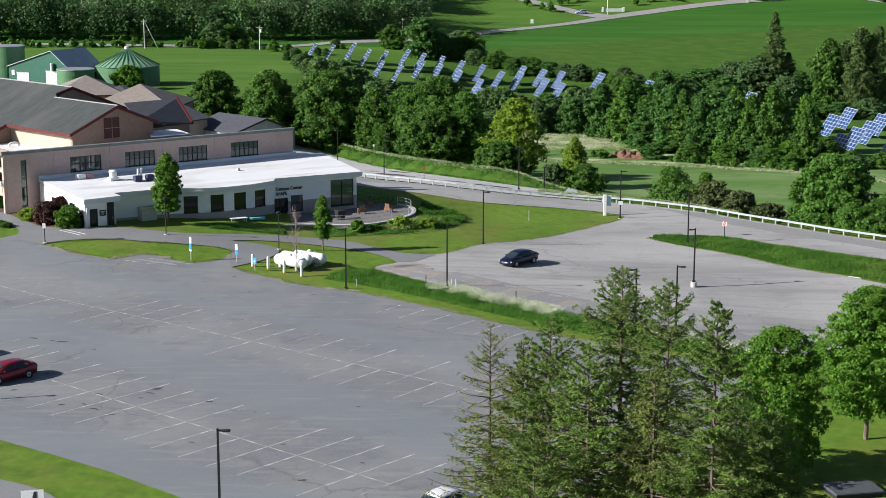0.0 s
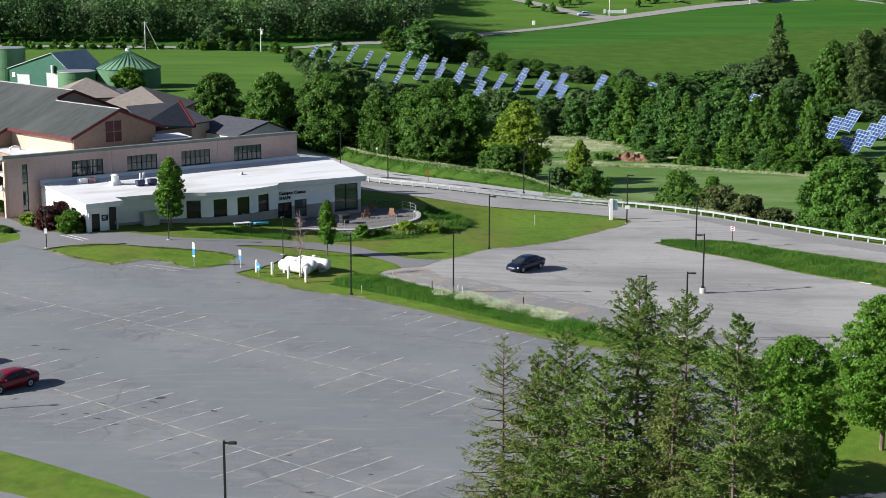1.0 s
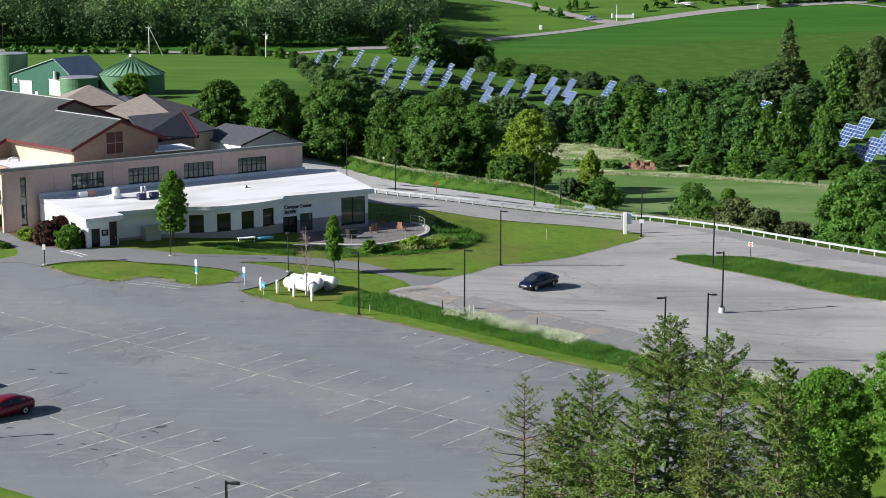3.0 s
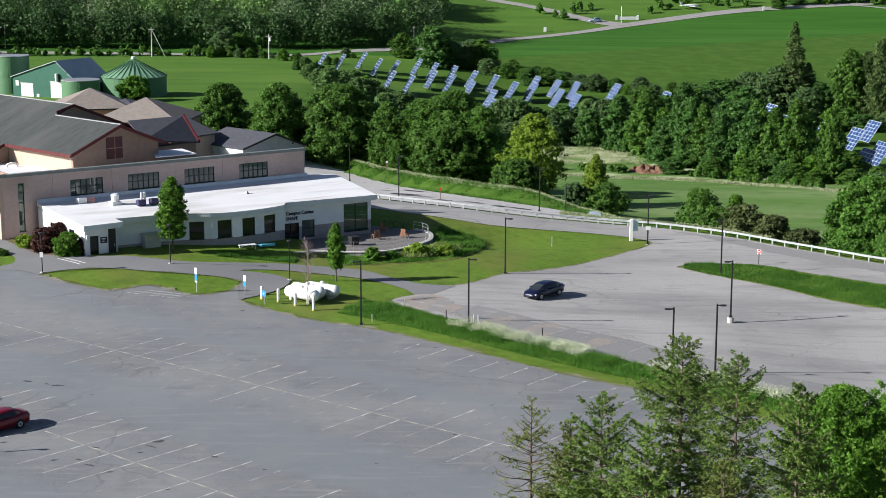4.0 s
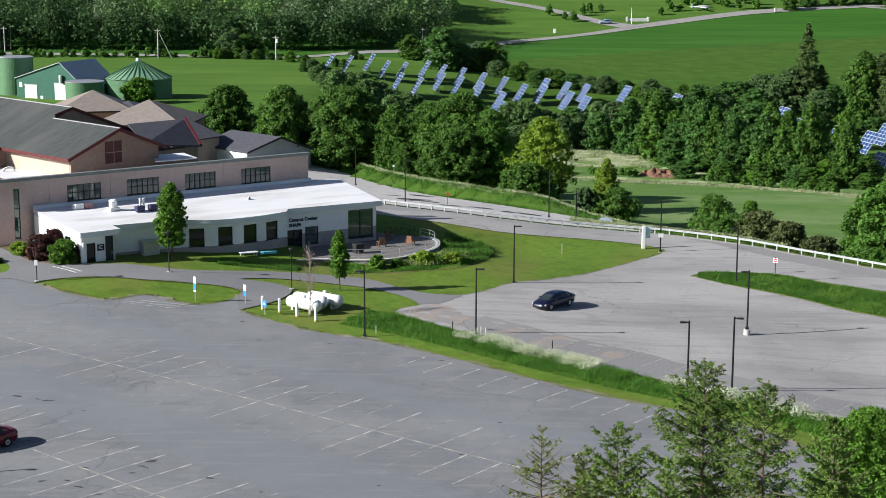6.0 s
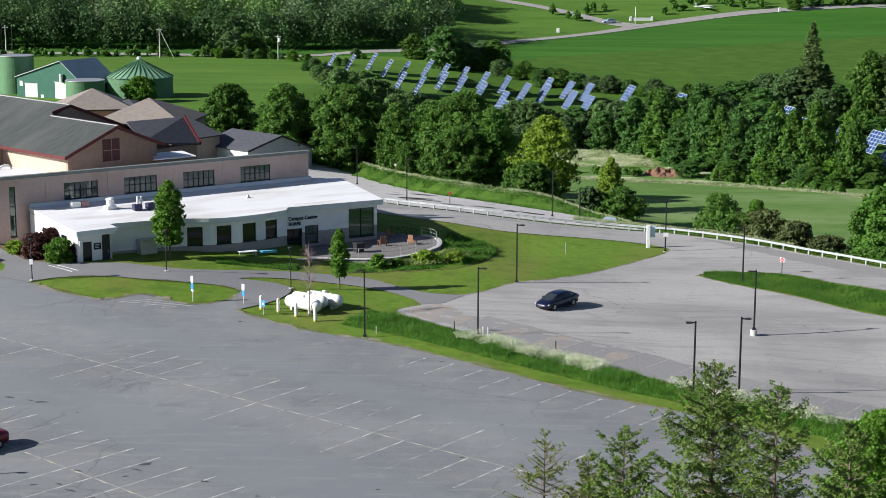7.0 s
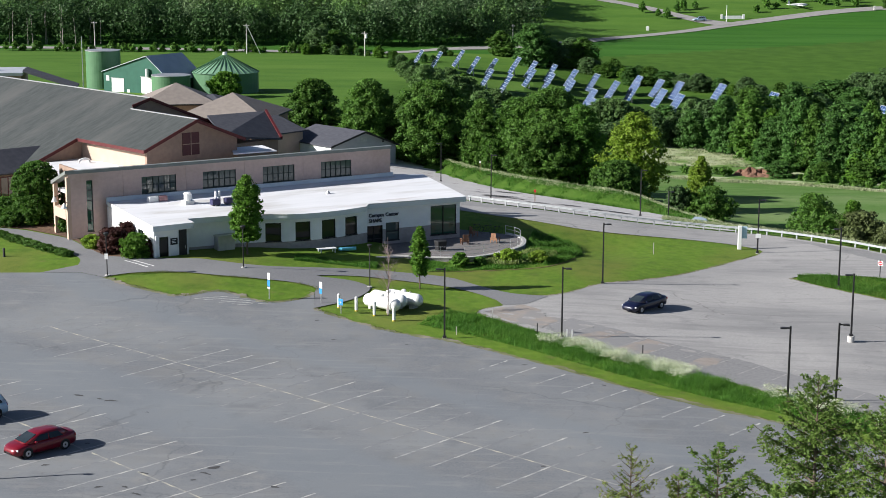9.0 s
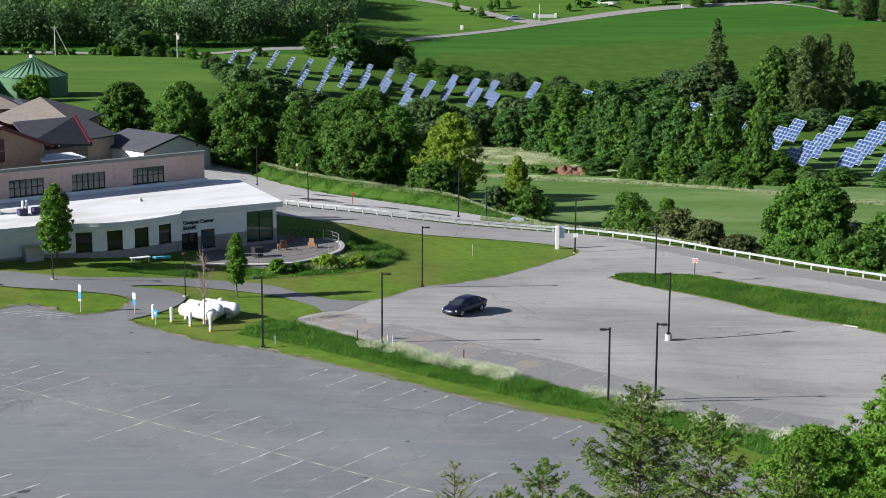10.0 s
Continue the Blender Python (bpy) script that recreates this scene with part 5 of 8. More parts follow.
def grey_gable():
    x, y = on_building(69.5, 79.0)
    t = thing("campus_house", x, y, -7.3, TURN + 8, "pale campus house with a slate-grey gable roof", "building")
    g0 = 6.6
    pale = mat("pale_grey_siding", (0.36, 0.38, 0.38), (0.4, 0.42, 0.42), 1.0, 0.8)
    for k in (-4.0, 8.0):
        part("wall", M().loft([[(-6.6, w, 0), (6.6, w, 0), (6.6, w, g0 - 1.9), (0, w, g0 + 0.6), (-6.6, w, g0 - 1.15)] for w in (k, k + 0.3)]), pale, t, "pale siding gable wall")
    for s in (-1, 1):
        # the left wall is white instead of siding: its sunlight is in the colour
        part("wall", M().box(s * 6.6 - 0.15, s * 6.6 + 0.15, -4, 8.3, 0, g0 - (1.2 if s < 0 else 1.9)), WHITE_WALL if s < 0 else pale, t)
        part("roof", M().slab([(0, -4.6, g0 + 0.85), (s * 7.1, -4.6, g0 - (1.1 if s < 0 else 1.85)), (s * 7.1, 9, g0 - (1.1 if s < 0 else 1.85)), (0, 9, g0 + 0.85)], 0.2), NAVY_ROOF, t)
        part("fascia", M().beam((0, -4.62, g0 + 0.7), (s * 7.1, -4.62, g0 - (1.25 if s < 0 else 2.0)), 0.06, 0.3), DARK_METAL, t)
    part("vent", M().box(-0.6, 0.6, -4.06, -4.0, g0 - 0.9, g0 - 0.1), GREY_METAL, t)
    part("lamp", M().box(3.9, 4.15, -4.2, -4.0, g0 - 1.3, g0 - 1.05), DARK_METAL, t)
    x, y = on_building(56.5, 84.0)
    t = thing("campus_house", x, y, -6.4, TURN + 20, "low cream wing with a slate-grey roof", "building")
    part("wall", M().box(-5.5, 5.5, -3.5, 3.5, 0, 6.1), CREAM_WALL, t)
    part("roof", M().slab([(-6, -4, 6.4), (6, -4, 6.4), (6, 2.5, 8.4), (-6, 2.5, 8.4)], 0.2), NAVY_ROOF, t)
    part("roof", M().slab([(-6, 2.5, 8.4), (6, 2.5, 8.4), (6, 5, 7.4), (-6, 5, 7.4)], 0.2), NAVY_ROOF, t)
    t = thing("campus_house", -104.0, 306.0, -2, 12, "long flat-roofed block with grey gravel roof", "building")
    part("wall", M().box(-16, 12, -6, 6, -4, 9.2), BROWN_WALL, t)
    part("roof", M().box(-16.3, 12.3, -6.3, 6.3, 9.2, 9.7), BARN_ROOF, t)
    for x in (-2.0, 6.0):
        part("roof_vent", M().chamfer(x, x + 1.2, -2, -1, 9.7, 10.5, 0.08), GREY_METAL, t)
    part("roof", M().slab([(12.3, -6, 10.1), (21.5, -8, 7.2), (21.5, 0, 7.2), (12.3, 2, 10.1)], 0.3), NAVY_ROOF, t, "dark sloping lower roof")
    part("wall", M().box(12.0, 21.0, -5.8, 0, -4, 7.0), BROWN_WALL, t)


grey_gable()


# ---- trees ----
def limb_mesh(m, p0, p1, r0, r1, n=6, bend=0.0, rng=None):
    """A limb of three bent pieces."""
    p0, p1 = Vector(p0), Vector(p1)
    off = Vector(rng.normal(size=3)) * bend if rng is not None else Vector()
    mid1, mid2 = p0.lerp(p1, 0.35) + off * 0.6, p0.lerp(p1, 0.7) + off
    q = [p0, mid1, mid2, p1]
    r = [r0, r0 + (r1 - r0) * 0.4, r0 + (r1 - r0) * 0.75, r1]
    for a in range(3):
        m.tube(q[a], q[a + 1], r[a], r[a + 1], n)
    return m


def broadleaf(name, h, w, seed, leaves, size, leaf_mat, bole=0.18, clumps=60, bark=None, label="", category="tree", skirt=0.72, peak=0.38, blunt=0.62, girth=1.0, ragged=0.16):
    """A tree at the origin: trunk, limbs and a ragged crown of many small leaf clumps round a leafy core.
    The crown is skirt wide at its foot, full at the share peak of its height, and closes above it."""
    rng = np.random.default_rng(seed)
    t = thing(name, 0, 0, 0, 0, label, category)
    base = h * bole
    tall = h - base
    waves = rng.uniform(0, 6.283, 6)

    def reach(f, ang):
        """The crown's half width at a share of its height and an angle."""
        wide = np.where(f < peak, skirt + (1 - skirt) * np.sin(np.clip(f / peak, 0, 1) * 1.5708), np.clip(1 - ((f - peak) / (1 - peak)) ** 2.0, 0, 1) ** blunt)
        lobe = np.sin(2 * ang + waves[0] + 5 * f) + np.sin(3 * ang + waves[1] - 7 * f) + 0.8 * np.sin(5 * ang + waves[2] + 11 * f) + 0.6 * np.sin(9 * f + waves[3])
        return w / 2 * wide * (1 + ragged * 0.55 * lobe)

    nc = int(clumps * 3.2)
    cr0 = math.sqrt(0.85 * w * tall / nc)
    f = np.r_[rng.uniform(0.02, 1.0, nc - nc // 12) ** 0.95, rng.uniform(0.88, 1.0, nc // 12)]
    ang = rng.uniform(0, 6.2832, nc)
    cr = cr0 * rng.uniform(0.6, 1.35, nc)
    rad = np.clip(reach(f, ang) * (1 - 0.5 * rng.uniform(0, 1, nc) ** 2.2) - cr * 0.55 + rng.normal(size=nc) * ragged * 0.06 * w, 0.0, None)
    cent = np.stack([rad * np.cos(ang), rad * np.sin(ang), np.minimum(base + cr * 0.4 + f * tall, h - cr * 0.55)], 1)
    which = rng.choice(nc, leaves, p=cr**2 / np.sum(cr**2))
    off = np.clip(rng.normal(size=(leaves, 3)) * 0.52, -1.2, 1.2)
    pos = cent[which] + off * cr[which][:, None] * np.array([1.0, 1.0, 0.72])
    out = cent[which] - np.array([0, 0, base + tall * 0.4])
    out /= np.linalg.norm(out, axis=1, keepdims=True) + 1e-6
    nor = out * 0.35 + off * 0.45 + rng.normal(size=(leaves, 3)) * 0.55 + np.array([0, 0, 0.35])
    grow = size * rng.uniform(0.55, 1.25, leaves)
    # the core, which closes the view through the crown
    k = leaves // 9
    fc, ac = rng.uniform(0.03, 0.86, k), rng.uniform(0, 6.2832, k)
    rc = reach(fc, ac) * 0.72 * np.sqrt(rng.uniform(0, 1, k))
    pos = np.concatenate([pos, np.stack([rc * np.cos(ac), rc * np.sin(ac), base + fc * tall * 0.95], 1)])
    nor = np.concatenate([nor, rng.normal(size=(k, 3))])
    grow = np.r_[grow, size * rng.uniform(1.4, 2.4, k)]
    pos[:, 2] = np.maximum(pos[:, 2], 0.05)
    nor /= np.linalg.norm(nor, axis=1, keepdims=True)
    a, u = facing(rng, nor, grow)
    part("crown", cards("crown", pos, a, u, leaf_mat, 1.28), leaf_mat, t)
    m = M()
    r0 = (0.014 * h + 0.03) * girth
    mid = (base + h) / 2
    m.tube((0, 0, -0.4), (0, 0, base), r0 * 1.25, r0, 8).tube((0, 0, base), (0, 0, mid), r0, r0 * 0.55, 8).tube((0, 0, mid), (0, 0, h * 0.9), r0 * 0.55, 0.03, 6)
    for i in rng.permutation(nc)[:12]:
        z0 = max(0.2, min(cent[i][2] * 0.75, rng.uniform(base * 0.9, mid)))
        limb_mesh(m, (0, 0, z0), cent[i] * 0.9, r0 * 0.42, 0.025, 5, 0.03 * h, rng)
    part("trunk", m, bark or BARK, t)
    return t


def conifer(name, h, w, seed, leaf_mat, dead=0.0, spray=0.2, whorl=0.42, density=1.0, label="", bark=None, low=0.04, droop=0.35, twig=0.55, power=0.72, hang=0.45, rise=0.12):
    """A spruce at the origin: trunk, whorls of bent branches, side twigs and tufts of needles."""
    rng = np.random.default_rng(seed)
    t = thing(name, 0, 0, 0, 0, label, "tree")
    wood = M()
    wood.tube((0, 0, -0.4), (0, 0, h * 0.5), 0.011 * h, 0.007 * h, 8).tube((0, 0, h * 0.5), (0, 0, h - 0.1), 0.007 * h, 0.012, 6)
    P, A, U = [], [], []
    z = h * low
    while z < h - 0.12:
        f = z / h
        reach = w / 2 * ((1 - f) ** power) * (0.6 + 0.4 * min(1, f / 0.18)) + 0.05
        nb = int(rng.integers(5, 8)) if f < 0.9 else 4
        a0 = rng.uniform(0, 6.28)
        for b in range(nb):
            ang = a0 + 6.283 * b / nb + rng.normal() * 0.25
            ln = reach * rng.choice([rng.uniform(0.5, 0.95), rng.uniform(0.85, 1.2)])
            up = rise + 0.7 * max(0.0, (f - 0.72) / 0.28) + rng.normal() * 0.06
            dr = droop * (1 - 0.8 * max(0.0, (f - 0.7) / 0.3))
            d = np.array([math.cos(ang), math.sin(ang), 0.0])
            s = np.linspace(0, 1, 5)
            curve = np.stack([d[0] * ln * s, d[1] * ln * s, z + rng.normal() * 0.06 + ln * (up * s - dr * s**1.7 + 0.14 * s**4)], 1)
            rb = 0.014 + 0.009 * ln
            for i in range(4):
                wood.tube(curve[i], curve[i + 1], rb * (1 - 0.22 * i), rb * (0.78 - 0.2 * i), 4)
            bare = rng.uniform() < dead
            nt = int((5 + ln * 9) * density * (1.0 + 0.5 * max(0.0, (f - 0.62) / 0.38)) * (0.16 if bare else 1.0))
            if nt < 1:
                continue
            q = rng.uniform(0.06 if f > 0.6 else 0.2, 1.0, nt) ** 0.8
            p = np.stack([np.interp(q, s, curve[:, i]) for i in range(3)], 1)
            side = np.array([-d[1], d[0], 0])[None] * rng.choice([-1, 1], nt)[:, None]
            tl = twig * (1.15 - q * 0.65) * min(1, 0.12 + ln * 0.42) * rng.uniform(0.55, 1.3, nt)
            td = side * rng.uniform(0.35, 1.0, nt)[:, None] + d * rng.uniform(0.3, 0.9, nt)[:, None]
            td[:, 2] = rng.uniform(-hang, 0.15, nt) if f < 0.88 else rng.uniform(0.0, 0.6, nt)
            td /= np.linalg.norm(td, axis=1, keepdims=True)
            if ln > 0.8:
                for i in rng.permutation(nt)[: max(1, nt // 6)]:
                    wood.tube(p[i], p[i] + td[i] * tl[i] * 0.8, 0.012, 0.006, 3)
            kk = np.maximum(3, (tl / (spray * 0.38)).astype(int))
            k = np.repeat(np.arange(nt), kk)
            j = np.concatenate([np.arange(v) for v in kk])
            along = (j + 0.5) / kk[k]
            c = p[k] + td[k] * (tl[k] * along)[:, None] + np.array([0, 0, -0.22])[None] * (tl[k] * along**2)[:, None] + rng.normal(size=(len(k), 3)) * 0.035 * spray / 0.13
            x = td[k] + rng.normal(size=(len(k), 3)) * np.array([0.5, 0.5, 0.3])
            x /= np.linalg.norm(x, axis=1, keepdims=True)
            y = np.cross(x, rng.normal(size=(len(k), 3)) * 0.6 + np.array([0, 0, 0.7]))
            y /= np.linalg.norm(y, axis=1, keepdims=True) + 1e-9
            P.append(c)
            A.append(x * (spray * 0.5 * rng.uniform(0.6, 1.25, len(k)))[:, None])
            U.append(y * (spray * 0.24 * rng.uniform(0.7, 1.3, len(k)))[:, None])
        z += whorl * rng.uniform(0.75, 1.2) * (1.0 if f < 0.8 else 0.75)
    part("crown", cards("crown", np.concatenate(P), np.concatenate(A), np.concatenate(U), leaf_mat, 1.22), leaf_mat, t)
    part("trunk", wood, bark or BARK, t)
    return t


def plant(t, x, y, turn=0.0, s=1.0, sink=0.0):
    """Sets a thing that was built at the origin on the ground."""
    t.matrix_basis = pose(x, y, G(x, y) - sink, 0, 0, turn) @ Matrix.Scale(s, 4)
    return t


def again(t, x, y, turn, sx, sz, sink=0.0):
    c = copy_thing(t, pose(x, y, G(x, y) - sink, 0, 0, turn))
    c.scale = (sx, sx, sz)
    return c


# the spruces in the foreground
for x, y, h, w, seed, m, dead, dens, lab in (
        (2.9, 78.0, 14.7, 8.2, 11, NEEDLE_OLD, 0.58, 0.55, "thin half-bare spruce with rising tips"),
        (9.2, 76.7, 17.75, 13.0, 12, NEEDLE, 0.12, 1.2, "tallest green spruce with a pointed leader"),
        (11.05, 74.0, 17.7, 11.0, 13, NEEDLE, 0.15, 1.15, "tall dense green spruce in the group"),
        (12.25, 68.0, 18.1, 9.5, 14, NEEDLE, 0.12, 1.6, "tall green spruce with a bare middle trunk"),
        (5.6, 74.5, 15.9, 10.5, 15, NEEDLE, 0.15, 1.2, "broad green spruce with long drooping boughs"),
        (4.4, 75.6, 14.6, 8.6, 18, NEEDLE_OLD, 0.2, 1.1, "olive-green spruce with long drooping boughs"),
        (7.2, 72.2, 15.2, 10.5, 16, NEEDLE, 0.2, 1.2, "dull green spruce inside the group"),
        (10.0, 70.5, 14.4, 10.0, 19, NEEDLE_OLD, 0.2, 1.2, "olive-green spruce inside the group"),
        (15.2, 70.0, 12.6, 9.5, 17, NEEDLE, 0.12, 2.2, "lower green spruce at the edge of the group"),
        (4.6, 70.0, 12.0, 8.5, 20, NEEDLE, 0.15, 1.5, "low green spruce under the others"),
        (18.4, 94.6, 6.6, 6.4, 25, NEEDLE, 0.1, 1.5, "young green spruce on the lawn beside the maple")):
    plant(conifer("spruce", h, w, seed, m, dead, 0.11, 0.42, dens * 1.12, lab, droop=0.12, twig=0.62, rise=0.2, hang=0.38), x, y, seed * 40)
# young maples beside the lot
plant(broadleaf("maple_tree", 9.4, 5.9, 21, 40000, 0.066, LEAF_BRIGHT, 0.05, 170, label="bright green young maple in full leaf", skirt=0.75, peak=0.4, blunt=0.55, ragged=0.22), 21.7, 98.3, 10)
plant(broadleaf("maple_tree", 10.4, 7.2, 22, 42000, 0.07, LEAF_BRIGHT, 0.17, 190, label="bright green maple with a pale trunk on the lawn", skirt=0.7, girth=0.8), 29.2, 105.2, 80)
plant(broadleaf("maple_tree", 9.0, 7.0, 23, 14000, 0.14, LEAF_BRIGHT, 0.2, 60, label="bright green maple beyond the lawn", bark=PALE_BARK), 34.0, 110.0, 40)

# the trees behind the buildings and along the bank
HOUSE_TREES = (
    (-42.0, 318, 11.4, 11.0, 31, LEAF_DARK, 25500, 0.160, "round dark green maple behind the buildings", 0.8),
    (-30.1, 302, 13.4, 10.5, 32, LEAF_DARK, 28900, 0.160, "dark green maple in full leaf", 0.8),
    (-18.9, 300, 13.8, 16.0, 33, LEAF_DARK, 44200, 0.160, "broad dark green maple in full leaf", 0.85),
    (-10.1, 292, 13.4, 7.0, 34, LEAF_DARK, 13600, 0.152, "slender dark green tree on the bank", 0.8),
    (-4.2, 290, 14.2, 10.0, 35, LEAF_MID, 15300, 0.152, "loose green tree with open branches", 0.7),
    (1.4, 286, 16.2, 14.6, 36, LEAF_DARK, 40800, 0.152, "large dark green tree on the bank", 0.9),
    (0.3, 279, 10.4, 12.0, 43, LEAF_DARK, 27200, 0.152, "dark green bushy tree at the foot of the bank", 0.9))
ROAD_TREES = (
    (5.9, 281, 14.0, 9.0, 44, LEAF_MID, 15300, 0.152, "green tree leaning out of the bank trees", 0.8),
    (14.0, 270, 13.6, 9.8, 37, LEAF_YELLOW, 17000, 0.144, "yellow-green tree in fresh leaf", 0.5),
    (11.0, 261, 6.3, 9.4, 38, LEAF_DARK, 22100, 0.137, "low dark green spreading tree on the bank", 0.9),
    (22.4, 253, 8.6, 4.6, 39, LEAF_YELLOW, 9000, 0.12, "fresh green young tree with a pointed top", 0.9),
    (-8.4, 288, 7.2, 4.2, 40, LEAF_MID, 5440, 0.106, "slender young tree beside the road", 0.5),
    (50.5, 201.8, 9.9, 11.6, 41, LEAF_MID, 36000, 0.137, "round green tree behind the guard rail", 0.97),
    (58.5, 196.0, 7.4, 9.0, 42, LEAF_MID, 17000, 0.137, "bushy green tree behind the guard rail", 0.9))
for x, y, h, w, seed, m, n, s, lab, sk in HOUSE_TREES + ROAD_TREES:
    plant(broadleaf("deciduous_tree", h, w, seed, n, s, m, 0.0, 120, label=lab, skirt=sk, blunt=0.62 if seed != 39 else 1.1, ragged=0.09 if seed not in (35, 37, 39) else 0.2), x, y, seed * 33, sink=0.5)
for x, y, h, w, seed, m, lab in ((23.6, 249.5, 4.6, 7.0, 59, LEAF_DARK, "dark spreading bush at the foot of the bank"), (19.0, 250.5, 3.6, 4.2, 60, LEAF_GREY, "grey-green bush at the foot of the bank"), (31.8, 213.8, 6.8, 6.4, 51, LEAF_DARK, "dark green bush behind the guard rail"), (35.9, 204.9, 4.7, 6.4, 52, LEAF_BROWN, "wide dark brownish bush below the road"),
                                 (33.7, 207.4, 3.8, 5.6, 58, LEAF_DARK, "dark spreading bush below the road"), (38.4, 200.4, 3.9, 4.8, 53, LEAF_BROWN, "brownish dark bush below the road"),
                                 (35.7, 210.0, 6.5, 2.9, 54, LEAF_BRIGHT, "bright green sapling among bushes"), (41.2, 196.8, 2.8, 4.8, 57, LEAF_BROWN, "low brownish bush behind the guard rail"),
                                 (45.1, 190.4, 2.0, 5.8, 55, LEAF_MID, "low green bush behind the guard rail"), (49.5, 188.8, 4.1, 5.2, 56, LEAF_MID, "green bush behind the guard rail"),
                                 (52.4, 187.4, 5.2, 6.8, 59, LEAF_MID, "green bush behind the guard rail"), (55.5, 182.0, 4.6, 6.6, 60, LEAF_MID, "green bush behind the guard rail")):
    plant(broadleaf("bush", h, w, seed, 9000, 0.12, m, 0.0, 40, label=lab, category="bush", skirt=0.95), x, y, seed * 20, sink=0.4)

# the belt of trees in the valley, four kinds repeated
SIZES = ((12, 9), (13, 9), (12, 8), (10, 9), (15, 7.5), (15, 7))
kinds = [broadleaf("deciduous_tree", 12, 9, 61, 6500, 0.24, LEAF_BELT, 0.0, 70, label="green tree in the valley belt", skirt=0.9),
         broadleaf("deciduous_tree", 13, 9, 62, 6500, 0.24, LEAF_DARK, 0.0, 70, label="dark green tree in the valley belt", skirt=0.9, blunt=0.8),
         broadleaf("deciduous_tree", 12, 8, 63, 6200, 0.24, LEAF_BRIGHT, 0.0, 60, label="fresh green tree in the valley belt", skirt=0.85, blunt=1.0),
         broadleaf("deciduous_tree", 10, 9, 64, 6200, 0.24, LEAF_GREY, 0.0, 60, label="grey-green willow-like tree in the valley belt", skirt=0.9),
         broadleaf("deciduous_tree", 15, 7.5, 65, 9000, 0.22, LEAF_BELT, 0.0, 90, label="tall green tree at the edge of the valley belt", skirt=0.8, blunt=0.75, ragged=0.2),
         broadleaf("deciduous_tree", 15, 7, 66, 9000, 0.22, LEAF_DARK, 0.0, 90, label="tall dark green tree at the edge of the valley belt", skirt=0.8, blunt=0.9, ragged=0.2)]
TALL_STAND = [(30.4, 428, 6.5, 9, 0), (41.2, 424, 8.5, 10, 3), (48.4, 405, 14.2, 11, 1), (59.3, 398, 14.6, 12, 1), (66.2, 385, 12.6, 12, 0), (72.1, 370, 11.6, 11, 0), (77.1, 360, 13.6, 8, 1), (80.5, 350, 14.4, 7.5, 2), (52.9, 382, 9, 9, 2), (64.5, 352, 10, 8, 2), (16.4, 402, 5.5, 9, 3), (22.2, 412, 6.5, 9, 3), (36, 412, 7.5, 9, 3), (70, 346, 7, 8, 0), (58, 362, 8, 8, 2), (56, 372, 8, 8, 0), (46, 392, 8, 8, 3), (75, 340, 6, 7, 2), (10, 396, 5, 8, 3)]
FILL_STAND = [(4, 388, 5.5, 8, 0), (54, 412, 11, 9, 0), (62, 372, 10.5, 9, 3), (68, 362, 10, 9, 1), (74, 352, 9, 8, 0), (84, 343, 6.5, 7, 1), (-2, 380, 6, 8, 3), (-8, 392, 6.5, 9, 0), (-14, 400, 6, 9, 3), (52, 396, 10, 9, 2), (60, 410, 11, 10, 3), (70, 400, 11, 10, 0), (66, 420, 10, 10, 3), (42, 404, 8, 9, 0), (79, 340, 5.5, 7, 1), (63, 345, 5, 6, 1), (57, 354, 5, 6, 0), (71, 338, 4.5, 6, 1), (76, 420, 9, 10, 0)]
REAR_STAND = [(49, 374, 6, 7, 0), (52, 362, 4, 6, 1), (88, 470, 10, 11, 3), (77, 470, 8, 12, 0), (93, 466, 12, 12, 3), (107, 468, 5, 11, 0), (98, 452, 8, 10, 3), (82, 455, 8, 10, 0), (116, 468, 4.5, 10, 0), (125, 468, 4, 10, 3), (133, 468, 4.5, 10, 0), (143, 470, 7, 10, 1), (150, 472, 10, 11, 0), (70, 462, 7, 10, 3), (98, 424, 5.5, 9, 1)]
EDGE_STAND = [(106, 423, 5, 9, 0), (114, 423, 6, 9, 3), (122, 425, 5.5, 9, 0), (130, 428, 6, 9, 1), (91, 420, 6, 8, 0), (138, 430, 6, 10, 0), (92, 328, 4.5, 7, 1), (99, 320, 4.5, 7, 0), (86, 331, 4.5, 6, 1)]
rng = np.random.default_rng(8)
DITCH_STAND = [(26.0, 398, 8.2, 6.5, 3), (30.2, 400, 7.6, 6.2, 3), (34.4, 397, 9.5, 7.6, 0), (41.0, 391, 13.4, 8.4, 0), (45.5, 379, 15.4, 8.6, 1), (47.8, 368, 10.4, 6.0, 3), (52.3, 366.0, 18.6, 8.6, 0), (55.7, 359.6, 14.6, 6.5, 1), (58.7, 355.0, 13.2, 6.3, 3), (61.2, 354.1, 10.9, 5.6, 2), (64.7, 352.3, 13.9, 7.2, 0), (68.7, 349.0, 14.7, 7.0, 1), (72.2, 344.0, 17.0, 7.0, 1),
               (75.7, 341.7, 7.6, 4.4, 2), (77.8, 335.5, 13.9, 5.6, 1), (48.0, 352.0, 4.0, 6.0, 0), (56.0, 348.0, 4.4, 6.0, 1), (62.5, 345.0, 4.0, 6.0, 2), (69.0, 339.0, 4.2, 6.0, 0), (74.0, 333.5, 3.6, 5.0, 1), (81.0, 331.0, 4.0, 6.0, 1), (86.0, 328.0, 3.4, 6.0, 3)]
DITCH_STAND = [(x, y, h, w, (k if h < 1.5 * w else 5 if k == 1 else 4)) for x, y, h, w, k in DITCH_STAND]
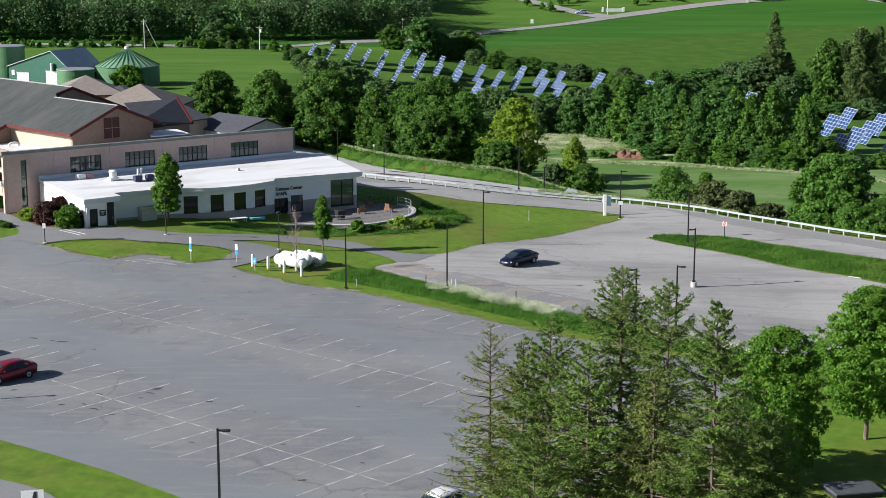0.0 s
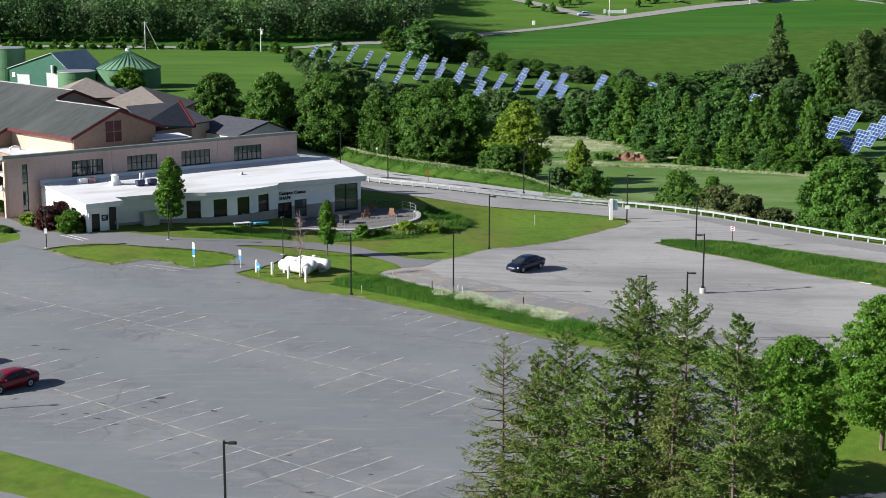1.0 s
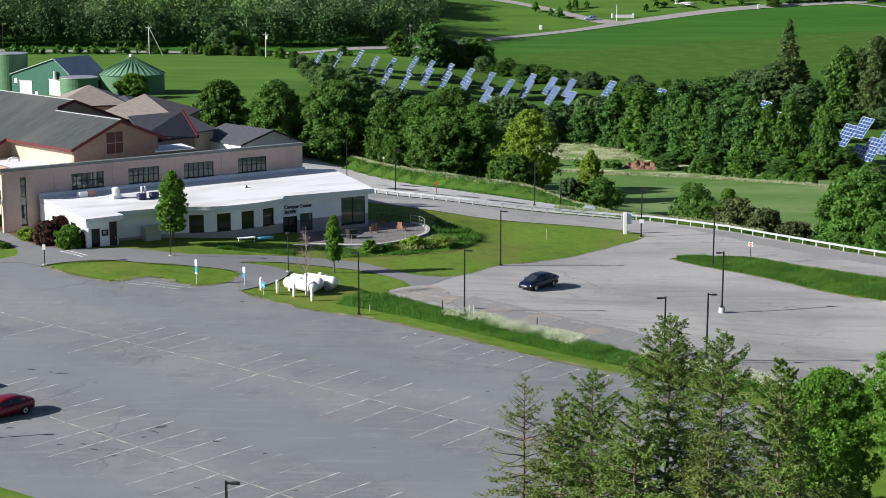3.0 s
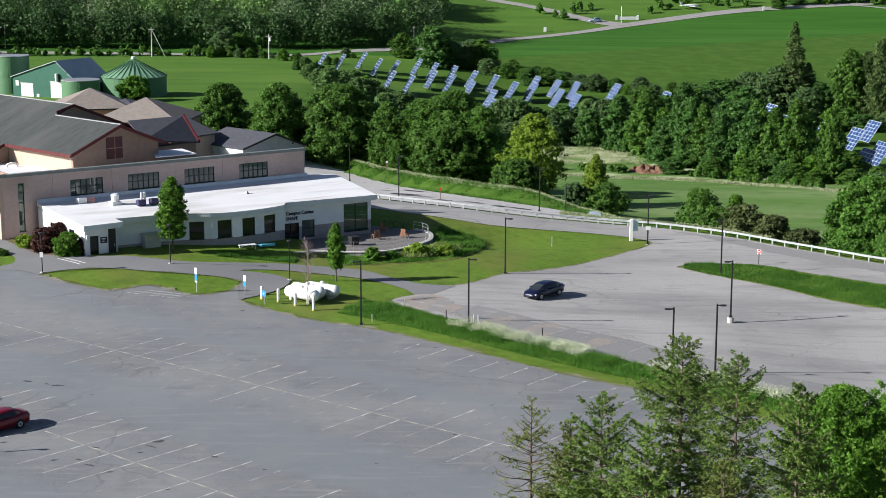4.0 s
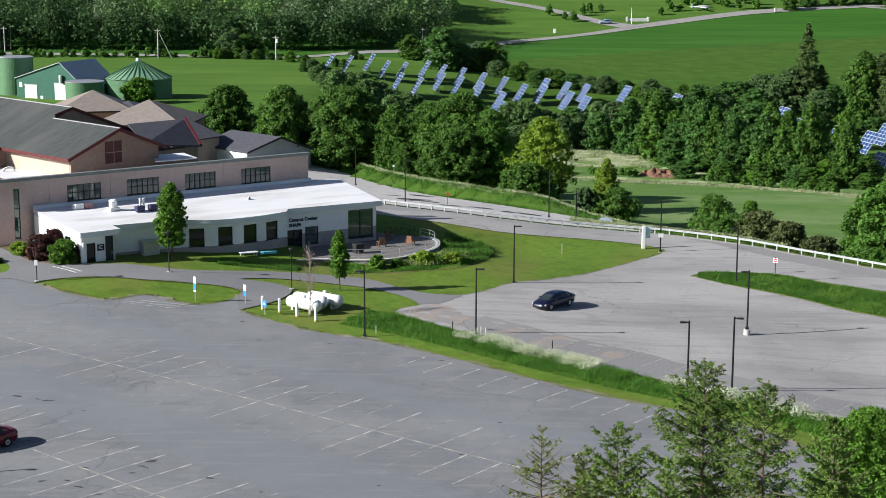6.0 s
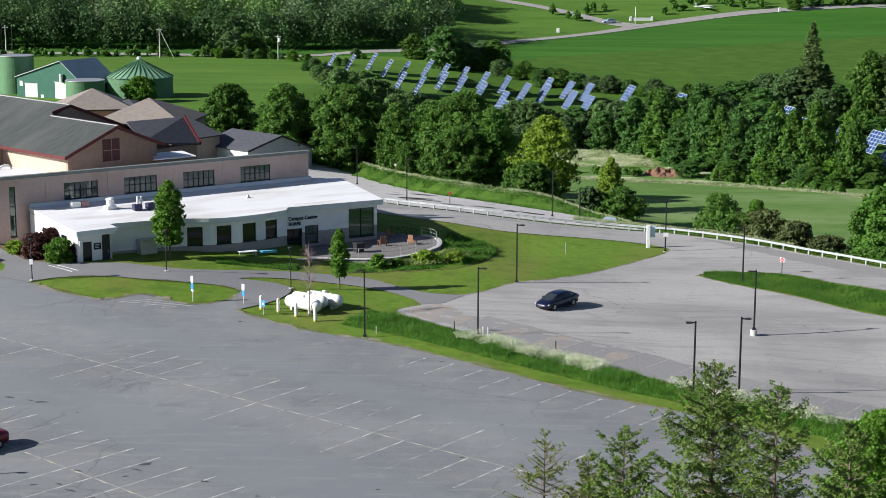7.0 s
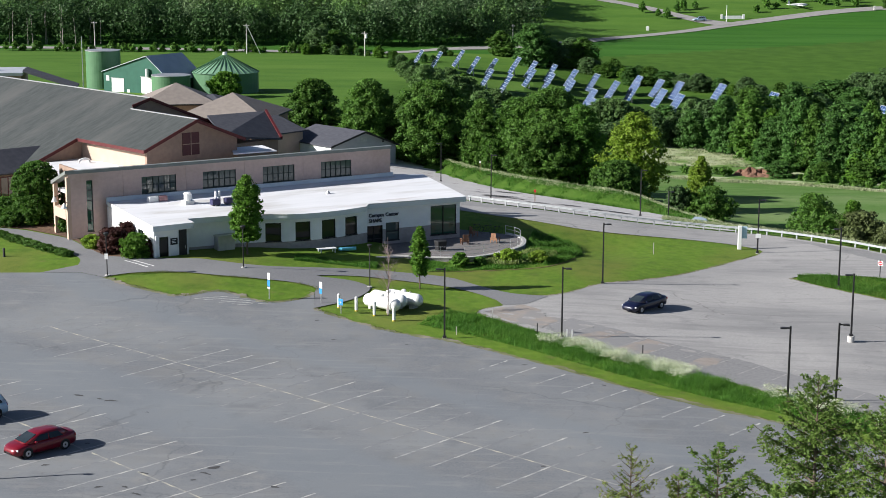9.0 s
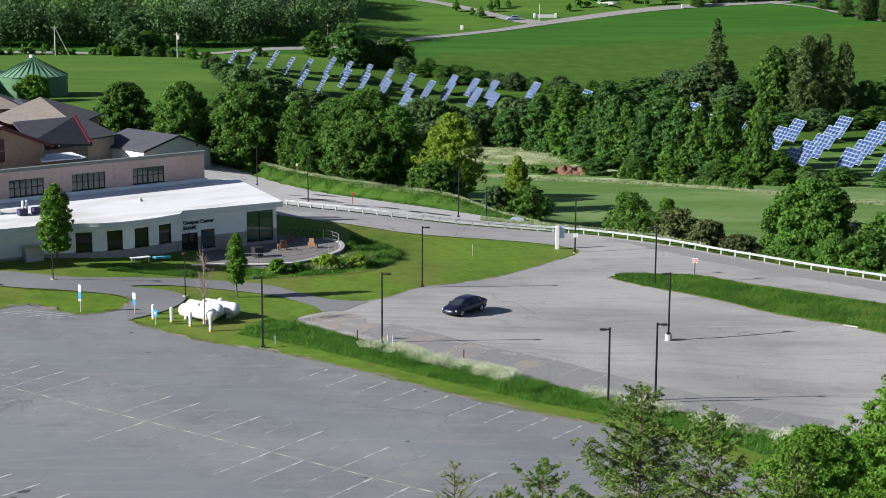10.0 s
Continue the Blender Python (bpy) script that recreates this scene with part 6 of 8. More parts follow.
for x, y, h, w, k in DITCH_STAND + TALL_STAND + FILL_STAND + REAR_STAND + EDGE_STAND:
    again(kinds[k], x, y, rng.uniform(0, 360), w / SIZES[k][1], h / SIZES[k][0], 0.8)
for x, y, h, w, k in ((-36, 316, 5.5, 9, 1), (-30, 310, 6, 10, 0), (-25, 304, 6.5, 10, 1), (-14, 298, 7, 10, 1), (-7, 292, 7, 9, 0), (-46, 322, 5, 9, 1), (4, 284, 6, 9, 1), (-21, 310, 9, 11, 1), (-35, 324, 7, 10, 0), (8, 290, 8, 9, 0), (-12, 310, 9, 10, 3), (-2, 302, 9, 10, 0)):
    again(kinds[k], x, y, rng.uniform(0, 360), w / SIZES[k][1], h / SIZES[k][0], 0.5)
# hedgerow beyond the solar field
hedgerow = [(-13.2, 553, 7.5), (-3.1, 531, 12.2), (3.0, 536, 9.0), (5.6, 535, 6.5), (12.7, 538, 8.7), (14.2, 526.7, 5.3), (19.5, 522, 4.5), (25.1, 518.6, 4.2), (26.2, 507.5, 5.1), (31.6, 507.6, 5.5), (35.8, 505.3, 5.1), (40.6, 499.3, 4.4), (45.3, 496.9, 5.4), (50.9, 494.8, 4.6), (57.6, 488.9, 6.0), (61.0, 484.4, 4.2), (66, 480, 5.0), (71, 476, 5.5), (9, 540, 8), (22, 528, 5), (29, 515, 4.6)]
field_edge = [(-31.8, 546, 3.2), (-72.6, 552, 9.4), (-68.1, 557, 8.4), (-66.6, 547, 3.4), (-76, 548, 3.6), (-63, 546, 3.4), (-58.5, 545, 2.6), (-51.3, 536, 3.6), (-46, 528, 3.4), (-42, 510, 3.0), (-38, 490, 3.6), (-31.5, 474, 3.2), (-25, 468, 3.6), (-28, 456, 3.4), (-44, 500, 2.4), (-33, 484, 2.8), (-36, 520, 2.6)]
for x, y, h in hedgerow + field_edge:
    for dx, share in ((0.0, 1.0), (rng.uniform(1.8, 3.4), rng.uniform(0.5, 0.8))):
        k = int(rng.integers(0, 4))
        again(kinds[k], x + dx, y + rng.normal() * 0.9 * dx, rng.uniform(0, 360), share * h * rng.uniform(0.95, 1.4) / SIZES[k][1], share * h * rng.uniform(0.85, 1.1) / SIZES[k][0])
for k, (x, y) in zip(kinds, ((154.0, 476.0), (160.0, 484.0), (168.0, 486.0), (150.0, 462.0), (53.5, 362.0), (66.5, 356.0))):
    plant(k, x, y, 30)
# pale willow scrub in front of the solar field
willow = broadleaf("bush", 7, 6.5, 67, 5200, 0.2, LEAF_SCRUB, 0.0, 60, label="pale grey-green willow scrub at the field's edge", category="bush", skirt=0.9, ragged=0.28)
plant(willow, -14.4, 401, 0, 1.05)
for x, y, h in ((-11.0, 413, 7.4), (-21.6, 429, 6.4), (-27.2, 443, 5.8), (-30.1, 437, 6.3), (-18.8, 431, 6.5), (15.4, 422, 7.6), (18.5, 421, 8.0), (22.9, 426, 5.6), (27.3, 426, 4.9), (31.7, 426, 4.6), (37.7, 437, 6.1), (42.3, 442, 5.4), (-25.3, 465, 4.5), (-16.6, 445, 3.8), (-34, 452, 4.4), (-38, 470, 4.0)):
    again(willow, x, y, rng.uniform(0, 360), h * rng.uniform(0.95, 1.2) / 6.5, h / 7)
again(willow, -72.0, 560, 40, 0.85, 1.25)
# tall conifers on the right of the valley
far_spruce = conifer("spruce", 22, 12, 71, NEEDLE_FAR, 0.15, 0.5, 0.7, 0.9, "tall distant spruce above the tree belt", low=0.03, twig=1.3, droop=0.22, power=0.95)
far_pine = conifer("pine", 18, 9, 72, NEEDLE_FAR, 0.12, 0.5, 0.75, 0.8, "tall distant pine with a full grey-green crown", low=0.03, twig=1.4, droop=0.05, power=0.5, rise=0.22)
plant(far_spruce, 97.2, 464.6, 0, 1.1)
plant(far_pine, 115.8, 441, 0, 1.18)
for x, y, h, w, src, bh, bw in ((120.3, 441, 21.6, 7.6, far_pine, 18, 9), (125.5, 441, 19.6, 7.4, far_pine, 18, 9), (113.0, 447, 17.5, 7.5, far_pine, 18, 9), (118.0, 448, 19.0, 7.5, far_pine, 18, 9), (101.8, 467, 12.5, 11.0, far_spruce, 22, 12), (93.3, 466, 12.0, 10.0, far_spruce, 22, 12),
                               (198, 684, 13, 9, far_spruce, 22, 12), (203, 676, 15, 9, far_spruce, 22, 12), (207, 678, 16, 9, far_spruce, 22, 12), (212, 672, 17, 10, far_spruce, 22, 12), (193, 697, 12, 8, far_spruce, 22, 12)):
    again(src, x, y, rng.uniform(0, 360), w / bw, h / bh)
for x, y, h, w, k in ((108.8, 448.4, 18.4, 10.5, 1), (85.1, 470.2, 9.7, 9.5, 3), (89.5, 464.7, 9.6, 7.8, 3), (80, 468, 8.0, 8.0, 0), (104, 462, 8, 8, 0), (129, 446, 9, 8, 1), (135, 452, 9, 9, 0), (186, 716, 10, 10, 1), (176, 718, 9, 10, 0), (164, 716, 9, 10, 1), (150, 712, 8, 9, 0), (141, 703, 7, 7, 1)):
    again(kinds[k], x, y, rng.uniform(0, 360), w / SIZES[k][1], h / SIZES[k][0], 0.5)


def woods(name, pts, hmin, hmax, seed, material, size, per, label):
    """A far wood: many loose crowns in one mesh."""
    rng = np.random.default_rng(seed)
    P, A, U = [], [], []
    for x, y in pts:
        h = rng.uniform(hmin, hmax)
        w = h * rng.uniform(0.28, 0.45)
        d = rand_dirs(rng, per)
        rr = rng.uniform(0.35, 1.08, per)[:, None] * (1 + 0.16 * np.sin(4 * d[:, :1] * 3 + x) + 0.14 * np.sin(9 * d[:, 2:] + y))
        zc = rng.uniform(0.3, 0.6)
        k = d * rr
        shape = np.where(k[:, 2] > 0, 1 - 0.5 * k[:, 2], 1.0)
        pos = np.stack([x + k[:, 0] * w * shape, y + k[:, 1] * w * shape, G(x, y) + h * (0.55 + 0.45 * k[:, 2])], 1)
        nor = d * 0.7 + rng.normal(size=(per, 3)) * 0.7 + np.array([0, 0, 0.4])
        nor /= np.linalg.norm(nor, axis=1, keepdims=True)
        a, u = facing(rng, nor, size * rng.uniform(0.5, 1.3, per))
        P.append(pos), A.append(a), U.append(u)
    me = cards(name, np.concatenate(P), np.concatenate(A), np.concatenate(U), material, 1.28)
    return tagged(new(name, me), label, "woods", kind="stuff")


rng = np.random.default_rng(9)
edge_x = lambda y: -6 + 0.05 * (y - 580)
front = [(x + rng.normal() * 1.5, 575 + 8 * rng.uniform() + (0.35 * max(0, x + 40))) for x in np.arange(-260, -14, 3.0)]
deep = [(rng.uniform(-300, edge_x(y)), y) for y in rng.uniform(584, 700, 480)]
# the front row's shade is put into its darker leaf colour
woods("woods", front, 9, 17, 81, WOOD_DARK, 0.36, 800, "edge of a broadleaf wood in darker leaves for its shade")
patchy = [(p, math.sin(0.06 * p[0] + 1.0) + math.sin(0.09 * p[1] + 0.03 * p[0]) + rng.normal() * 0.5) for p in deep]
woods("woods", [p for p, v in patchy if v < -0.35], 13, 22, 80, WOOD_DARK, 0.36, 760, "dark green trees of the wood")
woods("woods", [p for p, v in patchy if -0.35 <= v < 0.5], 12, 21, 82, WOOD_GREY, 0.36, 760, "grey-green trees of the wood")
woods("woods", [p for p, v in patchy if v >= 0.5], 11, 21, 83, WOOD_GREEN, 0.36, 760, "green trees of the wood")
poles = M()
for x, y in [p for p in front if p[0] < -150]:
    poles.tube((x, y - 4, G(x, y)), (x + rng.normal() * 0.3, y - 4, G(x, y) + rng.uniform(8, 14)), 0.14, 0.06, 4)
tagged(part("tree_trunks", poles, PALE_BARK), "pale trunks along the edge of the wood", "woods", kind="stuff")
roadside = [(x + rng.normal() * 1.4, 553.5 + rng.normal() * 1.0) for x in np.arange(-175, -58, 1.5) if rng.uniform() < 0.75]
woods("bushes", roadside, 0.9, 3.6, 84, LEAF_DARK, 0.5, 70, "low dark bushes along the country road")
woods("bushes", [(x + rng.uniform(-1.5, 1.5), y + rng.uniform(-1, 3)) for x, y in [(x + 0.5, y + 5.5) for x, y in DITCH[4:30] if not 37 < x < 51] for _ in range(3)], 0.7, 1.9, 85, LEAF_DARK, 0.3, 70, "low bushes along the meadow ditch")
woods("bushes", [(rng.uniform(84, 130), rng.uniform(694, 740)) for _ in range(22)] + [(49, 678), (46, 682), (54, 690), (86, 692), (91, 699), (95, 700), (57, 696), (62, 700), (40, 690)], 2.4, 5, 86, LEAF_MID, 0.6, 90, "scattered young trees on the hill")
woods("woods", [(rng.uniform(20, 420), rng.uniform(900, 1050)) for _ in range(150)], 14, 22, 87, LEAF_DARK, 2.0, 60, "dark woods beyond the hill")


# ---- trees and shrubs beside the campus building ----
plant(broadleaf("maple_tree", 7.7, 3.5, 91, 15000, 0.078, LEAF_BRIGHT, 0.16, 100, label="slim upright maple with a dark trunk", skirt=0.55, blunt=0.8, girth=0.6, ragged=0.1), -28.6, 175.4, 20)
plant(broadleaf("young_tree", 5.8, 1.9, 92, 5600, 0.08, LEAF_BRIGHT, 0.2, 90, label="small upright young tree on the lawn", skirt=0.6, blunt=0.85, girth=0.6, ragged=0.06), -11.3, 167.6, 70)
plant(broadleaf("round_tree", 6.4, 5.5, 93, 24000, 0.08, LEAF_MID, 0.04, 260, label="dense round green tree beside the path", skirt=0.8, blunt=0.5, ragged=0.03, peak=0.5), -52.6, 186.8, 30)
for x, y, h, w, m, seed, lab in ((-41.3, 173.6, 2.4, 3.2, LEAF_PURPLE, 94, "purple-leaved shrub beside the entrance"), (-38.7, 171.9, 2.3, 2.9, LEAF_BRIGHT, 95, "bright green rounded shrub beside the entrance"),
                                 (-43.9, 175.9, 1.3, 2.2, LEAF_YELLOW, 96, "low yellow-green shrub in the bed"), (-40.3, 175.6, 2.6, 2.2, LEAF_PURPLE, 97, "reddish shrub against the white wall"),
                                 (-37.2, 172.6, 1.6, 1.6, LEAF_PURPLE, 98, "small reddish shrub at the wall"), (-55, 185.2, 1.6, 3.0, LEAF_MID, 99, "low green shrub under the round tree"),
                                 (-52.6, 186, 1.5, 2.6, LEAF_BRIGHT, 100, "low green shrub under the round tree"), (-48.6, 183.2, 1.5, 2.6, LEAF_MID, 101, "low green shrub under the round tree"),
                                 (-8.2, 178.6, 1.3, 1.8, LEAF_BRIGHT, 107, "green shrub below the patio wall"), (-3.4, 180.8, 1.3, 2.6, LEAF_YELLOW, 108, "pale flowering shrub below the patio wall"), (-0.4, 181.6, 1.1, 2.2, LEAF_YELLOW, 109, "pale flowering shrub below the patio wall"),
                                 (-6.2, 179.4, 0.8, 1.4, LEAF_MID, 112, "low green shrub below the patio wall"),
                                 (-72.9, 395.0, 5.8, 8.2, LEAF_BRIGHT, 113, "green tree in front of the round tank")):
    plant(broadleaf("shrub" if h < 5 else "deciduous_tree", h, w, seed, int(1500 + 420 * w * h) if h < 5 else 9000, 0.055 + 0.02 * h, m, 0.0, 28 if h < 5 else 60, label=lab, category="shrub" if h < 5 else "tree", skirt=0.9), x, y, seed * 17)


# the clipped hedge along the path and the dark shrubs before the cross gable
edge_line = smooth_line([(-58.6, 183.4), (-55.0, 181.0), (-52.4, 178.6), (-50.3, 176.7), (-48.0, 174.4), (-45.4, 172.0)], 3)
hedge_plant = broadleaf("hedge_shrub", 0.58, 1.25, 102, 2600, 0.06, LEAF_DARK, 0.0, 26, label="low clipped dark green shrub edging the path", category="shrub", skirt=0.95, blunt=0.4)
plant(hedge_plant, *edge_line[0], 0)
for k, (x, y) in enumerate(edge_line[1:]):
    again(hedge_plant, x, y, 47 * k, 0.9 + 0.12 * (k % 3), 0.9 + 0.1 * (k % 2))
for k, (x, y, s) in enumerate(((-59.2, 187.8, 1.0), (-57.2, 189.4, 1.2), (-55.4, 188.2, 0.9), (-60.4, 191.0, 1.3), (-54.6, 190.6, 1.1), (-62.0, 188.6, 1.0))):
    if k == 0:
        porch_shrub = plant(broadleaf("shrub", 1.7, 3.2, 120, 5200, 0.085, LEAF_DARK, 0.0, 36, label="dark green shrub in the shade of the hall", category="shrub", skirt=0.95), x, y)
    else:
        again(porch_shrub, x, y, 60 * k, s, s)


def bare_sapling():
    t = thing("sapling", 0, 0, 0, 0, "nearly bare sapling with thin grey-pink twigs", "tree")
    rng = np.random.default_rng(5)
    m = M().tube((0, 0, -0.2), (0.05, 0, 2.6), 0.05, 0.03, 6).tube((0.05, 0, 2.6), (0, 0.05, 5.2), 0.03, 0.008, 5)
    for i in range(44):
        z = rng.uniform(1.3, 4.6)
        a = rng.uniform(0, 6.28)
        ln = rng.uniform(0.6, 1.5) * (1 - 0.12 * z)
        e = Vector((ln * math.cos(a) * 0.75, ln * math.sin(a) * 0.75, z + ln * 1.1))
        m.tube((0.03, 0, z), e, 0.016, 0.006, 4)
        for _ in range(3):
            m.tube(e * 0.7 + Vector((0.03, 0, z)) * 0.3, e + Vector(rng.normal(size=3)) * 0.25, 0.008, 0.004, 3)
    part("trunk", m, mat("grey_pink_bark", (0.2, 0.15, 0.14), (0.26, 0.2, 0.19), 5.0, 0.9), t)
    return plant(t, -13.3, 157.5, 0, 1.3)


bare_sapling()


# ---- tall grass and flowers ----
def blades(name, area, n, hmin, hmax, width, seed, material, label, lift=0.0, lean=0.6, clump=0.0):
    """Upright blades or flower heads scattered by the function area(rng, n)."""
    rng = np.random.default_rng(seed)
    x, y = area(rng, n)
    if clump:
        k = rng.uniform(0, 6.28, 6)
        wave = np.sin(0.9 * x + k[0] + 1.3 * np.sin(0.5 * y + k[1])) + np.sin(1.1 * y + k[2] + 1.2 * np.sin(0.7 * x + k[3])) + 0.7 * np.sin(2.3 * x - 1.9 * y + k[4])
        tall = 1 / (1 + np.exp(-1.6 * wave))
        keep = rng.uniform(0, 1, len(x)) < 1 - clump + clump * tall
        x, y, tall = x[keep], y[keep], tall[keep]
    h = rng.uniform(hmin, hmax, len(x))
    if clump:
        h = h * (1 - clump + clump * tall * 1.3)
    a = rng.uniform(0, 6.283, len(x))
    z = gz(x, y)
    up = np.stack([rng.normal(size=len(x)) * lean, rng.normal(size=len(x)) * lean, np.ones(len(x))], 1) * (h / 2)[:, None]
    ax = np.stack([np.cos(a), np.sin(a), np.zeros(len(x))], 1) * (width * rng.uniform(0.6, 1.3, len(x)))[:, None]
    pos = np.stack([x, y, z + lift * rng.uniform(0.4, 1.15, len(x)) + h / 2], 1)
    return tagged(new(name, cards(name, pos, ax, up, material)), label, "grass", kind="stuff")


def between(low, up, s0=0.0, s1=1.0, w0=0.0, w1=1.0):
    """Random places between two lines, from their share s0 to s1 and w0 to w1 of the way across."""
    def res(line):
        p = np.array(smooth_line(line, 6))
        d = np.r_[0, np.cumsum(np.hypot(*np.diff(p, axis=0).T))]
        return p, d / d[-1]

    lo, up_ = res(low), res(up)

    def area(rng, n):
        s, w = rng.uniform(s0, s1, n), rng.uniform(w0, w1, n)
        a = [np.interp(s, lo[1], lo[0][:, i]) for i in (0, 1)]
        b = [np.interp(s, up_[1], up_[0][:, i]) for i in (0, 1)]
        return a[0] + (b[0] - a[0]) * w, a[1] + (b[1] - a[1]) * w

    return area


SL = [(-11.9, 151.5), (-7, 148.7), (1, 141.8), (9.1, 134.9), (15.7, 130.4), (22, 124), (25.5, 117)]
SU = [(-8.0, 160.4), (-0.7, 153), (5.5, 146.9), (13.7, 140.6), (18.1, 136.7), (21.8, 133.7), (25.3, 130.5), (28.7, 128.4), (30.7, 123)]
blades("tall_grass", between(SL, SU, 0.0, 1.0, 0.5, 0.97), 90000, 0.15, 0.55, 0.022, 1, GRASS_TALL, "tall green grass on the strip between the lots", clump=0.55)
blades("tall_grass", between(SL, SU, 0.0, 1.0, 0.34, 0.6), 26000, 0.1, 0.35, 0.022, 2, GRASS_TALL, "shorter grass on the strip between the lots", clump=0.5)
for k, (s0, s1, n, w0) in enumerate(((0.22, 0.5, 15000, 0.64), (0.6, 0.95, 15000, 0.62))):
    blades("white_flowers", between(SL, SU, s0, s1, w0, 1.02), n, 0.035, 0.09, 0.042, 3 + k, FLOWER, "white umbel flowers among tall grass", 0.66, 0.9, clump=0.9)
blades("tall_grass", between(list(reversed(ISLAND_B_LOW)), ISLAND_B_TOP, 0.02, 1.0, 0.05, 0.95), 80000, 0.1, 0.4, 0.025, 6, GRASS_TALL, "tall green grass on the traffic island", clump=0.5)
BANK = [(x + 1.0, y + 9.0) for x, y in UPPER_FAR]
blades("tall_grass", between(UPPER_FAR, BANK, 0.0, 1.0, 0.05, 1.0), 40000, 0.12, 0.5, 0.04, 7, GRASS_TALL, "rough grass on the road bank", clump=0.5)
blades("white_flowers", between(UPPER_FAR, BANK, 0.12, 0.98, 0.6, 1.0), 13000, 0.06, 0.2, 0.045, 8, GRASS_SEED, "pale flowering weeds on the road bank", 0.4, 0.5, clump=0.6)
BEHIND = ([(14, 214), (24, 209), (31, 204), (38, 195), (47, 184), (66, 166)], [(15, 222), (26, 215), (33, 208), (40, 198.5), (49, 187), (68, 169)])
blades("tall_grass", between(*BEHIND), 24000, 0.15, 0.6, 0.04, 9, GRASS_TALL, "rough grass behind the guard rail", clump=0.5)
blades("white_flowers", between(*BEHIND, 0, 0.42, 0.1, 0.6), 13000, 0.06, 0.22, 0.045, 10, GRASS_SEED, "pale flowering grass behind the guard rail", 0.5, 0.5, clump=0.6)
blades("meadow_grass", lambda r, n: (r.uniform(22, 44, n), r.uniform(366, 398, n)), 16000, 0.2, 0.6, 0.07, 12, GRASS_SEED, "pale seeding grass in the meadow", clump=0.7)
blades("meadow_grass", between([(x - 1, y - 3.5) for x, y in DITCH], [(x + 1, y + 1) for x, y in DITCH]), 22000, 0.15, 0.55, 0.06, 11, GRASS_SEED, "pale tall grass along the meadow ditch", clump=0.6)
for k, (line, n) in enumerate(((STRIP_LOW, 9000), (ISLAND_A_LOW, 5000), (ISLAND_A_TOP, 4000), (LAWN_C_LOW, 6000), (STRIP_UP, 6000))):
    low, high = [(x, y - 0.3) for x, y in line], [(x + 0.15, y + 0.35) for x, y in line]
    blades("edge_grass", between(low, high), n, 0.03, 0.09, 0.03, 60 + k, GRASS_EDGE, "short ragged grass along the asphalt's edge", 0.03, clump=0.8)
BED = ([(-12.1, 174.6), (-9.1, 176.0), (-5.3, 177.4), (-2.0, 178.5), (1.3, 180.8), (2.6, 184.5), (0.6, 192.4)], [(-13.5, 179.7), (-10.5, 179.6), (-7.6, 179.7), (-5.0, 181.4), (-2.9, 184.4), (-1.6, 187.0), (-1.6, 191.6)])
blades("tall_grass", between(*BED), 20000, 0.08, 0.4, 0.022, 13, GRASS_TALL, "planted grasses below the patio wall", clump=0.6)
blades("white_flowers", between(*BED, 0.35, 0.75, 0.25, 0.9), 2600, 0.08, 0.18, 0.07, 14, GRASS_PALE, "pale flowers below the patio wall", 0.45, 0.5, clump=0.7)
blades("tall_grass", lambda r, n: (r.uniform(-24, -16, n), r.uniform(174.6, 176.6, n)), 8000, 0.1, 0.4, 0.022, 15, GRASS_TALL, "grass bed in front of the curved bay", clump=0.5)


SIDE_BED = ([(0.2, 180.2), (2.9, 184.2), (4.1, 191.5), (2.4, 195.6)], [(-1.2, 184.6), (-1.5, 187.5), (-1.5, 191.5), (-1.2, 196.4)])
blades("tall_grass", between(*SIDE_BED), 16000, 0.2, 0.7, 0.03, 16, GRASS_TALL, "tall shaded planting beside the patio wall", clump=0.6)


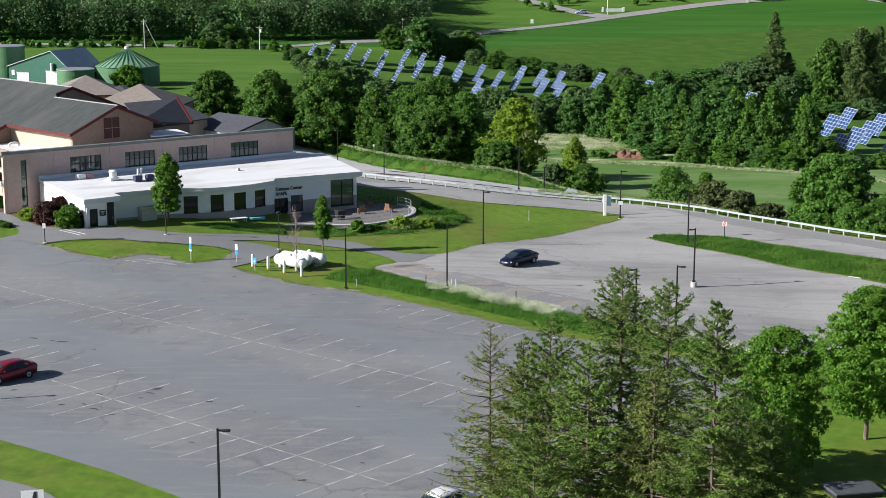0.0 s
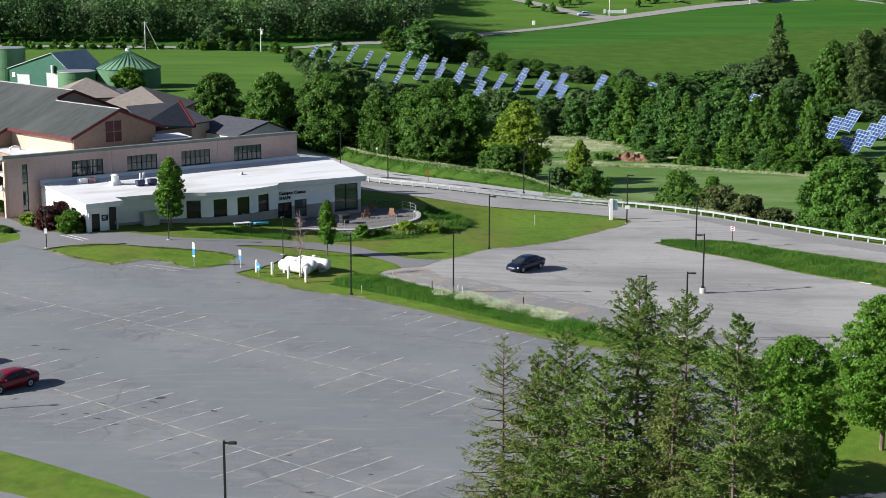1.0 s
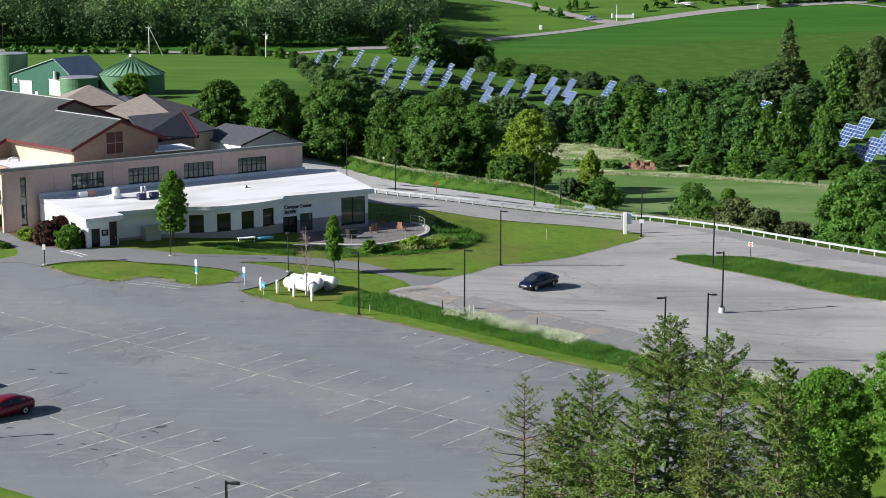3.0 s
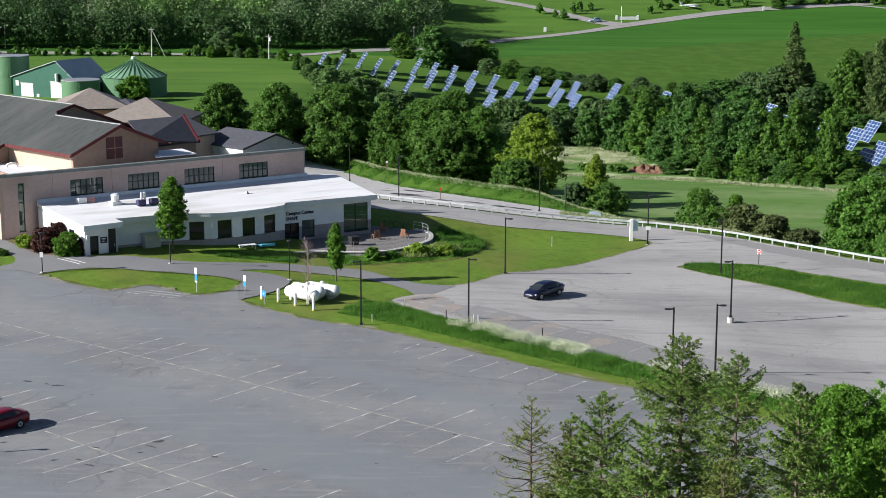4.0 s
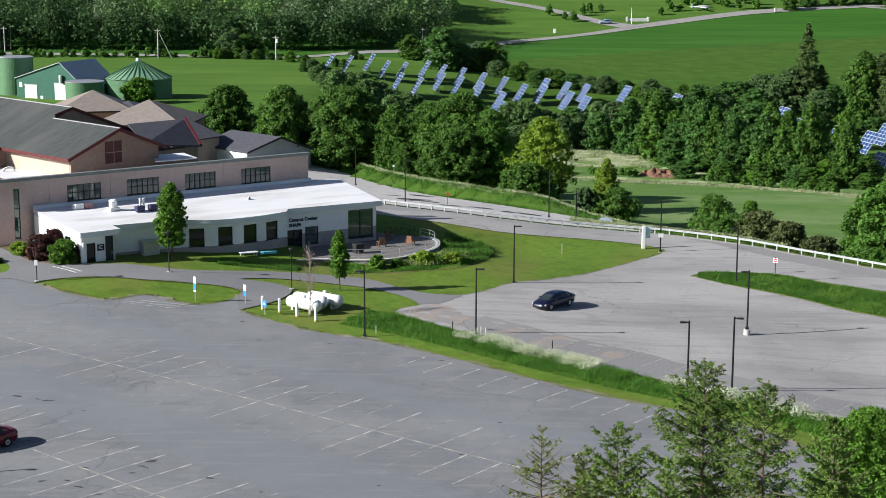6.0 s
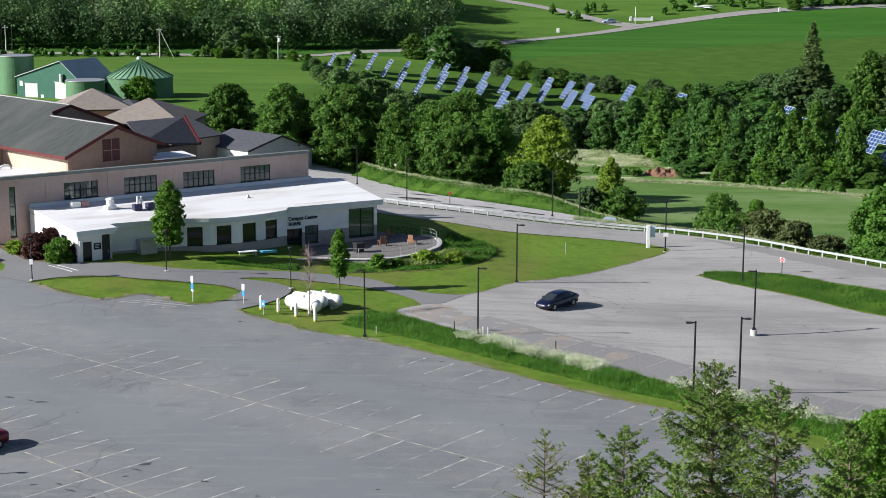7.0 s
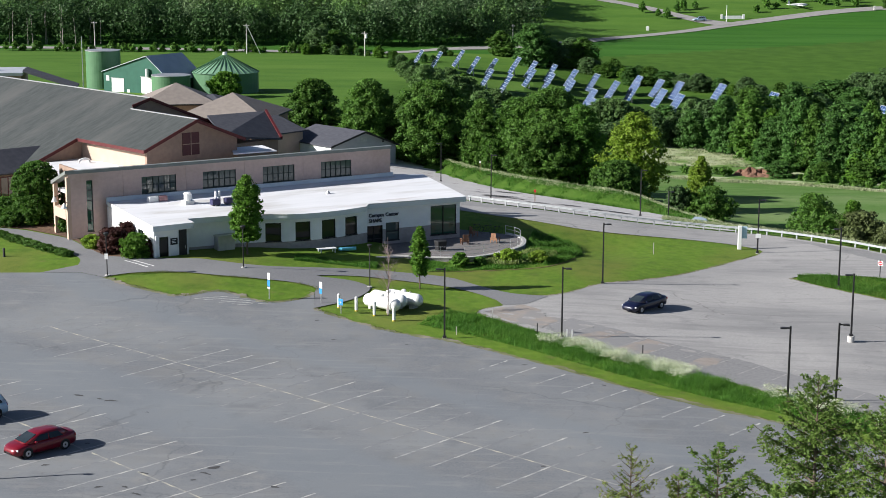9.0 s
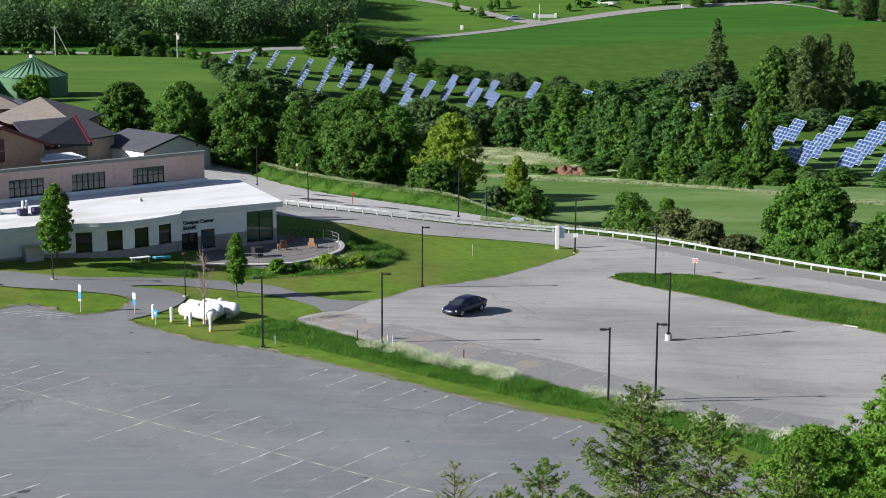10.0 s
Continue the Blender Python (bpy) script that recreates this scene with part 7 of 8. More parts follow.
# ---- patio ----
def patio():
    arc = smooth_line([(-19.2, 181.5), (-16.7, 179.8), (-13.8, 180.5), (-11.2, 180.2), (-7.8, 180.4), (-5.3, 182.1), (-3.4, 184.7), (-2.3, 186.9), (-2.0, 189.5), (-2.4, 191.8), (-3.8, 193.6)], 4)
    p0, p1 = on_building(19.2, -12.1), on_building(30.3, -13.1)
    top = 0.5
    me = M().slab([(x, y, top) for x, y in arc + [on_building(32.0, -8.0), p1, p0]], 0.25)
    tagged(part("patio", me, PAVER), "grey paved patio in front of the glass doors", "patio", kind="structure")
    t = thing("stone_wall", -6.5, 177.2, 0, 0, "curved low grey stone wall round the patio", "wall")
    stones = {}
    rng = np.random.default_rng(6)
    for (x0, y0), (x1, y1) in zip(arc, arc[1:]):
        n = math.dist((x0, y0), (x1, y1))
        ang = math.atan2(y1 - y0, x1 - x0)
        lo = G((x0 + x1) / 2, (y0 + y1) / 2) - 0.15
        rows = max(2, int((top - lo) / 0.26))
        for r in range(rows):
            k = max(1, round(n / 0.62))
            for j in range(k):
                key = (round(n / k, 2), int(rng.integers(0, 3)))
                if key not in stones:
                    q = 0.012 * key[1]
                    stones[key] = M().chamfer(-key[0] / 2 + 0.012, key[0] / 2 - 0.012, -0.16 - q, 0.16, 0.008, (top - lo) / rows - 0.008, 0.03).mesh("stone", STONE)
                f = (j + 0.5 + (0.25 if r % 2 else -0.0)) / k
                o = new("stone", stones[key])
                o.parent = t
                o.matrix_basis = pose(x0 + (x1 - x0) * f + 6.5, y0 + (y1 - y0) * f - 177.2, lo + r * (top - lo) / rows, 0, 0, math.degrees(ang))
        cap = M().chamfer(-n / 2 - 0.02, n / 2 + 0.02, -0.24, 0.24, 0, 0.1, 0.02)
        o = part("coping", cap, CONCRETE, t, "pale stone coping")
        o.matrix_basis = pose((x0 + x1) / 2 + 6.5, (y0 + y1) / 2 - 177.2, top + 0.006, 0, 0, math.degrees(ang))
    r = thing("railing", -3.2, 180, top, 0, "thin pale metal railing on the patio's edge", "railing")
    pts = [(x + (-7.5 - x) * 0.06, y + (186 - y) * 0.06) for x, y in arc[10:]]
    for i in range(0, len(pts), 3):
        part("post", M().tube((pts[i][0] + 3.2, pts[i][1] - 180, 0), (pts[i][0] + 3.2, pts[i][1] - 180, 1.05), 0.03, 0.03, 6), GREY_METAL, r)
    for h in (0.3, 0.68, 1.05):
        m = M()
        for q0, q1 in zip(pts, pts[1:]):
            m.tube((q0[0] + 3.2, q0[1] - 180, h), (q1[0] + 3.2, q1[1] - 180, h), 0.02, 0.02, 5)
        part("rail", m, GREY_METAL, r)
    c = thing("garden_chair", -8.1, 187.6, top + 0.004, 200, "slatted wooden garden chair on the patio", "chair", "patio chairs")
    for k in range(5):
        part("slat", M().box(-0.3 + 0.12 * k, -0.2 + 0.12 * k, 0.28, 0.33, 0.3, 1.05), WOOD, c)
        part("slat", M().box(-0.32, 0.32, -0.3 + 0.12 * k, -0.2 + 0.12 * k, 0.36, 0.39), WOOD, c)
    for sx in (-0.36, 0.36):
        part("arm", M().box(sx - 0.06, sx + 0.06, -0.38, 0.35, 0.56, 0.59), WOOD, c)
        for sy in (-0.32, 0.26):
            part("leg", M().box(sx - 0.04, sx + 0.04, sy - 0.04, sy + 0.04, 0, 0.56), WOOD, c)
    for x, y, a in ((-5.0, 188.6, 150), (-7.4, 192.2, 120), (-12.6, 184.6, 215)):
        copy_thing(c, pose(x, y, top + 0.004, 0, 0, a))
    b = thing("storage_bin", -10.4, 184.0, top + 0.004, 30, "black plastic bin on the patio", "bin")
    part("body", M().loft([[(sx * w, sy * w, z) for sx, sy in ((-1, -1), (1, -1), (1, 1), (-1, 1))] for w, z in ((0.4, 0), (0.48, 0.9))]), PLASTIC_BLACK, b)
    part("lid", M().chamfer(-0.52, 0.52, -0.52, 0.52, 0.9, 1.02, 0.04), PLASTIC_BLACK, b)
    for i, (x, y, a) in enumerate(((-6.0, 193.9, 20), (-5.0, 193.2, 35), (-7.2, 194.3, 15))):
        if i == 0:
            bike = thing("bicycle", x, y, top + 0.004, a, "dark bicycle parked on the patio", "bicycle", "parked bicycles")
            for wx in (-0.52, 0.52):
                w = M()
                for j in range(16):
                    a0, a1 = 6.2832 * j / 16, 6.2832 * (j + 1) / 16
                    w.tube((wx + 0.33 * math.cos(a0), 0, 0.35 + 0.33 * math.sin(a0)), (wx + 0.33 * math.cos(a1), 0, 0.35 + 0.33 * math.sin(a1)), 0.02, 0.02, 5)
                part("wheel", w, RUBBER, bike)
            fr = M()
            for q0, q1 in (((-0.52, 0.35), (-0.15, 0.85)), ((-0.15, 0.85), (0.4, 0.85)), ((0.4, 0.85), (0.0, 0.3)), ((0.0, 0.3), (-0.15, 0.85)), ((0.0, 0.3), (-0.52, 0.35)), ((0.4, 0.95), (0.52, 0.35))):
                fr.tube((q0[0], 0, q0[1]), (q1[0], 0, q1[1]), 0.02, 0.02, 6)
            part("frame", fr, DARK_METAL, bike)
            part("handlebar", M().tube((0.4, -0.28, 0.98), (0.4, 0.28, 0.98), 0.015, 0.015, 6), DARK_METAL, bike)
            part("saddle", M().chamfer(-0.3, -0.02, -0.07, 0.07, 0.88, 0.94, 0.02), PLASTIC_BLACK, bike)
        else:
            copy_thing(bike, pose(x, y, top + 0.004, 0, 0, a))
    x, y = -19.5, 180.7
    s = thing("kayak", x, y, G(x, y) + 0.1, 20, "small pale blue boat lying on the grass", "boat")
    part("hull", M().loft([[(q, sy * w, z) for sy, z in ((-1, 0.32), (-0.75, 0.08), (0, 0.0), (0.75, 0.08), (1, 0.32), (0, 0.36))] for q, w in ((-0.9, 0.05), (-0.6, 0.3), (0, 0.38), (0.6, 0.3), (0.9, 0.05))]), mat("pale_blue_plastic", (0.12, 0.45, 0.62), (0.15, 0.5, 0.68), 2.0, 0.4), s)


patio()
EDGING = smooth_line([(-12.5, 175.0), (-10.6, 175.5), (-8.7, 176.1), (-6.5, 176.6), (-4.5, 177.2), (-2.4, 177.8), (0.4, 179.4), (2.6, 182.9), (3.6, 187.5), (4.0, 191.5)], 4)
sheet("ground", EDGING + [(x - 0.07, y + 0.14) for x, y in reversed(EDGING)], 0.03, MULCH, "narrow dark soil edge cut round the planting bed", "edging")
t = thing("picnic_table", -21.4, 179.5, G(-21.4, 179.5), 30, "low white slatted table on the grass", "table")
for k in range(4):
    part("slat", M().box(-0.95, 0.95, -0.4 + 0.2 * k, -0.22 + 0.2 * k, 0.38, 0.43), WHITE_METAL, t)
for sx in (-0.75, 0.75):
    for sy in (-0.32, 0.32):
        part("leg", M().box(sx - 0.04, sx + 0.04, sy - 0.04, sy + 0.04, -0.05, 0.38), WHITE_METAL, t)


# ---- street furniture ----
def light_pole(h=5.85, arm=1, tall_base=False):
    t = thing("light_pole", 0, 0, 0, 0, "black square light pole with a single shoebox lamp", "light pole", "parking lot lights")
    b = 0.55 if tall_base else 0.06
    part("base", M().tube((0, 0, -0.15), (0, 0, b), 0.3 if tall_base else 0.2, 0.3 if tall_base else 0.2, 14), CONCRETE, t, "round concrete base")
    part("base_cover", M().chamfer(-0.15, 0.15, -0.15, 0.15, b, b + 0.18, 0.03), DARK_METAL, t)
    part("shaft", M().loft([[(sx * r, sy * r, z) for sx, sy in ((-1, -1), (1, -1), (1, 1), (-1, 1))] for r, z in ((0.075, b), (0.06, h))]), DARK_METAL, t)
    part("arm", M().box(0, arm * 0.35, -0.04, 0.04, h - 0.18, h - 0.08) if arm > 0 else M().box(arm * 0.35, 0, -0.04, 0.04, h - 0.18, h - 0.08), DARK_METAL, t)
    x0, x1 = sorted((arm * 0.24, arm * 0.72))
    head = part("lamp_head", M().chamfer(x0, x1, -0.15, 0.15, h - 0.19, h - 0.07, 0.04), DARK_METAL, t)
    part("lens", M().box(x0 + 0.07, x1 - 0.07, -0.11, 0.11, h - 0.2, h - 0.19), LAMP_CLEAR, head)
    return t


pole_r, pole_l = light_pole(arm=1), light_pole(arm=-1)
plant(pole_r, 1.5, 151.4)
plant(pole_l, -8.0, 150.1)
for x, y, a in ((5.6, 173.0, 0), (22.7, 193.4, 0), (21.0, 136.4, 0), (-12.15, 89.3, 0), (-39.4, 112.8, 0), (12.0, 221.4, -10), (-6.5, 224.0, 0)):
    copy_thing(pole_r, pose(x, y, G(x, y), 0, 0, a))
for x, y, a in ((17.3, 134.7, 0), (28.15, 176.0, 0), (-15.2, 264.0, 0), (52.0, 190.5, 0)):
    copy_thing(pole_l, pose(x, y, G(x, y), 0, 0, a))
plant(light_pole(5.85, -1, True), 25.5, 155.1)
plant(light_pole(3.4), 15.6, 223.2, 20)


def path_lamp():
    t = thing("path_lamp", 0, 0, 0, 0, "black path lamp post with a flat round head", "lamp post", "path lamps")
    part("base", M().tube((0, 0, -0.1), (0, 0, 0.12), 0.24, 0.24, 12), CONCRETE, t)
    part("shaft", M().tube((0, 0, 0.12), (0, 0, 3.7), 0.055, 0.045, 8), DARK_METAL, t)
    part("head", M().tube((0, 0, 3.7), (0, 0, 3.95), 0.1, 0.26, 12).tube((0, 0, 3.95), (0, 0, 4.02), 0.26, 0.2, 12), DARK_METAL, t)
    return t


lamp = plant(path_lamp(), -15.8, 166.7)
copy_thing(lamp, pose(-27.9, 169.4, G(-27.9, 169.4)))
third = copy_thing(lamp, pose(-39.6, 165.0, G(-39.6, 165.0)))
t = thing("post_sign", -39.6, 164.9, G(-39.6, 164.9) + 1.6, 0, "white notice plate fixed to a lamp post", "sign")
part("plate", M().box(-0.16, 0.16, -0.06, -0.04, 0, 0.52), SIGN_WHITE, t)


def parking_sign(x, y, h, plates, turn=-42, label="blue and white parking sign on a thin post"):
    t = thing("parking_sign", x, y, G(x, y), turn, label, "sign", "parking signs")
    part("post", M().box(-0.03, 0.03, -0.03, 0.03, -0.2, h), GREY_METAL, t)
    for z0, z1, w, m in plates:
        part("plate", M().box(-w, w, -0.06, -0.035, z0, z1), m, t)
    return t


parking_sign(-24.0, 160.4, 2.4, ((1.75, 2.35, 0.17, SIGN_WHITE), (1.15, 1.7, 0.17, BLUE_SIGN), (0.95, 1.1, 0.17, SIGN_WHITE)))
parking_sign(-19.4, 160.2, 1.9, ((1.35, 1.9, 0.18, SIGN_WHITE), (0.85, 1.3, 0.18, BLUE_SIGN)))
parking_sign(-17.3, 157.3, 1.35, ((0.75, 1.3, 0.27, BLUE_SIGN), (0.9, 1.1, 0.12, SIGN_WHITE)), label="low blue parking sign on a thin post")
for x, y, m, lab in ((-17.7, 159.0, WHITE_METAL, "white steel bollard on the grass"), (-16.1, 158.3, WHITE_METAL, "white steel bollard on the grass"), (-14.4, 157.0, WHITE_METAL, "white steel bollard beside the tanks"), (-12.6, 155.5, WHITE_METAL, "white steel bollard beside the tanks")):
    t = thing("bollard", x, y, G(x, y), 0, lab, "bollard", "bollards by the tanks")
    part("pipe", M().tube((0, 0, -0.2), (0, 0, 1.2), 0.14, 0.14, 14).tube((0, 0, 1.2), (0, 0, 1.28), 0.14, 0.05, 14), m, t)
    part("band", M().tube((0, 0, 0.0), (0, 0, 0.1), 0.148, 0.148, 14), YELLOW, t, "yellow band at the foot")


def gas_tank(x, y, turn):
    t = thing("gas_tank", x, y, G(x, y), turn, "white horizontal propane tank on concrete feet", "gas tank", "propane tanks")
    r, L, n, c = 0.56, 3.2, 20, 0.74
    rings = []
    for e, k in ((-L / 2 - 0.46, 0.1), (-L / 2 - 0.4, 0.42), (-L / 2 - 0.28, 0.72), (-L / 2 - 0.12, 0.93), (-L / 2, 1.0), (L / 2, 1.0), (L / 2 + 0.12, 0.93), (L / 2 + 0.28, 0.72), (L / 2 + 0.4, 0.42), (L / 2 + 0.46, 0.1)):
        rings.append([(e, r * k * math.cos(6.2832 * i / n), c + r * k * math.sin(6.2832 * i / n)) for i in range(n)])
    part("shell", M().loft(rings), WHITE_METAL, t, smooth=True)
    part("dome", M().tube((0, 0, c + 0.5), (0, 0, c + 0.72), 0.22, 0.2, 12).tube((0, 0, c + 0.72), (0, 0, c + 0.78), 0.2, 0.08, 12), WHITE_METAL, t)
    part("valve", M().tube((0.7, 0, c + 0.5), (0.7, 0, c + 0.68), 0.05, 0.05, 8), GREY_METAL, t)
    for e in (-1.1, 1.1):
        part("foot", M().box(e - 0.14, e + 0.14, -0.42, 0.42, -0.2, c - 0.4), CONCRETE, t)
    return t


gas_tank(-13.95, 158.9, -38)
gas_tank(-13.5, 160.3, -37)
gas_tank(-12.2, 160.9, -36)


def guard_rail():
    pts = smooth_line(RAIL[1:], 5)
    d = np.r_[0, np.cumsum([math.dist(a, b) for a, b in zip(pts, pts[1:])])]
    at = lambda s: (float(np.interp(s, d, [p[0] for p in pts])), float(np.interp(s, d, [p[1] for p in pts])))
    t = thing("guard_rail", pts[0][0], pts[0][1], G(*pts[0]), 0, "long galvanised guard rail along the road", "guard rail")
    ox, oy, oz = pts[0][0], pts[0][1], G(*pts[0])
    post = M().box(-0.07, 0.07, -0.07, 0.07, -0.3, 0.76).mesh("post", RAIL_STEEL)
    s = 0.3
    while s < d[-1]:
        x, y = at(s)
        x1, y1 = at(min(s + 0.5, d[-1]))
        o = new("post", post)
        o.parent = t
        o.matrix_basis = pose(x - ox, y - oy + 0.16, G(x, y) - oz, 0, 0, math.degrees(math.atan2(y1 - y, x1 - x)))
        s += 1.9
    s = 0.0
    prof_w = [(k, 0.5 + 0.62 * (z - 0.42)) for k, z in [(0.0, 0.42), (-0.07, 0.48), (-0.07, 0.54), (0.0, 0.6), (0.0, 0.64), (-0.07, 0.7), (-0.07, 0.76), (0.0, 0.82), (0.03, 0.82), (0.03, 0.42)]]
    while s < d[-1] - 0.2:
        e = min(s + 3.8, d[-1])
        rings = []
        for q in (s, e):
            x, y = at(q)
            xa, ya = at(max(0, q - 0.5))
            xb, yb = at(min(d[-1], q + 0.5))
            n = Vector((yb - ya, xa - xb)).normalized()
            rings.append([(x - ox - n.x * k * -1, y - oy - n.y * k * -1, G(x, y) - oz + z) for k, z in [(-c, zz) for c, zz in prof_w]])
        part("rail", M().loft(rings), RAIL_STEEL, t)
        s = e
    return t


guard_rail()
t = thing("entrance_sign", 21.1, 195.8, G(21.1, 195.8), 0, "white post sign with a pale blue panel", "sign")
part("post", M().chamfer(-0.2, 0.2, -0.2, 0.2, -0.2, 2.55, 0.03), WHITE_METAL, t)
part("panel", M().box(0.2, 0.75, -0.05, 0.05, 1.2, 2.5), mat("pale_blue_panel", (0.45, 0.62, 0.75), (0.5, 0.66, 0.78), 2.0, 0.5), t)
t = thing("road_sign", 33.1, 181.3, G(33.1, 181.3), -35, "red no-entry disc with a white bar on a post", "sign")
part("post", M().box(-0.035, 0.035, -0.03, 0.03, -0.2, 1.75), DARK_METAL, t)
disc = M().tube((0, -0.05, 1.4), (0, -0.035, 1.4), 0.21, 0.21, 20)
pl = part("plate", M().box(-0.24, 0.24, -0.035, -0.03, 1.16, 1.64), SIGN_WHITE, t, "white square sign plate")
part("disc", disc, STOP_RED, pl, "red disc")
part("bar", M().box(-0.14, 0.14, -0.06, -0.051, 1.36, 1.44), SIGN_WHITE, pl)
t = thing("pole_plate", 22.7, 193.25, G(22.7, 193.25) + 1.7, 0, "small white notice fixed to a light pole", "sign")
part("plate", M().box(-0.28, 0.28, -0.06, -0.04, 0, 0.45), SIGN_WHITE, t)
for x, y, h, m, lab in ((11.6, 191.2, 1.25, POLE_GREY, "thin pale marker post on the lawn"), (-4.3, 156.9, 0.9, POLE_GREY, "thin grey marker post at the lot's edge"), (-0.5, 151.4, 1.1, DARK_METAL, "thin dark marker post at the lot's edge"),
                        (1.9, 150.2, 1.0, SIGN_WHITE, "white marker post among the flowers"), (2.3, 150.0, 1.0, SIGN_WHITE, "white marker post among the flowers"), (7.8, 146.8, 0.9, DARK_METAL, "thin dark marker post at the lot's edge"), (-7.1, 151.3, 0.7, POLE_GREY, "pale marker post in the grass")):
    t = thing("marker_post", x, y, G(x, y), 0, lab, "post")
    part("stake", M().box(-0.04, 0.04, -0.025, 0.025, -0.2, h), m, t)
for x, y, c, lab in ((-1.0, 228.6, STOP_RED, "small red road sign on a post"), (-9.8, 277.0, SIGN_WHITE, "small white road sign on the grass bank")):
    t = thing("road_sign", x, y, G(x, y), 0, lab, "sign")
    part("post", M().box(-0.05, 0.05, -0.05, 0.05, -0.2, 1.6), WOOD, t)
    part("plate", M().box(-0.15, 0.15, -0.08, -0.05, 1.25, 1.6), c, t)
t = thing("lawn_stake", -51.2, 171.3, G(-51.2, 171.3), 0, "short dark stake on the lawn", "post")
part("stake", M().tube((0, 0, -0.1), (0, 0, 0.6), 0.14, 0.1, 8).tube((0, 0, 0.6), (0, 0, 0.8), 0.16, 0.1, 8), PLASTIC_BLACK, t)
t = thing("board_sign", -23.4, 91.4, G(-23.4, 91.4), 12, "white leaning board sign with a dark mark", "sign")
part("board", M().slab([(-0.65, -0.25, 0.0), (0.65, -0.25, 0.0), (0.65, 0.25, 1.35), (-0.65, 0.25, 1.35)], 0.05), SIGN_WHITE, t)
part("mark", M().slab([(-0.2, -0.16, 0.3), (0.25, -0.16, 0.3), (0.25, 0.2, 1.26), (0.1, 0.2, 1.26)], 0.01), PLASTIC_BLACK, t)
part("strut", M().beam((0, 0.2, 1.2), (0, 0.7, 0.0), 0.06, 0.06), WOOD, t)
t = thing("storage_box", 25.6, 94.6, G(25.6, 94.6), 12, "low dark storage box in the shade", "box")
part("body", M().box(-1.5, 1.5, -1.0, 1.0, 0, 0.3), PLASTIC_BLACK, t)
part("lid", M().chamfer(-1.6, 1.6, -1.1, 1.1, 0.3, 0.42, 0.05), mat("slate_lid", (0.06, 0.065, 0.075), (0.08, 0.085, 0.095), 2.0, 0.6), t)
KERB = M().chamfer(-0.7, 0.7, -0.07, 0.07, 0, 0.07, 0.02).mesh("kerb", CONCRETE)
for x, y, a in ((42.2, 159.2, -40),):
    o = tagged(part("kerb_stone", KERB, CONCRETE), "pale concrete wheel stop at the island's edge", "kerb", "wheel stops")
    o.matrix_basis = pose(x, y, G(x, y) + 0.051, 0, 0, a)

t = thing("tarpaulin", 19.0, 217.6, G(19.0, 217.6), -32, "pale blue-grey tarpaulin draped over a low heap behind the guard rail", "tarpaulin")
part("sheet", M().loft([[(-1.5, -0.7, -0.1), (-1.5, 0.7, -0.1), (-1.45, 0.0, 0.12)], [(-0.8, -0.75, -0.1), (-0.8, 0.75, -0.1), (-0.8, 0.05, 0.75)], [(0.1, -0.8, -0.1), (0.1, 0.8, -0.1), (0.1, 0.0, 0.85)], [(0.8, -0.75, -0.1), (0.8, 0.75, -0.1), (0.8, -0.05, 0.7)], [(1.5, -0.6, -0.1), (1.5, 0.6, -0.1), (1.45, 0.0, 0.1)]]), mat("blue_grey_tarpaulin", (0.11, 0.15, 0.19), (0.16, 0.2, 0.245), 1.5, 0.6, bump=0.03, bscale=4), t)


# ---- cars ----
def plate(m, quad, thick=0.02):
    """A thin four-cornered plate, thickened along its normal."""
    c = [Vector(p) for p in quad]
    n = (c[2] - c[0]).cross(c[3] - c[1]).normalized() * thick
    return m.loft([[p - n * 0.5 for p in c], [p + n * 0.5 for p in c]])


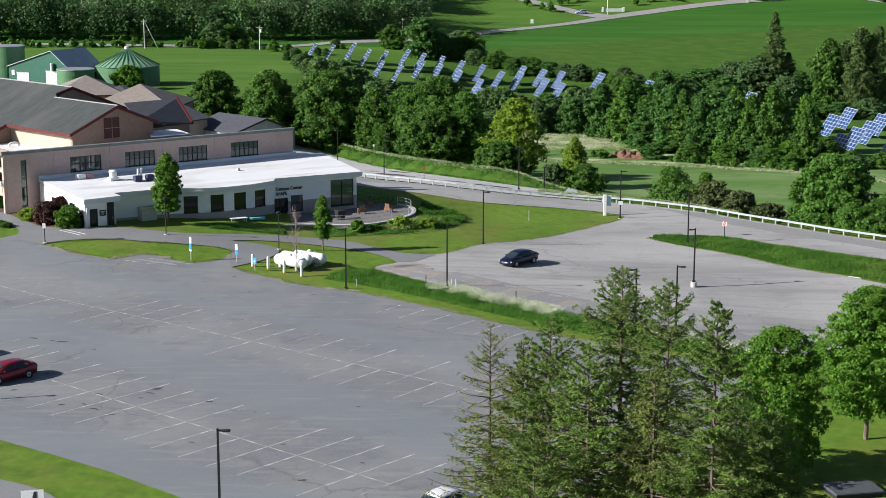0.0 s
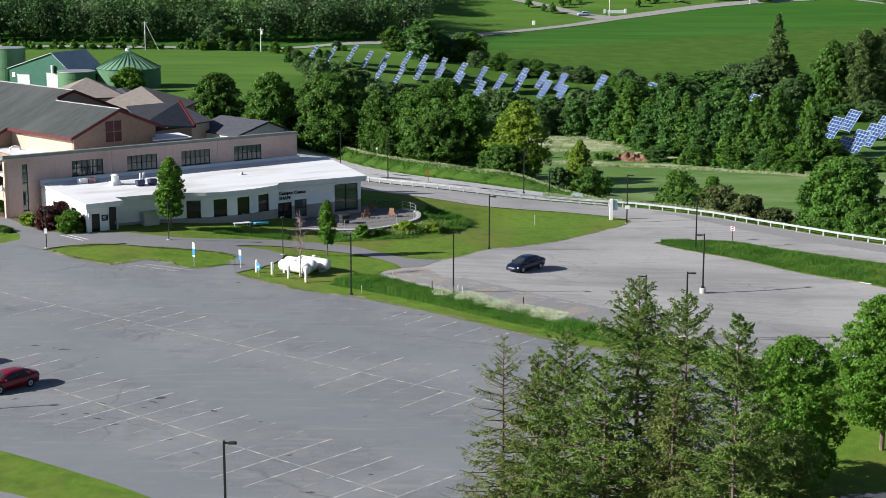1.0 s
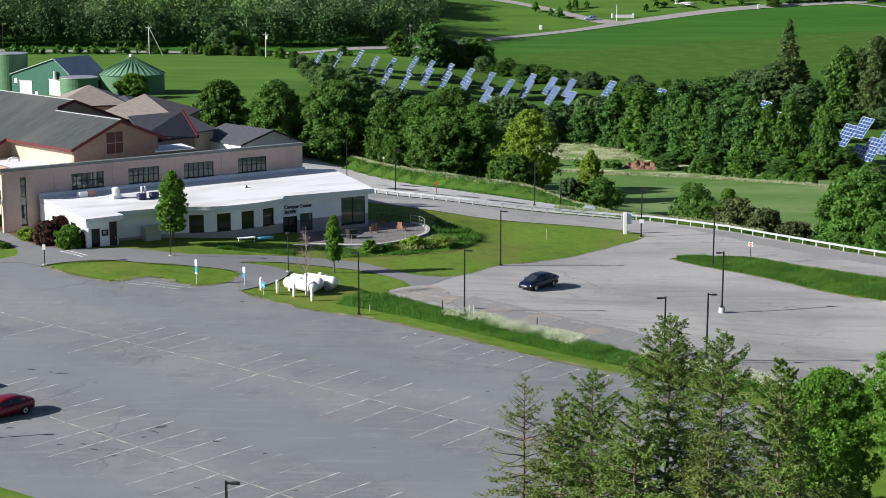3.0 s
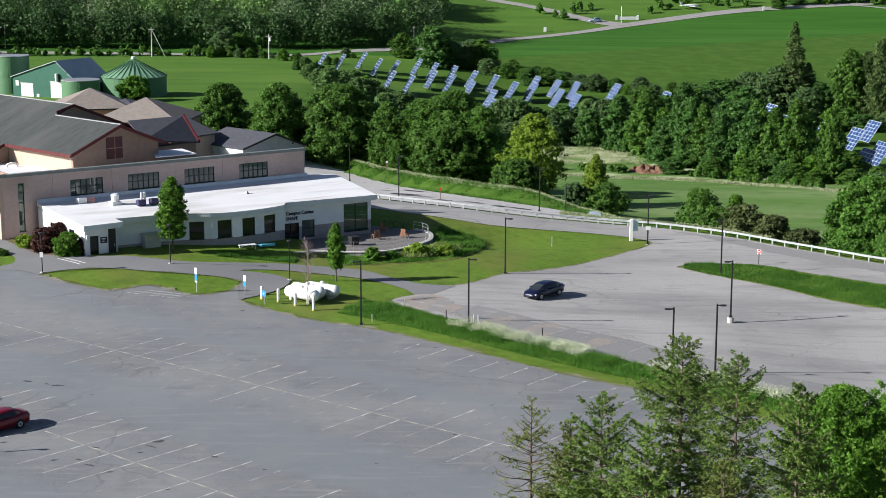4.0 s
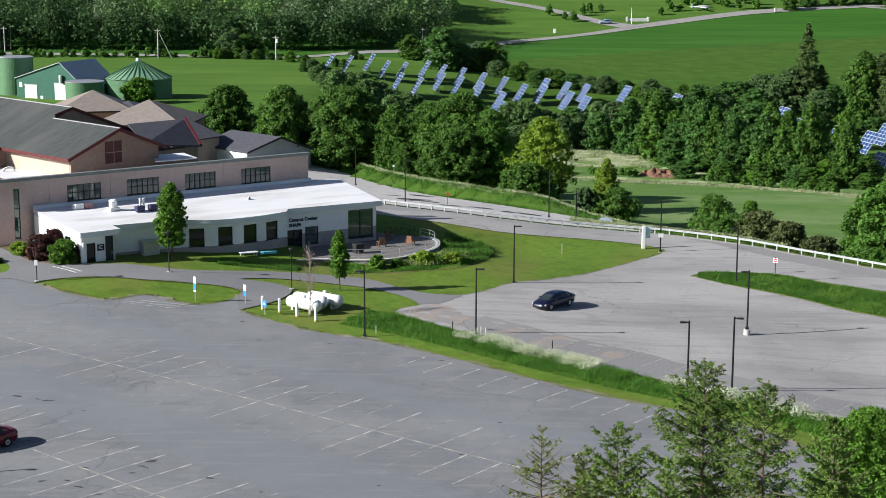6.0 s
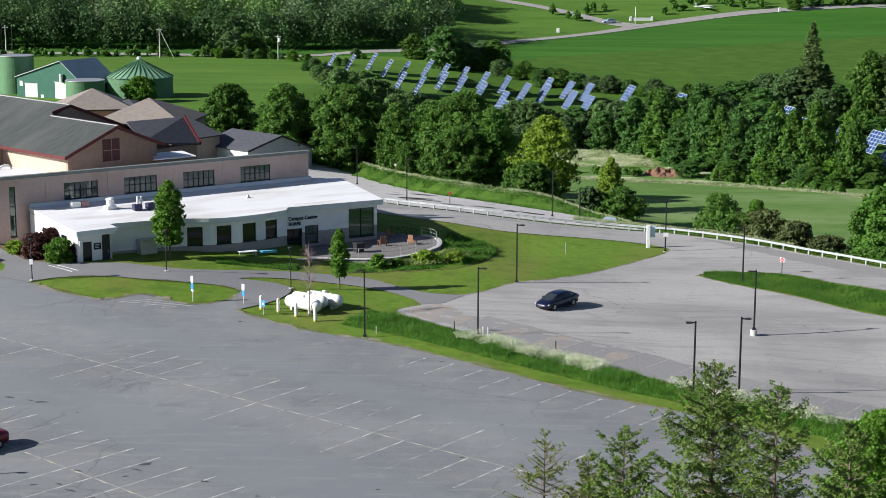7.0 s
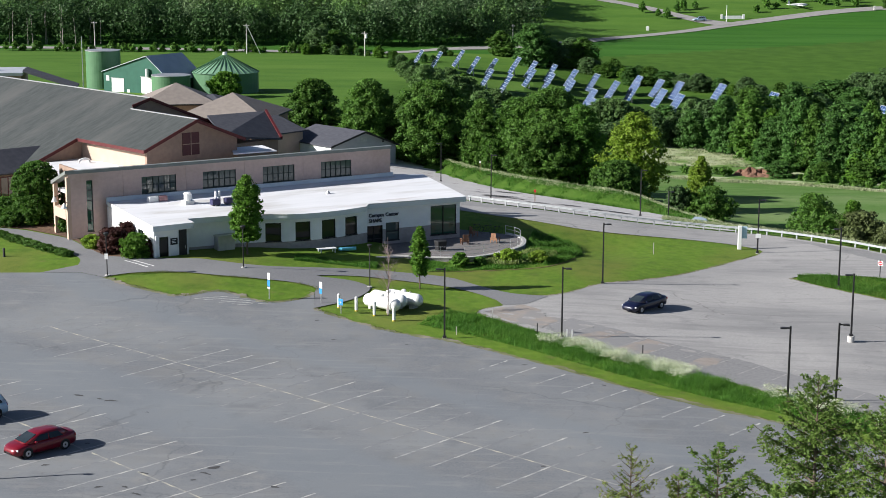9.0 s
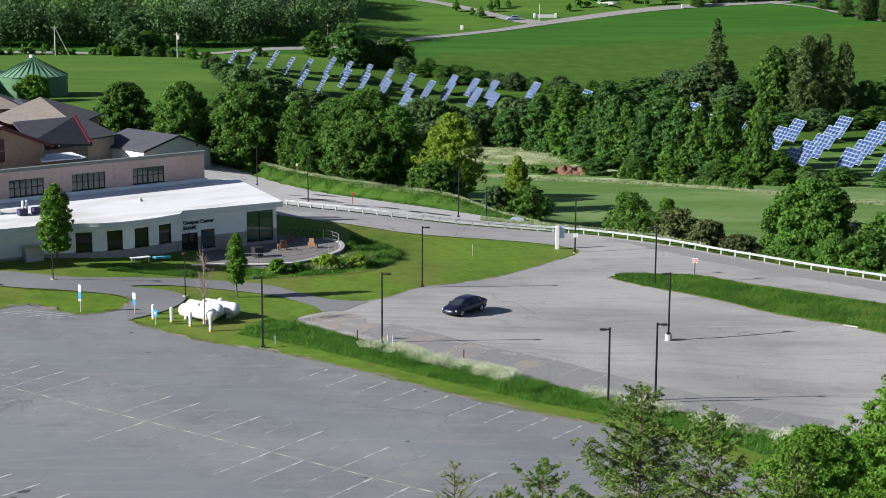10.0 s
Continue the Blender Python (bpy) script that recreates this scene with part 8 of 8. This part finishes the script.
def car(name, label, paint, L=4.55, W=1.78, H=1.45, suv=False):
    t = thing(name, 0, 0, 0, 0, label, "car", "parked cars")
    w, n = W / 2, L / 4.55
    belt = 0.95 if not suv else 1.06
    # station: x, half width, sill, shoulder height
    if suv:
        st = ((-2.28, 0.8, 0.5, 0.92), (-2.22, 0.92, 0.38, 1.04), (-2.0, 0.98, 0.32, 1.08), (-1.3, 1.0, 0.3, 1.08), (0.0, 1.0, 0.3, 1.06), (0.9, 1.0, 0.3, 1.04), (1.3, 0.99, 0.32, 1.02), (1.8, 0.95, 0.33, 0.96), (2.12, 0.86, 0.36, 0.86), (2.25, 0.7, 0.42, 0.72), (2.29, 0.5, 0.5, 0.62))
    else:
        st = ((-2.28, 0.62, 0.42, 0.84), (-2.23, 0.82, 0.34, 0.97), (-2.08, 0.92, 0.27, 1.03), (-1.7, 0.98, 0.23, 1.02), (-1.2, 1.0, 0.22, 0.98), (0.0, 1.0, 0.2, 0.94), (0.8, 1.0, 0.22, 0.91), (1.2, 0.99, 0.22, 0.89), (1.65, 0.96, 0.22, 0.83), (1.95, 0.9, 0.22, 0.76), (2.13, 0.8, 0.24, 0.67), (2.24, 0.66, 0.28, 0.58), (2.29, 0.48, 0.34, 0.5))
    rings = []
    for x, k, lo, hi in st:
        a = w * k
        crown = 0.035 if -1.5 < x < 1.2 else 0.05
        right = [(0.0, hi + crown), (a * 0.5, hi + crown * 0.75), (a * 0.82, hi), (a * 0.95, hi - 0.07), (a, hi - 0.2), (a * 0.985, (lo + hi) / 2 - 0.05), (a * 0.97, lo + 0.1), (a * 0.88, lo)]
        rings.append([(x * n, y, z) for y, z in right] + [(x * n, -y, z) for y, z in reversed(right[1:])])
    part("body", M().loft(rings), paint, t, smooth=True)
    # cabin: rings from the belt to the roof, each a line of points on one side, front to back
    if suv:
        levels = (((1.12, 0.62), (0.95, 0.8), (-0.4, 0.86), (-1.9, 0.82), (-2.2, 0.68)), ((0.42, 0.56), (0.3, 0.67), (-0.4, 0.71), (-1.55, 0.67), (-1.85, 0.55)), ((0.2, 0.44), (0.1, 0.57), (-0.4, 0.6), (-1.48, 0.57), (-1.72, 0.45)))
    else:
        levels = (((1.5, 0.6), (1.22, 0.8), (-0.2, 0.85), (-1.45, 0.8), (-2.0, 0.62)), ((0.5, 0.52), (0.38, 0.65), (-0.2, 0.69), (-1.0, 0.65), (-1.3, 0.52)), ((0.2, 0.4), (0.1, 0.53), (-0.2, 0.57), (-0.8, 0.53), (-1.0, 0.42)))
    zs = (belt - 0.05, H - 0.12, H - 0.03)
    loop = lambda line, z: [(x * n, y * w / 0.89, z) for x, y in line] + [(x * n, -y * w / 0.89, z) for x, y in reversed(line)]
    top = [(-0.35 * n if not suv else -0.8 * n, 0, H)] * 10
    mid = [tuple(0.55 * a + 0.45 * b for a, b in zip(p, q)) for p, q in zip(loop(levels[2], H - 0.005), top)]
    part("cabin", M().loft([loop(levels[0], zs[0]), loop(levels[1], zs[1]), loop(levels[2], zs[2]), mid]), paint, t, smooth=True)

    def glass(i, sy, a0, a1, lo=0.12, hi=0.93):
        """One side pane between the cabin's points i and i + 1."""
        def at(f, g):
            p, r = [Vector((levels[k][i][0] * n, sy * levels[k][i][1] * w / 0.89, zs[k])).lerp(Vector((levels[k][i + 1][0] * n, sy * levels[k][i + 1][1] * w / 0.89, zs[k])), f) for k in (0, 1)]
            return p.lerp(r, g) + Vector((0, sy * 0.012, 0.004))
        part("side_window", plate(M(), [at(a0, lo), at(a1, lo), at(a1, hi), at(a0, hi)]), CAR_GLASS, t, "dark tinted window")

    for sy in (-1, 1):
        glass(1, sy, 0.12, 0.95)
        glass(2, sy, 0.05, 0.88 if not suv else 0.6)
        if suv:
            glass(2, sy, 0.66, 0.97)
    for i, off, nm in ((0, 0.014, "windscreen"), (4, -0.014, "rear_window")):
        c = [Vector((levels[k][i][0] * n + off, s * levels[k][i][1] * w / 0.89, zs[k] + 0.012)) for k, s in ((0, -1), (0, 1), (1, 1), (1, -1))]
        part(nm, plate(M(), [c[0].lerp(c[3], 0.1), c[1].lerp(c[2], 0.1), c[1].lerp(c[2], 0.95), c[0].lerp(c[3], 0.95)]), CAR_GLASS, t, "dark tinted window")
    nose = st[-3][3]
    for sy in (-1, 1):
        part("mirror", M().chamfer(0.72 * n, 0.88 * n, sy * (w + 0.05) - 0.09, sy * (w + 0.05) + 0.09, belt - 0.04, belt + 0.08, 0.03), paint, t)
        part("headlight", plate(M(), [(2.0 * n, sy * w * 0.88, nose - 0.0), (2.19 * n, sy * w * 0.5, nose - 0.07), (2.2 * n, sy * w * 0.52, nose - 0.17), (2.04 * n, sy * w * 0.9, nose - 0.12)], 0.05), LAMP_CLEAR, t)
        part("tail_light", plate(M(), [(-2.12 * n, sy * w * 0.93, belt - 0.02), (-2.26 * n, sy * w * 0.6, belt - 0.05), (-2.27 * n, sy * w * 0.6, belt - 0.2), (-2.14 * n, sy * w * 0.95, belt - 0.2)], 0.05), LAMP_RED, t)
        for dx in (0.78, -0.36, -1.3):
            part("door_seam", M().box((dx - 0.006) * n, (dx + 0.006) * n, sy * w * 0.992 - 0.006, sy * w * 0.992 + 0.006, 0.36, belt - 0.1), PLASTIC_BLACK, t)
        for dx in (-0.25, -1.15):
            part("door_handle", M().box(dx * n, (dx + 0.17) * n, sy * w - 0.015, sy * w + 0.015, belt - 0.2, belt - 0.17), paint, t)
        for wx in (-1.32, 1.36):
            r = 0.32 if not suv else 0.36
            y0, y1 = sorted((sy * (w - 0.22), sy * (w - 0.005)))
            part("wheel_arch", M().tube((wx * n, y0, r + 0.03), (wx * n, y1, r + 0.03), r + 0.035, r + 0.035, 22), PLASTIC_BLACK, t)
            y0, y1 = sorted((sy * (w - 0.22), sy * (w + 0.01)))
            wh = part("wheel", M().tube((wx * n, y0, r), (wx * n, y1, r), r, r, 22), RUBBER, t, "black tyre")
            edge = sy * (w + 0.012)
            rim = M().tube((wx * n, edge - sy * 0.02, r), (wx * n, edge + sy * 0.002, r), r * 0.62, r * 0.6, 18)
            part("rim", rim, RIM, wh, "silver alloy rim")
            part("hub", M().tube((wx * n, edge, r), (wx * n, edge + sy * 0.008, r), r * 0.22, r * 0.2, 12), PLASTIC_BLACK, wh)
    part("grille", M().box(2.2 * n, 2.3 * n, -w * 0.3, w * 0.3, 0.36, 0.43), PLASTIC_BLACK, t)
    part("number_plate", M().box(-2.3 * n, -2.275 * n, -0.2, 0.2, 0.6, 0.7), SIGN_WHITE, t, "plain white plate")
    if suv:
        for sy in (-1, 1):
            part("roof_rail", M().beam((-1.6 * n, sy * w * 0.62, H + 0.02), (0.0 * n, sy * w * 0.62, H + 0.02), 0.05, 0.06), PLASTIC_BLACK, t)
    return t


RED_PAINT, SILVER, BLACK_PAINT, WHITE_PAINT = car_paint("dark_red_car_paint", (0.165, 0.003, 0.012)), car_paint("silver_blue_car_paint", (0.4, 0.53, 0.66)), car_paint("navy_black_car_paint", (0.006, 0.008, 0.03)), car_paint("white_car_paint", (0.75, 0.75, 0.75))
for name, lab, p, x, y, a, kw in (("red_sedan", "dark red four-door sedan parked in a stall", RED_PAINT, -32.1, 119.85, -131.5, {}), ("silver_suv", "silver-blue estate car with black roof rails", SILVER, -38.5, 125.7, -131.5, {"suv": True, "H": 1.7, "L": 4.6}),
                                  ("navy_sedan", "dark navy four-door sedan in the pale lot", BLACK_PAINT, 8.9, 163.2, 228, {"L": 4.7}), ("white_car", "white car parked at the lot's edge", WHITE_PAINT, 0.9, 91.4, 48, {})):
    c = car(name, lab, p, **kw)
    c.matrix_basis = pose(x, y, G(x, y) + 0.052, 0, 0, a)
for x, y, a, p in ((61.5, 673.5, 190, SILVER),):
    c = car("far_car", "silver-blue pickup parked by the far road", p, suv=True, H=1.8, L=5.4)
    c.matrix_basis = pose(x, y, G(x, y) + 0.2, 0, 0, a)


# ---- solar field ----
def tracker():
    t = thing("solar_tracker", 0, 0, 0, 0, "tilted blue solar tracker on a steel post", "solar panel", "solar field")
    z = 3.1
    e1 = Vector((0.2, -0.98, 0)).normalized()
    h = Vector((0.98, 0.2, 0)).normalized()
    e2 = h * math.cos(radians(57)) + Vector((0, 0, math.sin(radians(57))))
    nrm = e1.cross(e2)
    nrm = nrm if nrm.z > 0 else -nrm
    rot = Matrix((e1, e2, nrm)).transposed().to_4x4()
    part("post", M().tube((0, 0, -1.5), (0, 0, z), 0.16, 0.14, 10), GREY_METAL, t)
    fr = M()
    nx, ny, L, Wd = 4, 6, 6.2, 5.6
    for i in range(nx + 1):
        x = -L / 2 + L * i / nx
        fr.box(x - 0.045, x + 0.045, -Wd / 2, Wd / 2, -0.05, 0.05)
    for j in range(ny + 1):
        y = -Wd / 2 + Wd * j / ny
        fr.box(-L / 2, L / 2, y - 0.045, y + 0.045, -0.045, 0.045)
    fr.box(-L / 2 + 0.2, L / 2 - 0.2, -0.12, 0.12, -0.3, -0.06)
    f = part("frame", fr, PANEL_FRAME, t, "silver grid frame")
    f.matrix_basis = Matrix.Translation((0, 0, z)) @ rot
    cell = M().box(-L / nx / 2 + 0.05, L / nx / 2 - 0.05, -Wd / ny / 2 + 0.05, Wd / ny / 2 - 0.05, -0.02, 0.02).mesh("panel", PANEL)
    for i in range(nx):
        for j in range(ny):
            o = new("panel", cell)
            o.parent = t
            o.matrix_basis = Matrix.Translation((0, 0, z)) @ rot @ Matrix.Translation((-L / 2 + L * (i + 0.5) / nx, -Wd / 2 + Wd * (j + 0.5) / ny, 0))
    return t


first = None
for x, y in ((-36.2, 497), (-30.7, 496), (-24.9, 509), (-19.9, 497), (-14.8, 499), (-15.2, 472), (-8.2, 508), (-9.9, 468), (-3.3, 502), (-3.7, 485), (2.4, 499), (1.6, 481), (8.3, 493), (7.1, 471), (14.3, 489), (12.6, 456), (11.7, 437), (19.4, 477), (26.4, 489), (24.8, 475), (32.0, 482), (31.3, 462),
             (37.1, 478), (35.0, 452), (48.2, 474), (42.0, 439), (60.0, 457), (83.8, 432), (83.4, 411), (90.0, 398), (81.6, 364), (95.0, 388), (102.5, 402), (87.5, 349), (93.8, 361), (100.0, 373), (107.0, 389), (115.0, 407), (99.0, 348), (105.8, 362), (113.9, 380), (121.8, 397), (104.6, 340), (112.1, 353), (119.6, 367)):
    if first is None:
        first = tracker()
        first.matrix_basis = pose(x, y, G(x, y))
    else:
        copy_thing(first, pose(x, y, G(x, y)))


# ---- the farm beyond, and the far hill ----
def tank(x, y, r, z0, z1, apex, label, ribs=0):
    t = thing("farm_tank", x, y, z0, 0, label, "tank")
    n = 40
    part("shell", M().tube((0, 0, -1), (0, 0, z1 - z0), r, r, n), TANK_GREEN, t, smooth=False)
    for k in range(1, 4):
        zz = (z1 - z0) * k / 4
        part("hoop", M().tube((0, 0, zz - 0.06), (0, 0, zz + 0.06), r + 0.05, r + 0.05, n), TANK_GREEN, t)
    if apex > z1:
        part("roof", M().loft([[(q * math.cos(6.2832 * i / n), q * math.sin(6.2832 * i / n), z) for i in range(n)] for q, z in ((r + 0.25, z1 - z0), (r * 0.5, (z1 + apex) / 2 - z0 + 0.1), (0.5, apex - z0))]), TANK_ROOF, t)
        for i in range(ribs):
            a = 6.2832 * i / ribs
            part("rib", M().beam(((r + 0.2) * math.cos(a), (r + 0.2) * math.sin(a), z1 - z0 + 0.05), (0.4 * math.cos(a), 0.4 * math.sin(a), apex - z0 + 0.1), 0.12, 0.16), TANK_GREEN, t)
        part("cap", M().tube((0, 0, apex - z0), (0, 0, apex - z0 + 0.7), 0.6, 0.5, 12), WHITE_METAL, t)
    else:
        part("roof", M().tube((0, 0, z1 - z0), (0, 0, z1 - z0 + 0.15), r + 0.1, r + 0.1, n), GREY_METAL, t, "grey flat tank top")
    return t


tank(-75.8, 410.0, 7.9, -6.3, -1.1, 2.9, "large green round tank with a ribbed conical roof", 32)
tank(-107.6, 418.5, 4.2, -6.3, 3.1, 3.1, "tall green steel tank with a flat top")
tank(-84.9, 392.0, 4.4, -6.2, -0.5, -0.5, "low green steel tank with a flat top")
t = thing("barn", -92.0, 402.0, -6.3, -28, "dark green steel barn with a pale grey roof and white doors", "barn")
for k in (0.0, 12.0):
    part("wall", M().loft([[(-14.8, w, -1), (5.4, w, -1), (5.4, w, 4.4), (-1.0, w, 9.3), (-14.8, w, 5.2)] for w in (k, k + 0.25)]), BARN_GREEN, t)
for sx, z in ((-14.68, 5.1), (5.28, 4.3)):
    part("wall", M().box(sx - 0.12, sx + 0.12, 0.25, 12, -1, z), BARN_GREEN, t)
part("roof", M().slab([(-15.2, -0.4, 5.15), (-1.0, -0.4, 9.45), (-1.0, 12.6, 9.45), (-15.2, 12.6, 5.15)], 0.15), BARN_ROOF, t)
part("roof", M().slab([(-1.0, -0.4, 9.45), (5.9, -0.4, 4.1), (5.9, 12.6, 4.1), (-1.0, 12.6, 9.45)], 0.15), BARN_ROOF, t)
for x0, x1, z1 in ((-12.2, -8.4, 3.6), (-2.9, 1.4, 4.3), (-7.4, -6.6, 1.2)):
    d = part("door", M().box(x0, x1, -0.08, 0.0, 0, z1), WHITE_METAL, t, "white barn door")
    if x1 - x0 > 2:
        part("rail", M().box(x0 - 0.2, x1 + 0.2, -0.14, -0.08, z1 + 0.02, z1 + 0.2), GREY_METAL, d)
part("chimney", M().tube((-0.6, -0.5, 4.6), (-0.6, -0.5, 6.4), 0.4, 0.4, 10), WHITE_METAL, t)
part("vent", M().box(-13.9, -13.0, -0.06, 0.0, 3.0, 4.2), WHITE_METAL, t)
t = thing("mast", -105.3, 392.0, -6.3, 0, "thin grey lattice mast", "mast")
part("pole", M().tube((0, 0, -1), (0, 0, 14.6), 0.14, 0.08, 6), GREY_METAL, t)
for i, (x, y, h, lab) in enumerate(((-56.4, 542.0, 7.9, "wooden utility pole with a grey transformer"), (-95.5, 549.0, 9.6, "wooden utility pole beside the country road"), (-10.4, 604.0, 5.0, "small pale utility pole"), (-150.0, 566.0, 9.0, "wooden utility pole beside the country road"))):
    t = thing("utility_pole", x, y, G(x, y), 0, lab, "utility pole", "utility poles")
    part("pole", M().tube((0, 0, -1), (0, 0, h), 0.2, 0.14, 8), POLE_GREY, t)
    part("crossarm", M().box(-1.0, 1.0, -0.08, 0.08, h - 0.7, h - 0.5), POLE_GREY, t)
    if i == 0:
        part("transformer", M().tube((0.45, 0, h - 2.2), (0.45, 0, h - 1.0), 0.36, 0.36, 10), WHITE_METAL, t)
    if i == 1:
        part("guy", M().tube((0, 0, h - 0.3), (4.4, 0, 0), 0.07, 0.07, 5), SIGN_WHITE, t)
t = thing("wall_sign", 75.0, 679.0, G(75, 679), 4, "low white wall sign at the hill road", "sign")
part("wall", M().box(-4.2, 4.2, -0.25, 0.25, 0, 1.3), WHITE_METAL, t)
for sx in (-4.3, 4.3):
    part("pier", M().chamfer(sx - 0.4, sx + 0.4, -0.4, 0.4, 0, 1.8, 0.05), WHITE_METAL, t)
t = thing("marker_stone", 40.0, 652.0, G(40.0, 652.0), 0, "white square gate marker by the road", "post")
part("block", M().chamfer(-0.55, 0.55, -0.4, 0.4, 0, 1.7, 0.06), WHITE_METAL, t)
t = thing("flagpole", 72.0, 673.5, G(72.0, 673.5), 0, "tall white flagpole by the road", "pole")
part("pole", M().tube((0, 0, 0), (0, 0, 6.6), 0.16, 0.1, 8), SIGN_WHITE, t)
t = thing("aeroplane", 104.0, 702.0, G(104.0, 702.0), 15, "small white aeroplane standing on the grass", "aeroplane")
part("fuselage", M().loft([[(x, r * math.cos(a), 1.3 + r * math.sin(a)) for a in np.arange(10) * 0.6283] for x, r in ((-4.5, 0.15), (-3, 0.4), (-0.5, 0.7), (1.8, 0.7), (3.4, 0.5), (3.9, 0.2))]), WHITE_METAL, t, smooth=True)
part("wing", M().slab([(-0.3, -5.2, 1.3), (0.9, -5.2, 1.3), (1.5, 0, 1.1), (0.9, 5.2, 1.3), (-0.3, 5.2, 1.3), (-0.7, 0, 1.1)], 0.15), WHITE_METAL, t)
part("tailplane", M().slab([(-4.6, -1.7, 1.5), (-3.8, -1.7, 1.5), (-3.6, 1.7, 1.5), (-4.6, 1.7, 1.5)], 0.1), WHITE_METAL, t)
part("fin", M().box(-4.6, -3.7, -0.08, 0.08, 1.4, 3.0), WHITE_METAL, t)
for x, y in ((-0.2, -1.2), (-0.2, 1.2), (2.8, 0)):
    part("gear", M().tube((x, y, 0), (x, y, 1.1), 0.12, 0.12, 6), DARK_METAL, t)
for x in (134.0,):
    t = thing("gate_pier", x, 698.0, G(x, 698), 0, "pale stone gate pier on the hill", "pier")
    part("pier", M().chamfer(-0.45, 0.45, -0.45, 0.45, 0, 1.8, 0.08), CONCRETE, t)


def mound(x, y, lx, ly, h, seed, material, label):
    rng = np.random.default_rng(seed)
    n, k = 18, 7
    rings = []
    for j in range(k):
        f = j / (k - 1)
        rings.append([((1 - f) * lx * (1 + 0.12 * math.sin(3 * a + seed)) * math.cos(a), (1 - f) * ly * math.sin(a), h * (1 - (1 - f) ** 2) * (0.7 + 0.3 * math.sin(2.3 * a)) + rng.normal() * 0.08 - 0.1) for a in np.arange(n) * 2 * math.pi / n])
    t = thing("soil_heap", x, y, G(x, y), 0, label, "soil heap")
    part("mound", M().loft(rings), material, t, smooth=False)
    return t


for k, (x, y, lx, ly, h) in enumerate(((40.6, 354.2, 1.8, 1.3, 1.3), (42.4, 353.6, 2.3, 1.5, 1.9), (44.6, 353.8, 2.1, 1.4, 1.6), (46.4, 353.2, 2.1, 1.4, 1.8), (48.3, 353.0, 1.8, 1.2, 1.2), (49.8, 352.6, 1.4, 1.1, 0.9), (43.4, 351.8, 2.6, 1.2, 0.9), (47.0, 351.4, 2.4, 1.0, 0.8))):
    mound(x, y, lx, ly, h, 3 + k, SOIL, "heap of reddish-brown soil in the meadow")
